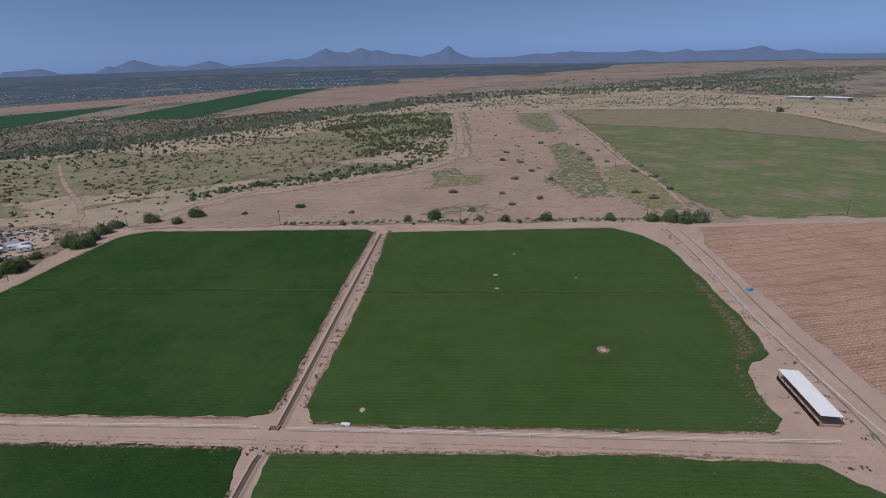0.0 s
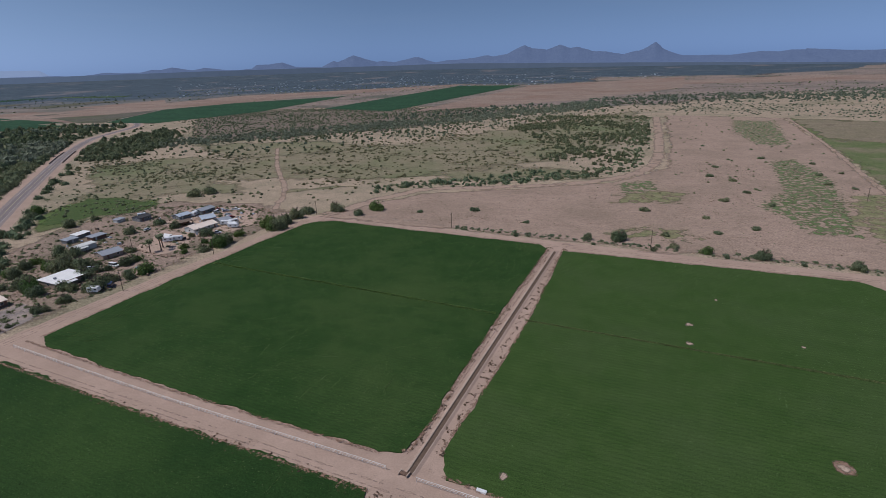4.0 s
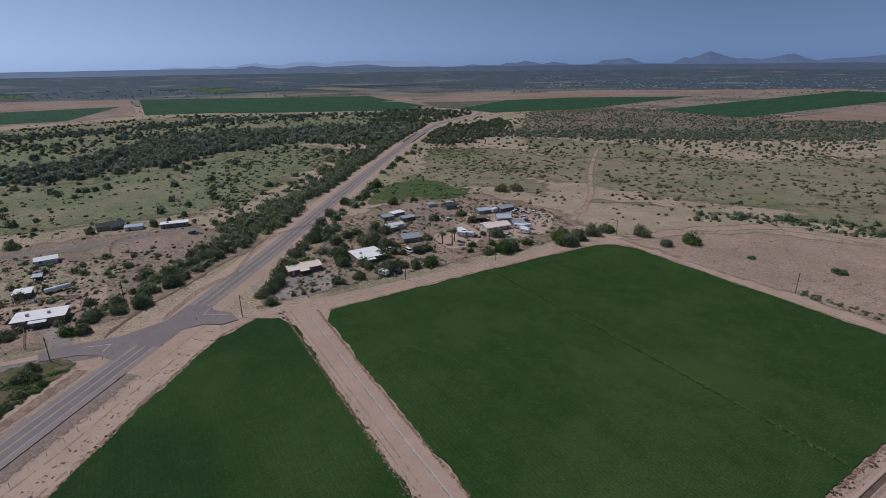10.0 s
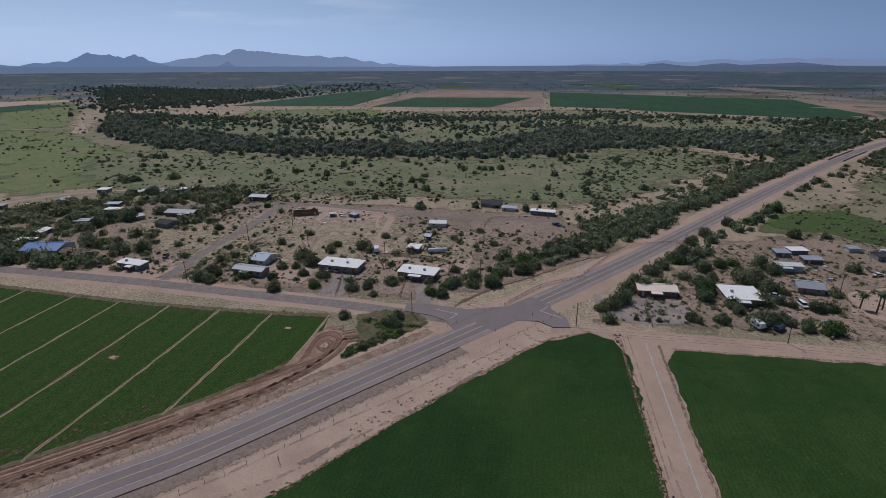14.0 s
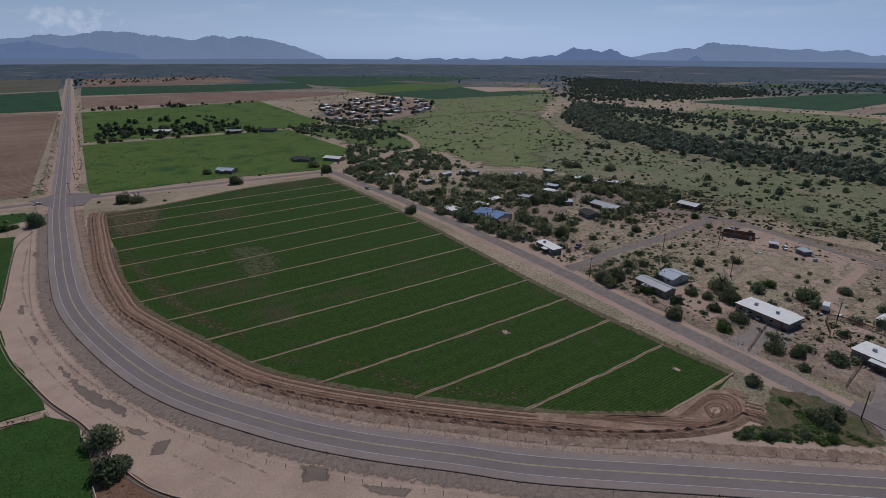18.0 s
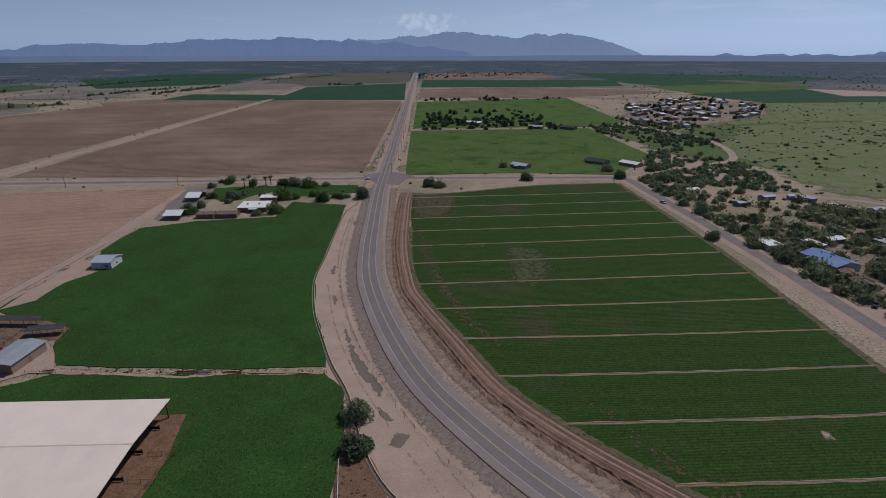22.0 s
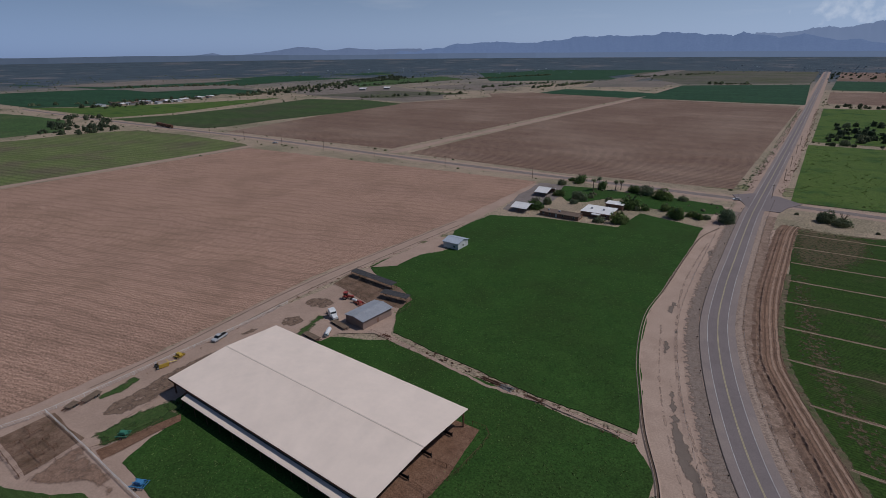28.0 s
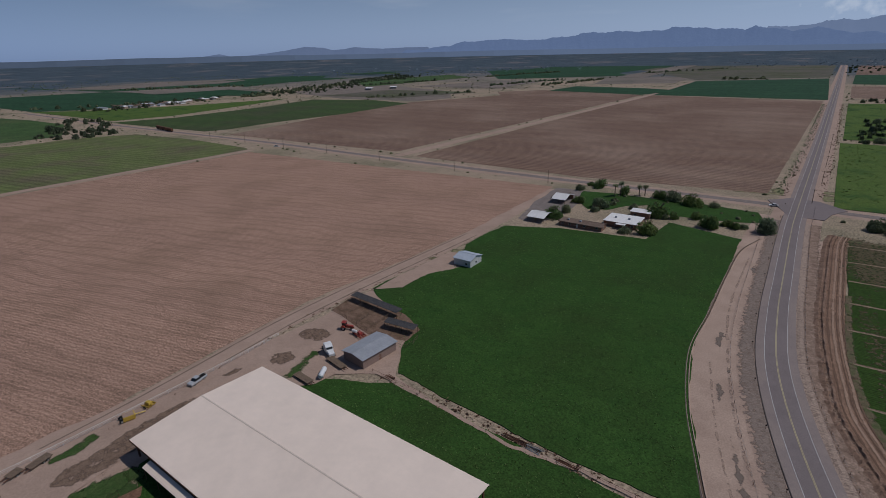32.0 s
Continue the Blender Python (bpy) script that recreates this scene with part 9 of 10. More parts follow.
for lo_, hi_, cnt, mat, seed in ((8.5, 13, 900, m_tree_leaf, 301), (-13, -9, 500, m_dry_leaf, 302), (7, 9, 500, m_dry_leaf, 303)):
    t = along([(-76, -378), (-97, -566), (-137, -985)], cnt, lo_, hi_, seed, 4, 0.5)
    stuff("verge_weeds", t, sizes_of(len(t), 0.5, 1.9, seed), TUFTS, mat, "dark weeds lining the highway verge", 0.8, seed)
for pts, cnt, lo, hi, m, seed in (([(-190, 207.5), (-115, 201), (-47.5, 194.8)], 3000, 0.5, 1.2, m_ridge_leaf, 90), ([(-35.5, 192.8), (30, 187.5), (97, 182)], 2600, 0.4, 1.0, m_light_leaf, 91)):
    t = along(pts, cnt, -0.3, 0.3, seed, 0.4, 0.15)
    stuff("crop_ridge", t, sizes_of(len(t), lo, hi, seed), TUFTS, m, "raised line of taller plants across the field", 0.9 if m is m_ridge_leaf else 0.6, seed).location.z = 0.3
rng = np.random.default_rng(610)
t = np.stack([rng.uniform(118, 300, 2600), rng.uniform(60, 258, 2600)], 1)
t[:, 1] = np.round((t[:, 1] - t[:, 0] * 0.176) / 3.2) * 3.2 + t[:, 0] * 0.176 + rng.normal(size=len(t)) * 0.25
t = t[np.sin(t[:, 0] * 0.06) + np.sin(t[:, 1] * 0.05 + t[:, 0] * 0.02) > -0.4]
stuff("furrow_weeds", t, sizes_of(len(t), 0.35, 1.0, 611), TUFTS, m_scrub, "small green weeds sprouting along the furrows", 0.5, 612).location.z = 0.1
# tufts in the grazed pastures and flower heads in the alfalfa
for poly, cnt, lo, hi, m, z, seed, lab in (([(30, -110), (60, -146), (60, -176), (55, -188), (58, -244), (32, -254), (-10, -256), (-46, -250), (-40, -163), (-48, -100)], 5200, 0.25, 0.75, m_ridge_leaf, 0.2, 620, "coarse dark tufts in a green pasture"),
                                      ([(48, -97), (28, -105), (-50, -92), (-56, -60), (-54, -24), (20, -26), (50, -30), (52, -44), (-12, -40), (-18, -84), (40, -90)], 2600, 0.25, 0.7, m_ridge_leaf, 0.15, 621, "coarse dark tufts in a mown pasture"),
                                      ([(-195, 131), (-185, 272), (-172, 283), (-46, 274), (-50, 120)], 5000, 0.2, 0.5, m_light_leaf, 0.3, 622, "pale flower heads in the alfalfa"), ([(-31, 267), (85, 262), (100, 230), (94, 140), (78, 108), (-36, 114)], 5000, 0.2, 0.5, m_light_leaf, 0.3, 623, "pale flower heads in the alfalfa"),
                                      ([(-198, 90), (-126, 27), (-92, -17), (-58, -17), (-53, 100), (-188, 112)], 3200, 0.2, 0.5, m_light_leaf, 0.3, 624, "pale flower heads in the alfalfa"), ([(-44, 98), (78, 90), (84, 82), (70, -4), (42, -16), (-46, -10)], 3200, 0.2, 0.5, m_light_leaf, 0.3, 625, "pale flower heads in the alfalfa")):
    rng = np.random.default_rng(seed)
    q = np.array(poly, float)
    t = q.min(0) + rng.random((cnt * 2, 2)) * (q.max(0) - q.min(0))
    t = t[inside(poly, t[:, 0], t[:, 1])][:cnt]
    stuff("field_tufts", t, sizes_of(len(t), lo, hi, seed), TUFTS, m, lab, 0.5, seed).location.z = z
# pale scuffs of broken stems in the alfalfa
rng = np.random.default_rng(95)
scuffs = []
for x0, x1, y0, y1, cnt in ((-130, -60, 126, 165, 34), (-193, -176, 130, 160, 46), (-191, -183, 150, 270, 60), (-190, -140, 210, 280, 12), (-70, -50, 180, 270, 14), (-30, 80, 120, 260, 20), (-180, -70, 20, 100, 14)):
    for _ in range(cnt):
        x, y, a = rng.uniform(x0, x1), rng.uniform(y0, y1), rng.choice((1.52, 0.35)) + rng.normal() * 0.12
        for u in np.arange(0, rng.uniform(1, 7), 0.3):
            scuffs.append((x + u * math.cos(a) + rng.normal() * 0.1, y + u * math.sin(a) + rng.normal() * 0.1))
scuffs = np.array(scuffs)
stuff("crop_scuffs", scuffs, sizes_of(len(scuffs), 0.2, 0.5, 96), TUFTS, m_light_leaf, "pale broken stems in the alfalfa", 0.4, 97).location.z = 0.3
t = np.array([(c.x + random.Random(k).gauss(0, 0.55), c.y + random.Random(k + 999).gauss(0, 0.9)) for k, c in enumerate([c + n * (-4.2) for c, n in zip(BROWN, normals_of(BROWN))] * 8)])
stuff("spoil_heaps", t, sizes_of(len(t), 0.25, 0.95, 98), FAR_LUMPS, m_furrow, "dark clods of dug earth beside the track", 0.5, 99)
# pale and dark clods along the field side of the sand strip
t = along([(-150, 37), (-163.8, 49.6), (-171.3, 56.2), (-179.6, 63.4), (-186.7, 71.3), (-198.8, 80.2), (-205.8, 88.5)], 620, -2.2, 2.2, 401)
stuff("verge_clods", t[:420], sizes_of(420, 0.2, 0.9, 402), FAR_LUMPS, m_bare, "pale clods of dug earth on the sand strip", 0.4, 403)
stuff("verge_clods", t[420:], sizes_of(200, 0.2, 0.8, 404), FAR_LUMPS, m_damp, "dark clods of dug earth on the sand strip", 0.4, 405)
TREES_A = [(-236.4, 13.2, 7.1), (-244.4, 28, 6.2), (-234.8, 46.6, 6.9), (-246.1, 55.3, 8.1), (-244.5, 63, 7.1), (-245.3, 70.9, 8.5), (-261, 85.3, 10.1), (-300.6, 109.1, 7.1), (-295.7, 114.3, 10.5), (-304.7, 123.4, 7.8), (-298, 71.8, 5.2), (-306.7, 85.6, 3.6), (-283.4, 98.2, 6.6), (-288.5, 5.4, 9.2), (-289.3, -8.8, 6.4), (-306, 13.6, 6), (-366, 24.5, 8.6), (-241, -56, 9), (-246, -53, 9), (-244.6, -37.4, 6.3), (-232.4, -18.6, 7.3), (-270.2, -19.5, 11), (-262.6, -12, 8), (-249, -3, 7.6), (-237.2, -3.1, 5.8), (-370.4, -102.9, 10.5), (-361.8, -75.8, 5.4), (-311.6, -83.3, 5.5), (-274.4, -104.6, 11), (-271.1, -113.4, 11)]
TREES_B = [(-325.4, -145, 11), (-341.3, -136.7, 11), (-320.9, -156.7, 11), (-311.1, -156.7, 11), (-380.2, -141.3, 8.6), (-390, -174, 11), (-426.4, -218.3, 10.3), (-431.5, -215.2, 10.3), (-442.2, -188.9, 11), (-225.8, 113, 6.7), (-233.6, 120.5, 9.3), (-216.5, 113.3, 6.5), (-244.1, 126.7, 8.8), (-246.9, 133.6, 9.9), (-249.7, 142, 8.6), (-279.4, 156.8, 5.7), (-290.8, 170.9, 7.2), (-269.9, 166.2, 8.4), (-245.5, 158.3, 10.2), (-220.3, 144.2, 5.5), (-219.7, 154.2, 6), (-228.3, 163.6, 5.8), (-218.8, 167.5, 10.4), (-278.8, 182.5, 7.1), (-260.6, 184.3, 11), (-257.9, 179.1, 11), (-218.6, 170.8, 9.5), (-222, 176, 7.3), (-215.4, 181.8, 5.8), (-213.9, 189, 9.7)]
TREES_C = [(-324.5, 232.5, 8.6), (-275.1, 233.5, 7.6), (-223.5, 221.4, 5.4), (-258.3, 248.8, 7.5), (-210.2, 221.4, 7.3), (-207.2, 228.6, 10.5), (-206.8, 234.2, 10.6), (-274.1, 252.5, 7.9), (-208.9, 246.8, 6.6), (-227.9, 242.4, 8.6), (-250.6, 185, 10.8), (-309.3, 317, 11), (-303.4, 326.3, 11), (-237.5, 155.3, 7.4), (-260.8, 154.7, 7), (-370, 240, 9), (-379, 250, 10)]
TREES_D = [(-61.0, -72.1, 9.2), (-60.8, -60.1, 9.4), (-107.1, -321.5, 10.6), (-113.6, -317.5, 10.5), (-174.3, -378.1, 7.6), (-180.4, -331, 11), (-253.9, -352.8, 11), (-251.7, -327.1, 11), (-269.4, -316.9, 10.9), (-279.3, -311.2, 11), (-299.5, -326.5, 11), (-144.9, -616.4, 11), (-164.3, -660.7, 11), (-193.9, -673.4, 11), (-162, -765.6, 11), (-214.7, -687.2, 11), (-256.4, -661, 9.4)]
TREES_E = [(-281.4, -632.1, 10.6), (-239, -50, 7), (112, 275.3, 9.7), (120.1, 272.4, 11), (127.1, 270.6, 11), (136.3, 270.6, 11), (-7.8, 293.5, 9.6), (55, 282.8, 8.2), (31.7, 284.5, 6.9), (17.7, 288.3, 5), (89.9, 278.9, 7), (-157.8, 315.9, 11), (-182.3, 307, 11), (-163.5, 301.3, 7.4), (-195, 262.7, 11), (-197.4, 274, 10.9), (-198.9, 287.1, 11), (-198.3, 297.7, 10), (-197.8, 262.1, 10.6), (-213, 235.9, 8.2), (-203.9, 266.3, 10.8), (-23.9, 291, 5.7), (466.8, 753.8, 11)]
TREES_F = [(-228.7, 117, 8), (-235, 122.5, 9), (-249.5, 131.5, 10), (-265.4, 142, 10), (-273.6, 149, 8), (-282, 156.5, 9), (-294, 164.5, 9), (-308, 173, 9), (-323, 186, 10), (-346, 206, 9), (-272.5, 84.6, 10), (-294, 99, 9), (-290, 104, 10), (-286, 107, 8), (-308, 119, 10), (-313, 126, 10),
           (-244.7, 143.7, 7), (-254.7, 158.5, 8), (-252, 162, 7), (-233, 163.7, 7), (-236.4, 176, 9), (-232.9, 198, 6), (-247, 209, 6), (-277.4, 193.4, 9), (-270.6, 196.6, 9)]
TREES_G = [(-211.3, 16.7, 5.2), (-208, 34.4, 7), (-212.5, 37, 5.5), (-205.5, 37.5, 4.5), (-185.9, 25, 3.6), (-189.7, 28.7, 4), (-193, 31.5, 3.4), (-197.7, 34.5, 3.6), (-200.8, 39.3, 3.4), (-232.6, 193.9, 7), (-218.5, 190.8, 4.6), (-232.2, 200, 6), (-272.8, 166.6, 7), (-261.1, 166.4, 6), (-276.5, 175.3, 7), (-222.3, 173.8, 6.5), (-219.4, 177, 5.5), (-220, 166.8, 6), (-218.9, 183.9, 5), (-246.5, 190, 4), (-216.9, 215.2, 4), (-237.9, 182.7, 5.5), (-234.6, 186.1, 5), (-231.3, 163, 4), (-218.7, 145.4, 4.5), (-220.7, 155.4, 5), (-247.4, 157.5, 7), (-264.2, 178.8, 9), (-208.7, 220.2, 4.5), (-218.5, 231.3, 4.5), (-234.7, 238, 4), (-218.8, 124, 2.6), (-218, 128, 2.9), (-218, 132, 2.8), (-325.2, 249, 6)]
TREES_H = [(-244.5, -24.3, 5.5), (-256.6, -24.7, 6), (-258.4, -19, 5), (-250.7, -12.5, 6), (-240.3, -5, 5), (-261.7, -14.6, 5), (-239.2, 19.3, 6), (-231.3, 23.3, 4), (-243.6, 28.8, 6), (-233.1, 50.5, 6.5), (-240.9, 50.5, 5), (-242.3, 54.4, 6), (-260.1, 54.2, 6), (-252.1, 64.1, 7), (-250, 71, 7), (-255.4, 73, 7), (-262.3, 86.5, 7), (-268.4, 84, 6), (-285.5, 6.1, 7), (-231.7, -18.2, 3.5), (-60, 286.5, 3), (-20, 283.5, 2.6), (8, 282, 3.2), (40, 280, 2.8), (70, 278, 2.4)]
TREES_R = [(46.0, -337.3, 6.0), (35.8, -349.1, 9.0), (42.9, -352.4, 4.5), (17.4, -338.3, 6.8), (-2.6, -338.3, 7.5), (-11.0, -336.7, 9.0), (-22.5, -330.9, 11.2), (-33.9, -332.5, 5.7), (38.2, -307.4, 6.8), (24.4, -303.7, 9.0), (41.1, -273.2, 9.8), (38.3, -285.0, 6.0), (18.0, -312.1, 3.8), (6.1, -309.1, 4.5), (-8.7, -299.3, 11.2), (-8.7, -268.8, 9.8), (1.2, -264.3, 6.0), (-12.5, -296.7, 4.2), (-16.4, -300.0, 5.7), (-27.2, -304.6, 6.3), (-34.0, -290.6, 9.0), (-42.0, -298.1, 5.2), (-45.6, -295.3, 5.2), (-49.9, -297.2, 4.2), (-59.6, -294.6, 9.8), (24.5, -293.9, 5.2)]
TREES_V = [(-295.3, -353.2, 9.0), (-326.0, -371.8, 9.0), (-296.5, -305.5, 9.5), (-259.2, -232.6, 10.0), (-257.2, -200.1, 9.0), (-251.7, -176.5, 10.0), (-253.0, -156.6, 10.5), (-251.9, -135.0, 9.5), (-280.3, -136.7, 11.0), (-312.5, -273.2, 8.0), (-237.7, -188.3, 8.0), (-275.8, -151.9, 9.0), (-277.5, -117.7, 8.0), (-279.3, -180.9, 8.5), (-270.0, -282.2, 8.0)]
TREES = TREES_R + TREES_V + TREES_H + TREES_G + TREES_F + TREES_A + TREES_B + TREES_C + TREES_D + TREES_E
PALMS = [(22, -331, 7.5), (19.5, -335, 8.5), (9, -339, 6.5), (6, -341, 6.5), (-235.5, 219.2, 7.5), (-236, 211.5, 6.5), (-232.8, 215.5, 8)]


def crown_mesh(seed, mat, leaves=2300):
    rng = np.random.default_rng(seed)
    v = leafy(rng, leaves, 0.055 * math.sqrt(4200 / leaves), 15, 1.0, 0.0)
    v[:, 2] += 0.06
    me = bpy.data.meshes.new("crown")
    me.from_pydata(v.tolist(), [], [(3 * i, 3 * i + 1, 3 * i + 2) for i in range(len(v) // 3)])
    me.materials.append(mat)
    return me


def trunk_mesh(seed):
    rnd = random.Random(seed)
    bm = bmesh.new()
    prev = Vector((0, 0, -0.02))
    for k in range(3):
        nxt = prev + Vector((rnd.uniform(-0.05, 0.05), rnd.uniform(-0.05, 0.05), 0.17))
        beam(bm, prev, nxt, 0.055 - 0.012 * k, 6)
        prev = nxt
    for k in range(6):
        a = k * 1.05 + rnd.random()
        mid = prev + Vector((0.22 * math.cos(a), 0.22 * math.sin(a), 0.16))
        beam(bm, prev, mid, 0.026, 5)
        beam(bm, mid, mid + Vector((0.24 * math.cos(a + 0.5), 0.24 * math.sin(a + 0.5), 0.22)), 0.015, 4)
        beam(bm, mid, mid + Vector((0.16 * math.cos(a - 0.7), 0.16 * math.sin(a - 0.7), 0.24)), 0.013, 4)
    me = bpy.data.meshes.new("trunk")
    bm.to_mesh(me)
    bm.free()
    me.materials.append(m_bark)
    return me


TREE_KINDS = [(trunk_mesh(s), crown_mesh(s, m)) for s, m in ((1, m_tree_leaf), (2, m_tree_leaf), (3, m_green_leaf), (4, m_tree_leaf), (5, m_dark_wood), (6, m_green_leaf))]
for k, (x, y, w) in enumerate(TREES):
    rnd = random.Random(k)
    kind = rnd.choice((0, 1, 3, 4, 0, 1, 2)) if x < -60 or y > 0 else rnd.choice((2, 5, 0, 3))
    trunk, crown = TREE_KINDS[kind]
    s = w / 2 * (1.1 if x > -66 and y < -250 else 0.9)
    low = w < 3.4
    root = thing("shrub" if low else "tree", pose(x, y, 0.03, 0, 0, rnd.uniform(0, 360)), ("rounded desert shrub on sandy ground" if low else "bushy green tree with spreading crown" if kind in (2, 5) else "dark spreading mesquite tree in dry ground"),
                 "shrub" if low else "tree", "village and roadside trees")
    for name, me in (("trunk", trunk), ("crown", crown)):
        o = new(name, me)
        o.parent = root
        o.scale = (s, s, s * rnd.uniform(1.15, 1.6))
BUSH_CROWNS = [crown_mesh(s, m_tree_leaf, 800) for s in (7, 8, 9)]
# round bushes dotted over the sandy flats
flats = [(4, 354), (14, 307), (37, 346), (40, 318), (59, 330), (51, 390), (68, 416), (76, 384), (64, 453), (50, 466), (58, 505), (58, 620), (126, 487), (143, 496), (123, 454), (145, 402), (124, 337), (130, 321), (149, 343), (136, 443), (156, 420), (152, 381), (133, 534), (99, 554), (-60, 312), (-96, 330), (-128, 318)]
for k, (x, y) in enumerate(flats):
    rnd = random.Random(500 + k)
    root = thing("shrub", pose(x, y, 0.02, 0, 0, rnd.uniform(0, 360)), "rounded olive shrub on bare sandy flats", "shrub", "shrubs on the flats")
    s = rnd.uniform(2.0, 3.4)
    o = new("crown", rnd.choice(BUSH_CROWNS))
    o.parent = root
    o.scale, o.location = (s, s, s * 0.75), (0, 0, -0.06 * s)


def palm(x, y, tall, seed):
    rnd = random.Random(seed)
    root = thing("palm_tree", pose(x, y, 0.03), "tall fan palm with a shaggy crown", "palm tree", "palms")
    bm = bmesh.new()
    prev = Vector((0, 0, 0))
    for k in range(5):
        nxt = prev + Vector((rnd.uniform(-0.05, 0.05), rnd.uniform(-0.05, 0.05), tall * 0.2))
        beam(bm, prev, nxt, 0.3 - 0.025 * k, 8)
        prev = nxt
    part("trunk", bm, m_bark, root)
    bm = bmesh.new()
    for k in range(46):
        a, lift = k * 2.4, rnd.uniform(-0.7, 0.9)
        d = Vector((math.cos(a), math.sin(a), 0))
        side = Vector((-d.y, d.x, 0))
        pts = [prev + d * r + Vector((0, 0, lift * r * 0.8 - 0.32 * r * r)) for r in (0.1, 0.8, 1.4, 1.9)]
        ws = (0.06, 0.3, 0.34, 0.05)
        vs = [(bm.verts.new(p - side * w), bm.verts.new(p + side * w)) for p, w in zip(pts, ws)]
        for (a0, a1), (b0, b1) in zip(vs, vs[1:]):
            bm.faces.new((a0, a1, b1, b0))
    crown = part("crown", bm, m_tree_leaf, root, "fan of green fronds")
    bm = bmesh.new()
    for k in range(26):
        a = k * 2.4
        d = Vector((math.cos(a), math.sin(a), 0))
        side = Vector((-d.y, d.x, 0)) * 0.16
        top, end = prev + d * 0.25, prev + d * 0.55 + Vector((0, 0, -rnd.uniform(0.9, 1.9)))
        bm.faces.new([bm.verts.new(q) for q in (top - side, top + side, end)])
    part("dead_skirt", bm, m_dry_leaf, crown, "brown skirt of dead fronds")


for k, (x, y, h) in enumerate(PALMS):
    palm(x, y, h, k)

# ---- vehicles ----
def wheels(root, spots, r=0.36, w=0.24):
    for x, y in spots:
        bm = bmesh.new()
        beam(bm, (x, y - w / 2, r), (x, y + w / 2, r), r, 14)
        wheel = part("wheel", bm, m_black, root, "black tyre")
        bm = bmesh.new()
        beam(bm, (x, y - w / 2 - 0.02, r), (x, y + w / 2 + 0.02, r), r * 0.55, 10)
        part("rim", bm, m_steel, wheel, "grey rim")


def prism(bm, outline, y0, y1, inset=0.0):
    """A shape seen from the side, given as (x, z) points, drawn out from y0 to y1; upper points drawn in by inset."""
    top = max(z for _, z in outline)
    low = min(z for _, z in outline)
    a = [bm.verts.new((x, y0 + inset * (z - low) / (top - low + 1e-6), z)) for x, z in outline]
    b = [bm.verts.new((x, y1 - inset * (z - low) / (top - low + 1e-6), z)) for x, z in outline]
    bm.faces.new(a)
    bm.faces.new(b[::-1])
    for i in range(len(outline)):
        j = (i + 1) % len(outline)
        bm.faces.new((a[j], a[i], b[i], b[j]))
    bmesh.ops.recalc_face_normals(bm, faces=bm.faces)


def car(x, y, rot, paint_, label, kind="car", z=0.1):
    root = thing("pickup_truck" if kind == "pickup" else kind, pose(x, y, z, 0, 0, rot), label, "pickup" if kind == "pickup" else kind, "parked vehicles")
    L = {"car": 4.5, "pickup": 5.7, "van": 5.2}[kind]
    bm = bmesh.new()
    if kind == "pickup":
        prism(bm, [(-L / 2, 0.45), (L / 2, 0.45), (L / 2, 0.95), (L / 2 - 0.25, 1.08), (1.15, 1.12), (-0.55, 1.1), (-L / 2, 1.1)], -0.95, 0.95, 0.05)
    elif kind == "van":
        prism(bm, [(-L / 2, 0.4), (L / 2, 0.4), (L / 2, 0.95), (L / 2 - 0.9, 1.15), (-L / 2, 1.15)], -0.95, 0.95, 0.05)
    else:
        prism(bm, [(-L / 2, 0.35), (L / 2, 0.35), (L / 2, 0.75), (L / 2 - 1.0, 0.92), (-L / 2 + 0.6, 0.95), (-L / 2, 0.85)], -0.88, 0.88, 0.06)
    body = part("body", bm, paint_, root, bevel=0.04)
    bm = bmesh.new()
    cab = {"car": [(-1.7, 0.92), (1.1, 0.92), (0.45, 1.42), (-1.1, 1.42)], "pickup": [(-0.6, 1.08), (1.5, 1.08), (0.85, 1.78), (-0.45, 1.78)], "van": [(-2.5, 1.12), (1.9, 1.12), (1.2, 1.95), (-2.4, 1.95)]}[kind]
    prism(bm, cab, -0.84, 0.84, 0.14)
    part("window_band", bm, m_glass, root, "dark glass")
    bm = bmesh.new()
    top = max(q for _, q in cab)
    xs = [p for p, q in cab if q == top]
    box(bm, min(xs) - 0.05, max(xs) + 0.05, -0.74, 0.74, top - 0.03, top + 0.05)
    part("roof", bm, paint_, root)
    if kind == "pickup":
        bm = bmesh.new()
        box(bm, -L / 2 + 0.12, -0.7, -0.75, 0.75, 1.06, 1.13)
        part("cargo_bed", bm, m_dark, root, "dark open cargo bed")
    for s in (-1, 1):
        bm = bmesh.new()
        box(bm, L / 2 - 0.06, L / 2 + 0.02, s * 0.6 - 0.17, s * 0.6 + 0.17, 0.62, 0.78)
        part("headlight", bm, m_white_wall, body)
    wheels(root, [(px, py) for px in (-L * 0.29, L * 0.31) for py in (-0.82, 0.82)])
    return root


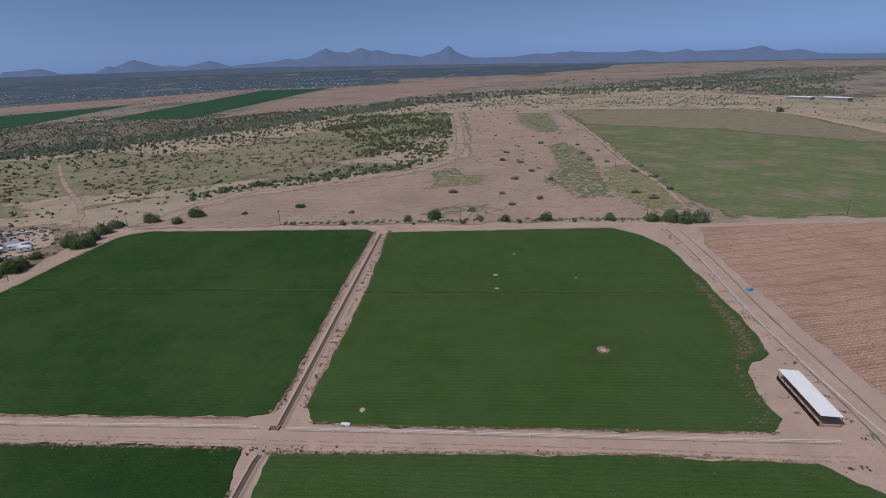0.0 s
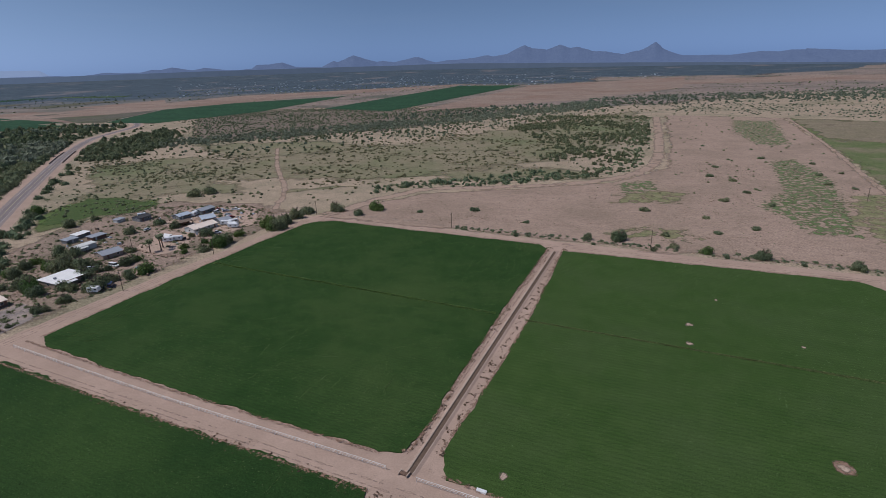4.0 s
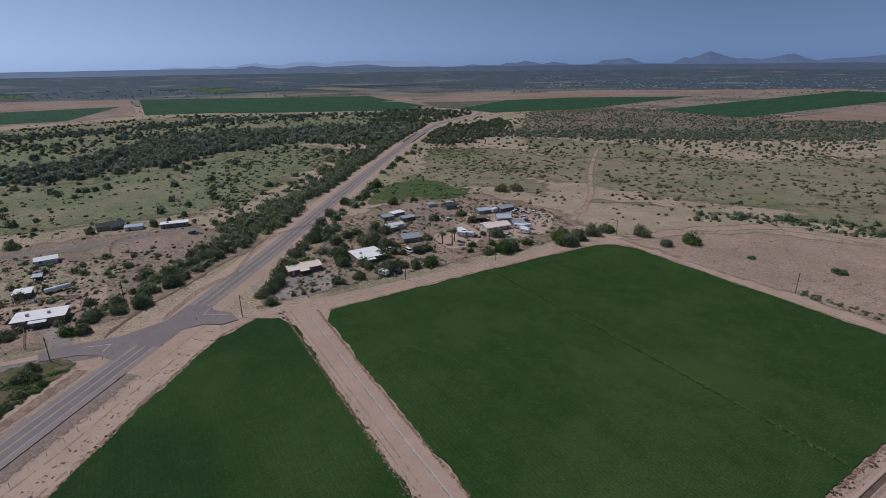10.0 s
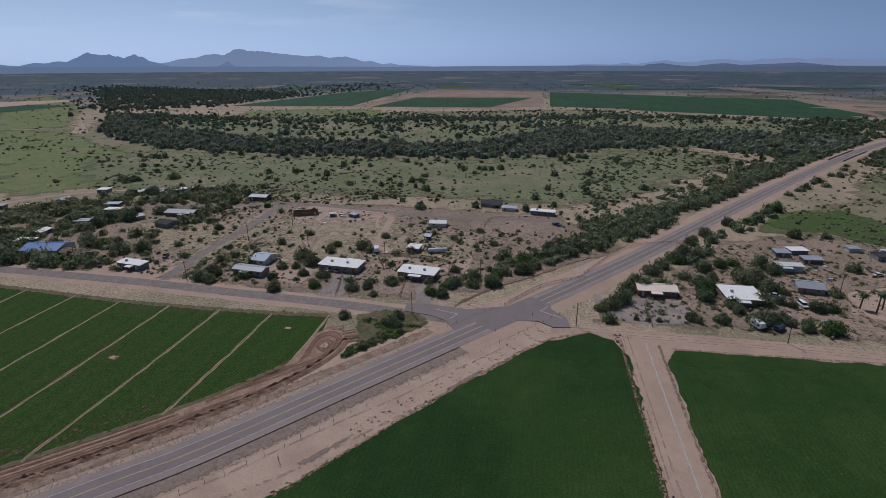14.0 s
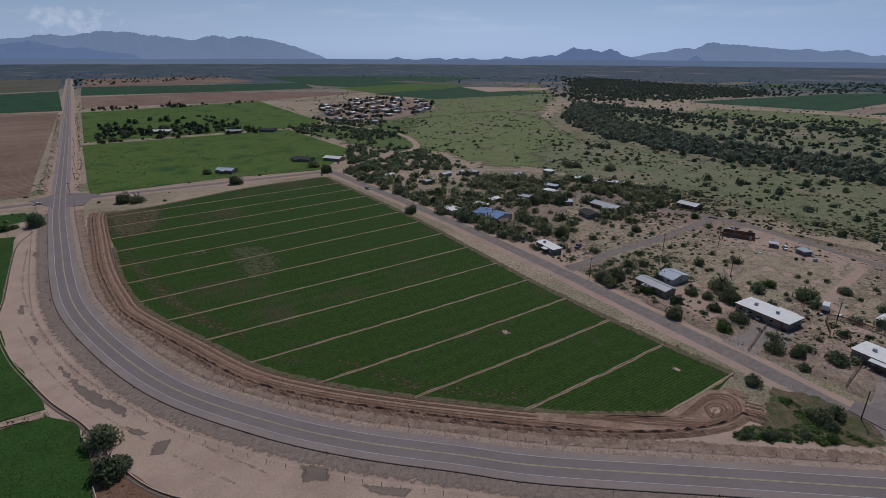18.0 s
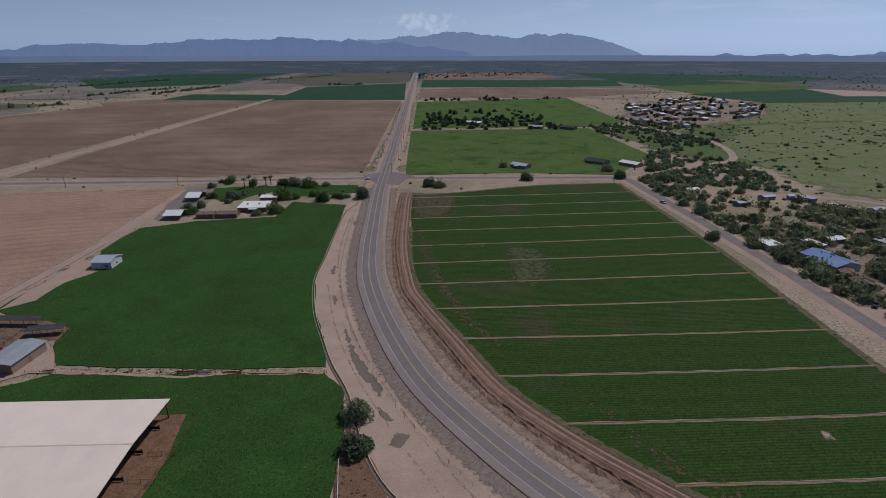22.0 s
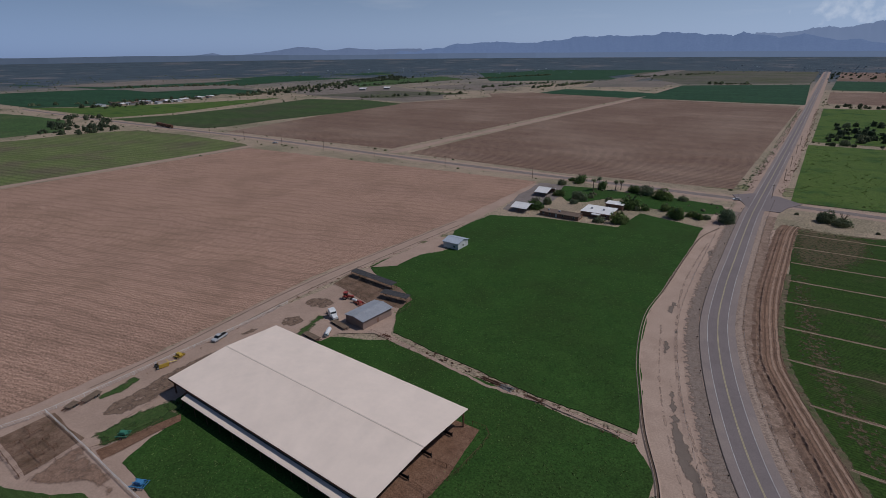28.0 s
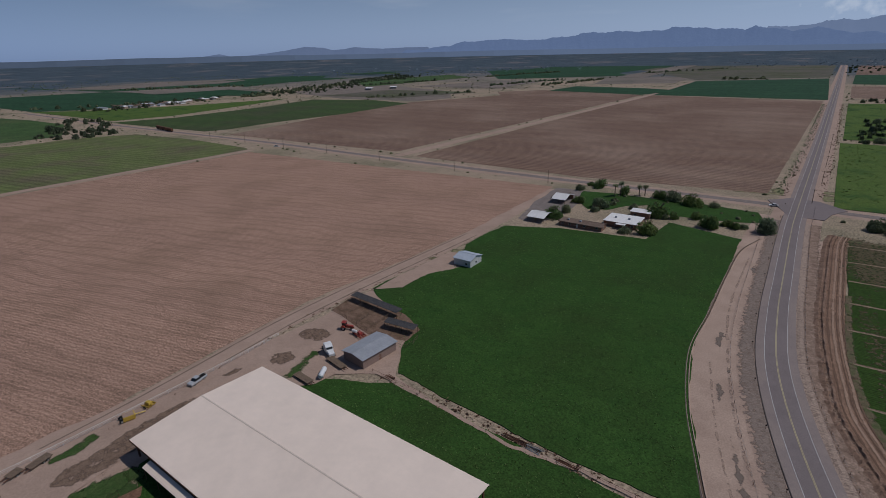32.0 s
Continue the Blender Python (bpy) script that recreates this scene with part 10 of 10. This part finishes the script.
car(78.7, -77.2, 97, m_silver, "silver pickup truck parked on the farm lane", "pickup")
for x, y, r, m, k, lab in ((-256, -3.2, 170, m_white, "car", "white car parked before a tan house"), (-255.6, 1.3, 176, m_silver, "car", "pale car parked before a tan house"), (-280, -9.5, 60, m_navy, "pickup", "dark blue pickup parked behind a house"),
                           (-215, 172, 130, m_navy, "van", "dark van parked under trees"), (-271, 240.7, 100, m_white, "car", "white car in a village yard"), (-248.5, -257, 94, m_silver, "car", "silver car on the village road"),
                           (-250.5, -154, 20, m_dark_roof, "car", "dark car parked under trees"), (-252.3, -111, 40, m_dark_roof, "pickup", "dark pickup in a yard"), (-266.4, -87.3, 15, m_navy, "pickup", "old blue pickup in a yard"),
                           (365, -373, 10, m_white, "pickup", "white pickup on the crossroad"), (-63, -349, 5, m_white, "car", "white car waiting at the crossroad"), (-345, -22, 30, m_white, "car", "white car beside a shed"), (-349, -17, 60, m_dark_roof, "car", "dark car beside a shed"),
                           (-352, -52, 20, m_white, "pickup", "white pickup near a ruined house"), (-380, 66, 80, m_white, "car", "white car by a dark-roofed house"), (-392, -172, 40, m_white, "pickup", "white pickup among trailers"), (-340, -160, 70, m_silver, "car", "grey car among trees"),
                           (-246, 280, 20, m_silver, "car", "silver car in a cluttered yard"), (-240, 276, 70, m_red, "car", "red car in a cluttered yard"), (-258, 284, 150, m_white, "pickup", "white pickup in a cluttered yard"), (-336, 108, 50, m_navy, "pickup", "blue pickup at the desert edge")):
    car(x, y, r, m, lab, k)


def camper(x, y, rot, L, label):
    root = thing("camper_trailer", pose(x, y, 0.08, 0, 0, rot), label, "camper", "camper trailers")
    bm = bmesh.new()
    prism(bm, [(-L / 2, 0.6), (L / 2 - 0.5, 0.6), (L / 2, 1.3), (L / 2 - 0.3, 2.7), (-L / 2 + 0.2, 2.8), (-L / 2, 1.8)], -1.15, 1.15, 0.05)
    part("body", bm, m_white, root, "white rounded shell", 0.06)
    for k in range(2):
        bm = bmesh.new()
        box(bm, -L / 4 + k * L / 2 - 0.45, -L / 4 + k * L / 2 + 0.45, -1.17, -1.1, 1.5, 2.1)
        part("window", bm, m_glass, root)
    bm = bmesh.new()
    beam(bm, (L / 2 - 0.2, 0, 0.55), (L / 2 + 1.0, 0, 0.5), 0.06)
    part("hitch", bm, m_dark, root)
    wheels(root, [(-0.4, -1.0), (-0.4, 1.0)], 0.33)
    return root


for x, y, r, L in ((-237.3, 230.6, 30, 6), (-240.3, 227.6, 30, 5.5), (-231.4, 262.5, 20, 7), (-225.5, 260.8, 15, 6), (-267.8, 274.4, 110, 6), (-282.3, 13.6, 10, 5), (-299, 262, 60, 5), (-216, 165, 20, 5)):
    camper(x, y, r, L, "white camper trailer parked in a dusty yard")
for x, y, r, L in ((-229.5, 265.3, 60, 7), (-222.9, 258.8, 20, 6), (-266.8, 273.7, 100, 5)):
    camper(x, y, r, L, "white camper trailer crowded among parked cars")
for x, y, r, m, k, lab in ((-215.8, 169.4, 95, m_dark_roof, "car", "dark car parked under roadside trees"), (-224.7, 246.4, 30, m_silver, "pickup", "silver pickup beside a low house"), (-258.2, 282.8, 70, m_white, "car", "white car in a yard of old cars"),
                           (-254.2, 287.4, 40, m_silver, "car", "silver car in a yard of old cars"), (-262.2, 289.1, 110, m_red, "car", "faded red car in a yard of old cars"), (-250, 292, 20, m_white, "pickup", "white pickup in a yard of old cars"),
                           (-236.0, 190.6, 0, m_white, "van", "white van between yard trees"), (-244.2, 184.5, 60, m_silver, "car", "pale car beside a white-roofed house")):
    car(x, y, r, m, lab, k)


def tank(x, y, rot, L, r, lift, label):
    root = thing("storage_tank", pose(x, y, 0.1, 0, 0, rot), label, "tank", "storage tanks")
    bm = bmesh.new()
    beam(bm, (-L / 2, 0, lift + r), (L / 2, 0, lift + r), r, 16)
    for s in (-1, 1):
        beam(bm, (s * L / 2, 0, lift + r), (s * (L / 2 + r * 0.35), 0, lift + r), r * 0.75, 16)
    part("shell", bm, m_white, root, "white cylindrical shell")
    for px in (-L * 0.3, L * 0.3):
        bm = bmesh.new()
        box(bm, px - 0.12, px + 0.12, -r * 0.8, r * 0.8, 0, lift + r * 0.4)
        part("cradle", bm, m_rust, root)


tank(49, -97, 116, 4.2, 0.75, 0.35, "white cylindrical fuel tank lying beside the barn")
tank(-284.3, 44, 103, 9.0, 1.0, 0.4, "long white tank lying in a dirt yard")
tank(56, -120, 0, 1.6, 0.5, 0.8, "small white tank behind the workshop")


def tractor(x, y, rot, paint_, label):
    root = thing("tractor", pose(x, y, 0.1, 0, 0, rot), label, "tractor", "farm machines")
    bm = bmesh.new()
    prism(bm, [(-0.3, 0.8), (2.2, 0.8), (2.25, 1.5), (0.4, 1.75), (-0.3, 1.7)], -0.45, 0.45, 0.08)
    part("hood", bm, paint_, root, "", 0.04)
    bm = bmesh.new()
    prism(bm, [(-1.6, 1.1), (-0.2, 1.1), (-0.3, 2.7), (-1.5, 2.7)], -0.75, 0.75, 0.1)
    cab = part("cab", bm, m_glass, root, "glazed cab")
    bm = bmesh.new()
    box(bm, -1.65, -0.1, -0.85, 0.85, 2.7, 2.85)
    part("roof", bm, paint_, cab)
    for s in (-1, 1):
        bm = bmesh.new()
        prism(bm, [(-1.9, 1.2), (-0.2, 1.2), (-0.5, 1.75), (-1.5, 1.8)], s * 1.05 - 0.25, s * 1.05 + 0.25)
        part("fender", bm, paint_, root)
    wheels(root, [(-1.0, -1.05), (-1.0, 1.05)], 0.85, 0.45)
    wheels(root, [(1.7, -0.8), (1.7, 0.8)], 0.5, 0.3)


tractor(60.5, -121.5, 200, m_red, "red farm tractor parked by the workshop")


def harrow(x, y, rot, paint_, label, L=4.5):
    root = thing("farm_implement", pose(x, y, 0.1, 0, 0, rot), label, "implement", "farm machines")
    for k, py in enumerate((-1.1, 0, 1.1)):
        bm = bmesh.new()
        box(bm, -L / 2, L / 2, py - 0.09, py + 0.09, 0.7, 0.9)
        part("frame_bar", bm, paint_, root)
    for k in range(6):
        px = -L / 2 + 0.3 + (L - 0.6) * k / 5
        bm = bmesh.new()
        box(bm, px - 0.06, px + 0.06, -1.2, 1.2, 0.55, 0.7)
        for py in (-1.0, 0.1, 1.0):
            beam(bm, (px, py, 0.6), (px + 0.25, py, 0.02), 0.05)
        part("tine_bar", bm, paint_, root)
    bm = bmesh.new()
    prism(bm, [(-0.9, 0.9), (0.9, 0.9), (0.6, 1.7), (-0.7, 1.6)], -0.6, 0.6, 0.1)
    part("hopper", bm, paint_, root, "painted hopper", 0.05)
    wheels(root, [(0, -1.4), (0, 1.4)], 0.4)


harrow(53.8, -120, 160, m_red, "red tillage implement parked by the workshop")
harrow(40.6, -26.3, 20, m_blue, "bright blue hay machine beside a white fence", 3.6)
harrow(59.6, -33.9, 30, m_green, "green farm implement lying in grass", 3.0)


def scraper(x, y, rot):
    root = thing("earth_scraper", pose(x, y, 0.08, 0, 0, rot), "yellow earth scraper parked beside the lane", "scraper", "farm machines")
    bm = bmesh.new()
    prism(bm, [(-2.2, 0.4), (0.6, 0.3), (0.8, 1.5), (-2.0, 1.6)], -1.2, 1.2)
    part("bowl", bm, m_yellow, root, "yellow bowl", 0.05)
    bm = bmesh.new()
    beam(bm, (0.7, 0, 0.9), (3.2, 0, 0.6), 0.18)
    part("drawbar", bm, m_yellow, root)
    bm = bmesh.new()
    box(bm, -2.0, 0.5, -1.0, 1.0, 1.55, 1.62)
    part("load", bm, m_dirt, root, "dusty earth load")
    wheels(root, [(-2.4, -0.9), (-2.4, 0.9)], 0.6, 0.4)


scraper(79.6, -58.6, 250)
harrow(80.3, -63.6, 10, m_yellow, "yellow grader blade beside the lane", 2.8)


def flatbed(x, y, rot, L, label):
    root = thing("flatbed_trailer", pose(x, y, 0.08, 0, 0, rot), label, "trailer", "farm machines")
    bm = bmesh.new()
    box(bm, -L / 2, L / 2, -1.1, 1.1, 0.75, 0.9)
    part("deck", bm, m_wood, root, "weathered plank deck")
    for s in (-1, 1):
        bm = bmesh.new()
        box(bm, -L / 2, L / 2 + 1.2, s * 0.5 - 0.07, s * 0.5 + 0.07, 0.55, 0.75)
        part("chassis_rail", bm, m_rust, root)
    wheels(root, [(-L * 0.25, -0.95), (-L * 0.25, 0.95), (-L * 0.25 + 0.9, -0.95), (-L * 0.25 + 0.9, 0.95)], 0.36)


flatbed(82.6, -38.5, 100, 5, "old flatbed trailer beside the rail fence")
flatbed(83.4, -33.8, 105, 3, "small wooden trailer beside the rail fence")
flatbed(49.5, -103.5, 165, 8, "flatbed trailer loaded with scrap beside the workshop")
flatbed(52.5, -92.8, 170, 7, "dark flatbed trailer beside the barn")


def semi(x, y, rot):
    root = thing("semi_truck", pose(x, y, 0.1, 0, 0, rot), "white conventional semi truck parked by the workshop", "truck", "parked vehicles")
    bm = bmesh.new()
    prism(bm, [(0.9, 0.7), (3.2, 0.7), (3.25, 1.6), (1.0, 1.9)], -0.95, 0.95, 0.08)
    part("hood", bm, m_white, root, "", 0.05)
    bm = bmesh.new()
    prism(bm, [(-1.8, 0.8), (1.0, 0.8), (1.0, 2.0), (0.7, 2.8), (-0.2, 3.3), (-1.8, 3.3)], -1.2, 1.2, 0.06)
    cab = part("cab", bm, m_white, root, "", 0.05)
    bm = bmesh.new()
    box(bm, 0.78, 0.98, -0.95, 0.95, 2.05, 2.65)
    part("windscreen", bm, m_glass, cab)
    bm = bmesh.new()
    box(bm, -4.5, 1.5, -0.45, 0.45, 0.6, 0.8)
    part("chassis", bm, m_dark, root)
    wheels(root, [(2.4, -0.95), (2.4, 0.95), (-2.6, -0.95), (-2.6, 0.95), (-3.8, -0.95), (-3.8, 0.95)], 0.5, 0.3)


semi(55.5, -107, 150)


def pile(x, y, rot, L, n, mat, label):
    root = thing("pipe_pile", pose(x, y, 0.15, 0, 0, rot), label, "pipes", "pipe piles")
    rnd = random.Random(int(x * 10))
    for k in range(n):
        bm = bmesh.new()
        o = rnd.uniform(-0.8, 0.8)
        beam(bm, (-L / 2 + rnd.uniform(0, 1), o, 0.1 + 0.12 * (k % 3)), (L / 2 - rnd.uniform(0, 1), o + rnd.uniform(-0.4, 0.4), 0.1 + 0.12 * (k % 3)), 0.08)
        part("pipe", bm, mat, root)


pile(-10, -99.2, 172, 7, 9, m_rust, "heap of rusty pipes along the fence")
pile(-15.5, -98.4, 172, 5, 7, m_steel, "heap of pale metal pipes along the fence")
pile(-24, -97.2, 172, 6, 7, m_rust, "heap of rusty pipes along the fence")
pile(31, -105.5, 172, 4, 6, m_rust, "heap of rusty pipes along the fence")
pile(101.5, 92, 60, 4, 6, m_rust, "rusty gate panels lying on the ground")
pile(99, 101, 70, 3, 6, m_green, "green pipe panels beside the fence")
# a tarpaulin-covered heap by the lane
tarp = thing("tarp_heap", pose(114.5, 183.5, 0.05, 0, 0, 20), "low heap under a blue tarpaulin", "tarp")
bm = bmesh.new()
prism(bm, [(-1.4, 0), (1.4, 0), (1.0, 0.7), (-0.3, 0.95), (-1.1, 0.6)], -0.9, 0.9, 0.3)
part("cover", bm, m_blue, tarp, "blue tarpaulin", 0.1)
trough = thing("water_trough", pose(-28.3, 111.2, 0.05, 0, 0, -6), "white plastic irrigation trough at the field edge", "trough")
bm = bmesh.new()
prism(bm, [(-1.1, 0.0), (1.1, 0.0), (1.2, 0.55), (-1.2, 0.55)], -0.4, 0.4)
part("basin", bm, m_white, trough, "", 0.04)
# headgate where the canal meets the road
gate = thing("canal_headgate", pose(-46.6, 110.6, 0.05, 0, 0, -7), "small weathered concrete culvert on the irrigation canal", "headgate")
for k in (-1, 1):
    bm = bmesh.new()
    box(bm, k * 1.1 - 0.12, k * 1.1 + 0.12, -0.8, 0.8, 0, 0.55)
    part("side_wall", bm, m_lip, gate)
bm = bmesh.new()
box(bm, -0.95, 0.95, -0.5, 0.5, 0.3, 0.42)
part("board", bm, m_rut, gate, "brown wooden board")


def clutter(cx, cy, spread, n, seed):
    """Odds and ends lying about a yard, each a thing."""
    rnd = random.Random(seed)
    for k in range(n):
        x, y = cx + rnd.gauss(0, spread), cy + rnd.gauss(0, spread)
        if not open_ground(np.array([x]), np.array([y]), 1.0)[0]:
            continue
        w, d, h = rnd.uniform(0.6, 2.4), rnd.uniform(0.5, 1.4), rnd.uniform(0.3, 1.3)
        m, lab, nm = rnd.choice(((m_white, "white discarded appliance", "appliance"), (m_rust, "rusty scrap metal heap", "scrap_heap"), (m_wood, "stack of weathered boards", "board_stack"), (m_dark_roof, "dark tarped heap", "scrap_heap"), (m_pale_metal, "dented pale metal bin", "metal_bin")))
        root = thing(nm, pose(x, y, 0.08, 0, 0, rnd.uniform(0, 180)), lab + " lying in a dusty yard", nm.replace("_", " "), "yard clutter")
        bm = bmesh.new()
        prism(bm, [(-w / 2, 0), (w / 2, 0), (w / 2 * rnd.uniform(0.7, 1), h), (-w / 2 * rnd.uniform(0.6, 1), h * rnd.uniform(0.7, 1))], -d / 2, d / 2, 0.05)
        part("body", bm, m, root, "", 0.03)


for cx, cy, sp, n, seed in ((-255, 275, 13, 34, 1), (-248, 240, 12, 16, 2), (-292, 215, 10, 14, 3), (-270, 20, 12, 14, 4), (-345, -40, 12, 14, 5), (-345, 100, 14, 12, 6), (-300, -130, 18, 16, 7), (54, -100, 4, 8, 8), (-262, -165, 12, 10, 9), (-222, 172, 8, 10, 10)):
    clutter(cx, cy, sp, n, seed)
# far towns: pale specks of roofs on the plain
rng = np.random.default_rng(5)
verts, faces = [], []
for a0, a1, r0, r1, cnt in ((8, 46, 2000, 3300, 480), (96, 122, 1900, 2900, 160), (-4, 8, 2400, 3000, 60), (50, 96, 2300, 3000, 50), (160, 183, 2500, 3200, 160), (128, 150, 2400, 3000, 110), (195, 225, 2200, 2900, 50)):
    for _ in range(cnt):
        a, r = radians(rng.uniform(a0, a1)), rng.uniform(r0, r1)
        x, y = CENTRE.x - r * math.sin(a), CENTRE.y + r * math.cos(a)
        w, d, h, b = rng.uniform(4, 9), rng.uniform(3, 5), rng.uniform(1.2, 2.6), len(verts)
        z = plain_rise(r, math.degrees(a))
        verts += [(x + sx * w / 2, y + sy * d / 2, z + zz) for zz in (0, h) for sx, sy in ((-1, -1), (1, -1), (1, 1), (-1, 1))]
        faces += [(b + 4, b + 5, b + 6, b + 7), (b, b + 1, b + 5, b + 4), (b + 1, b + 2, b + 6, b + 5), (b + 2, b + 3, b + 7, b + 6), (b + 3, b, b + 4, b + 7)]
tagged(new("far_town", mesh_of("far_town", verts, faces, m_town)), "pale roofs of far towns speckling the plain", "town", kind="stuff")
for poly, cnt, seed in (([(-542, -915), (-744, -1032), (-770, -856), (-674, -715), (-563, -642), (-433, -575), (-420, -668)], 70, 3), ([(965, -492), (984, -554), (1020, -633), (978, -780), (925, -738), (910, -576), (896, -504)], 34, 4), ([(-280, -165), (-262, -290), (-430, -225), (-400, -150)], 12, 5)):
    r2 = np.random.default_rng(seed)
    q = np.array(poly, float)
    t = q.min(0) + r2.random((cnt * 4, 2)) * (q.max(0) - q.min(0))
    t = t[inside(poly, t[:, 0], t[:, 1])]
    t = t[open_ground(t[:, 0], t[:, 1], 3)][:cnt]
    for k, (x, y) in enumerate(t):
        if seed == 5:
            house("mobile_home", x, y, 90 * (k % 2) + 8, 9, 5, 2.6, "flat" if k % 2 else "gable", m_grey_wall, (m_white_roof, m_grey_metal, m_pale_metal)[k % 3], "old trailer home half hidden by trees")
        else:
            root = thing("far_house", pose(x, y, 0.05, 0, 0, 90 * (k % 2) + 10), "pale distant house among trees", "house", "far houses")
            bm = bmesh.new()
            box(bm, -6, 6, -4, 4, 0, 3)
            part("wall", bm, (m_tan_wall, m_white_wall, m_grey_wall)[k % 3], root)
            bm = bmesh.new()
            prism(bm, [(-6.5, 3), (6.5, 3), (6.5, 3.3), (0, 4.6), (-6.5, 3.3)], -4.5, 4.5)
            part("roof", bm, (m_white_roof, m_grey_metal, m_brown_roof)[k % 3], root)

# long white sheds and a row of rusty freight trailers far across the fields
for x, y, rot in ((786, -1060, 122), (752, -1115, 122), (604, 925, 118), (640, 888, 118)):
    root = thing("far_shed", pose(x, y, 0.05, 0, 0, rot), "long low shed with a white roof", "shed", "far sheds")
    bm = bmesh.new()
    box(bm, -20, 20, -7, 7, 0, 4)
    part("wall", bm, m_grey_wall, root)
    bm = bmesh.new()
    prism(bm, [(-21, 4), (21, 4), (21, 4.3), (0, 4.6), (-21, 4.3)], -8, 8)
    part("roof", bm, m_white_roof, root)
for k in range(3):
    root = thing("freight_trailer", pose(612 - 17 * k, -406 + 4 * k, 0.05, 0, 0, 167), "rusty brown freight trailer beside the crossroad", "trailer", "freight trailers")
    bm = bmesh.new()
    box(bm, -7.5, 7.5, -1.3, 1.3, 1.1, 4.2)
    part("body", bm, m_rust, root, "", 0.06)
    for px in (-5.5, -4.2, 5.5):
        bm = bmesh.new()
        beam(bm, (px, -1.2, 0.5), (px, 1.2, 0.5), 0.5, 10)
        part("wheel", bm, m_black, root)

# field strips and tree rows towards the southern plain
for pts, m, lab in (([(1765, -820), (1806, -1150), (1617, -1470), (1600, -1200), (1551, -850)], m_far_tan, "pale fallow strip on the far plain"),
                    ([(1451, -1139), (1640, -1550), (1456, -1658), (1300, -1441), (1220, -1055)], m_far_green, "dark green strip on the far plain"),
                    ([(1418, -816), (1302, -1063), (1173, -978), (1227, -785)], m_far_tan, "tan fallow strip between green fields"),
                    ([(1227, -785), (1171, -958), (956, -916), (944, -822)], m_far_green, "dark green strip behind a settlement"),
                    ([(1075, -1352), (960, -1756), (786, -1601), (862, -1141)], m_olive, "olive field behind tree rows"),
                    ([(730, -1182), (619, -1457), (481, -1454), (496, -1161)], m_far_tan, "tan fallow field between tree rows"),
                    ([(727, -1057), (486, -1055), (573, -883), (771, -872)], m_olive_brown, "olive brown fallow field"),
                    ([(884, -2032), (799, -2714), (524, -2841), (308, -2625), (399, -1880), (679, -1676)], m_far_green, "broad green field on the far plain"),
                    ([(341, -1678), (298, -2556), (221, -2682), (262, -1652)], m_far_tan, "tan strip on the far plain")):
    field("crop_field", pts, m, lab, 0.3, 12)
for k, (pts, cnt, half) in enumerate((([(917, -800), (945, -960), (992, -1203)], 110, 16), ([(992, -1203), (1010, -1400), (1034, -1609)], 80, 14), ([(428, -1275), (390, -1420), (356, -1572)], 60, 14), ([(50, -1601), (-43, -1636)], 34, 12), ([(900, -1180), (820, -1420)], 50, 10),
                                      ([(552, -1246), (450, -1559)], 40, 9), ([(640, -870), (500, -1050)], 26, 7), ([(1500, -850), (1250, -1080)], 60, 12), ([(760, -1640), (620, -2000)], 60, 14), ([(300, -1900), (100, -2300)], 50, 20), ([(1100, -470), (900, -700)], 30, 8))):
    p = along(pts, cnt, -half, half, 300 + k)
    stuff("far_tree_row", p, sizes_of(len(p), 5, 13, 320 + k), THIN_TREES, m_dark_wood, "dark tree row between distant fields", 1.3, 340 + k)
# far cropland out on the plain
rng = np.random.default_rng(11)
for k in range(46):
    a = radians(rng.uniform(48, 235))
    r = rng.uniform(1750, 2550)
    w, d = rng.uniform(160, 480), rng.uniform(60, 150)
    c = Vector((CENTRE.x - r * math.sin(a), CENTRE.y + r * math.cos(a)))
    if not open_ground(np.array([c.x]), np.array([c.y]), 60)[0]:
        continue
    u = Vector((0.99, 0.12)) if k % 2 else Vector((-0.1, 0.995))
    v = Vector((-u.y, u.x))
    pts = [tuple(c + u * (sx * w / 2) + v * (sy * d / 2)) for sx, sy in ((-1, -1), (1, -1), (1, 1), (-1, 1))]
    m, lab = ((m_far_green, "far green crop strip on the plain"), (m_far_tan, "far tan fallow strip on the plain"), (m_olive_brown, "far brown ploughed strip on the plain"), (m_olive, "far olive strip on the plain"))[k % 4]
    field("far_field", pts, m, lab, 0.2 + 0.004 * k, 20, 2.0)
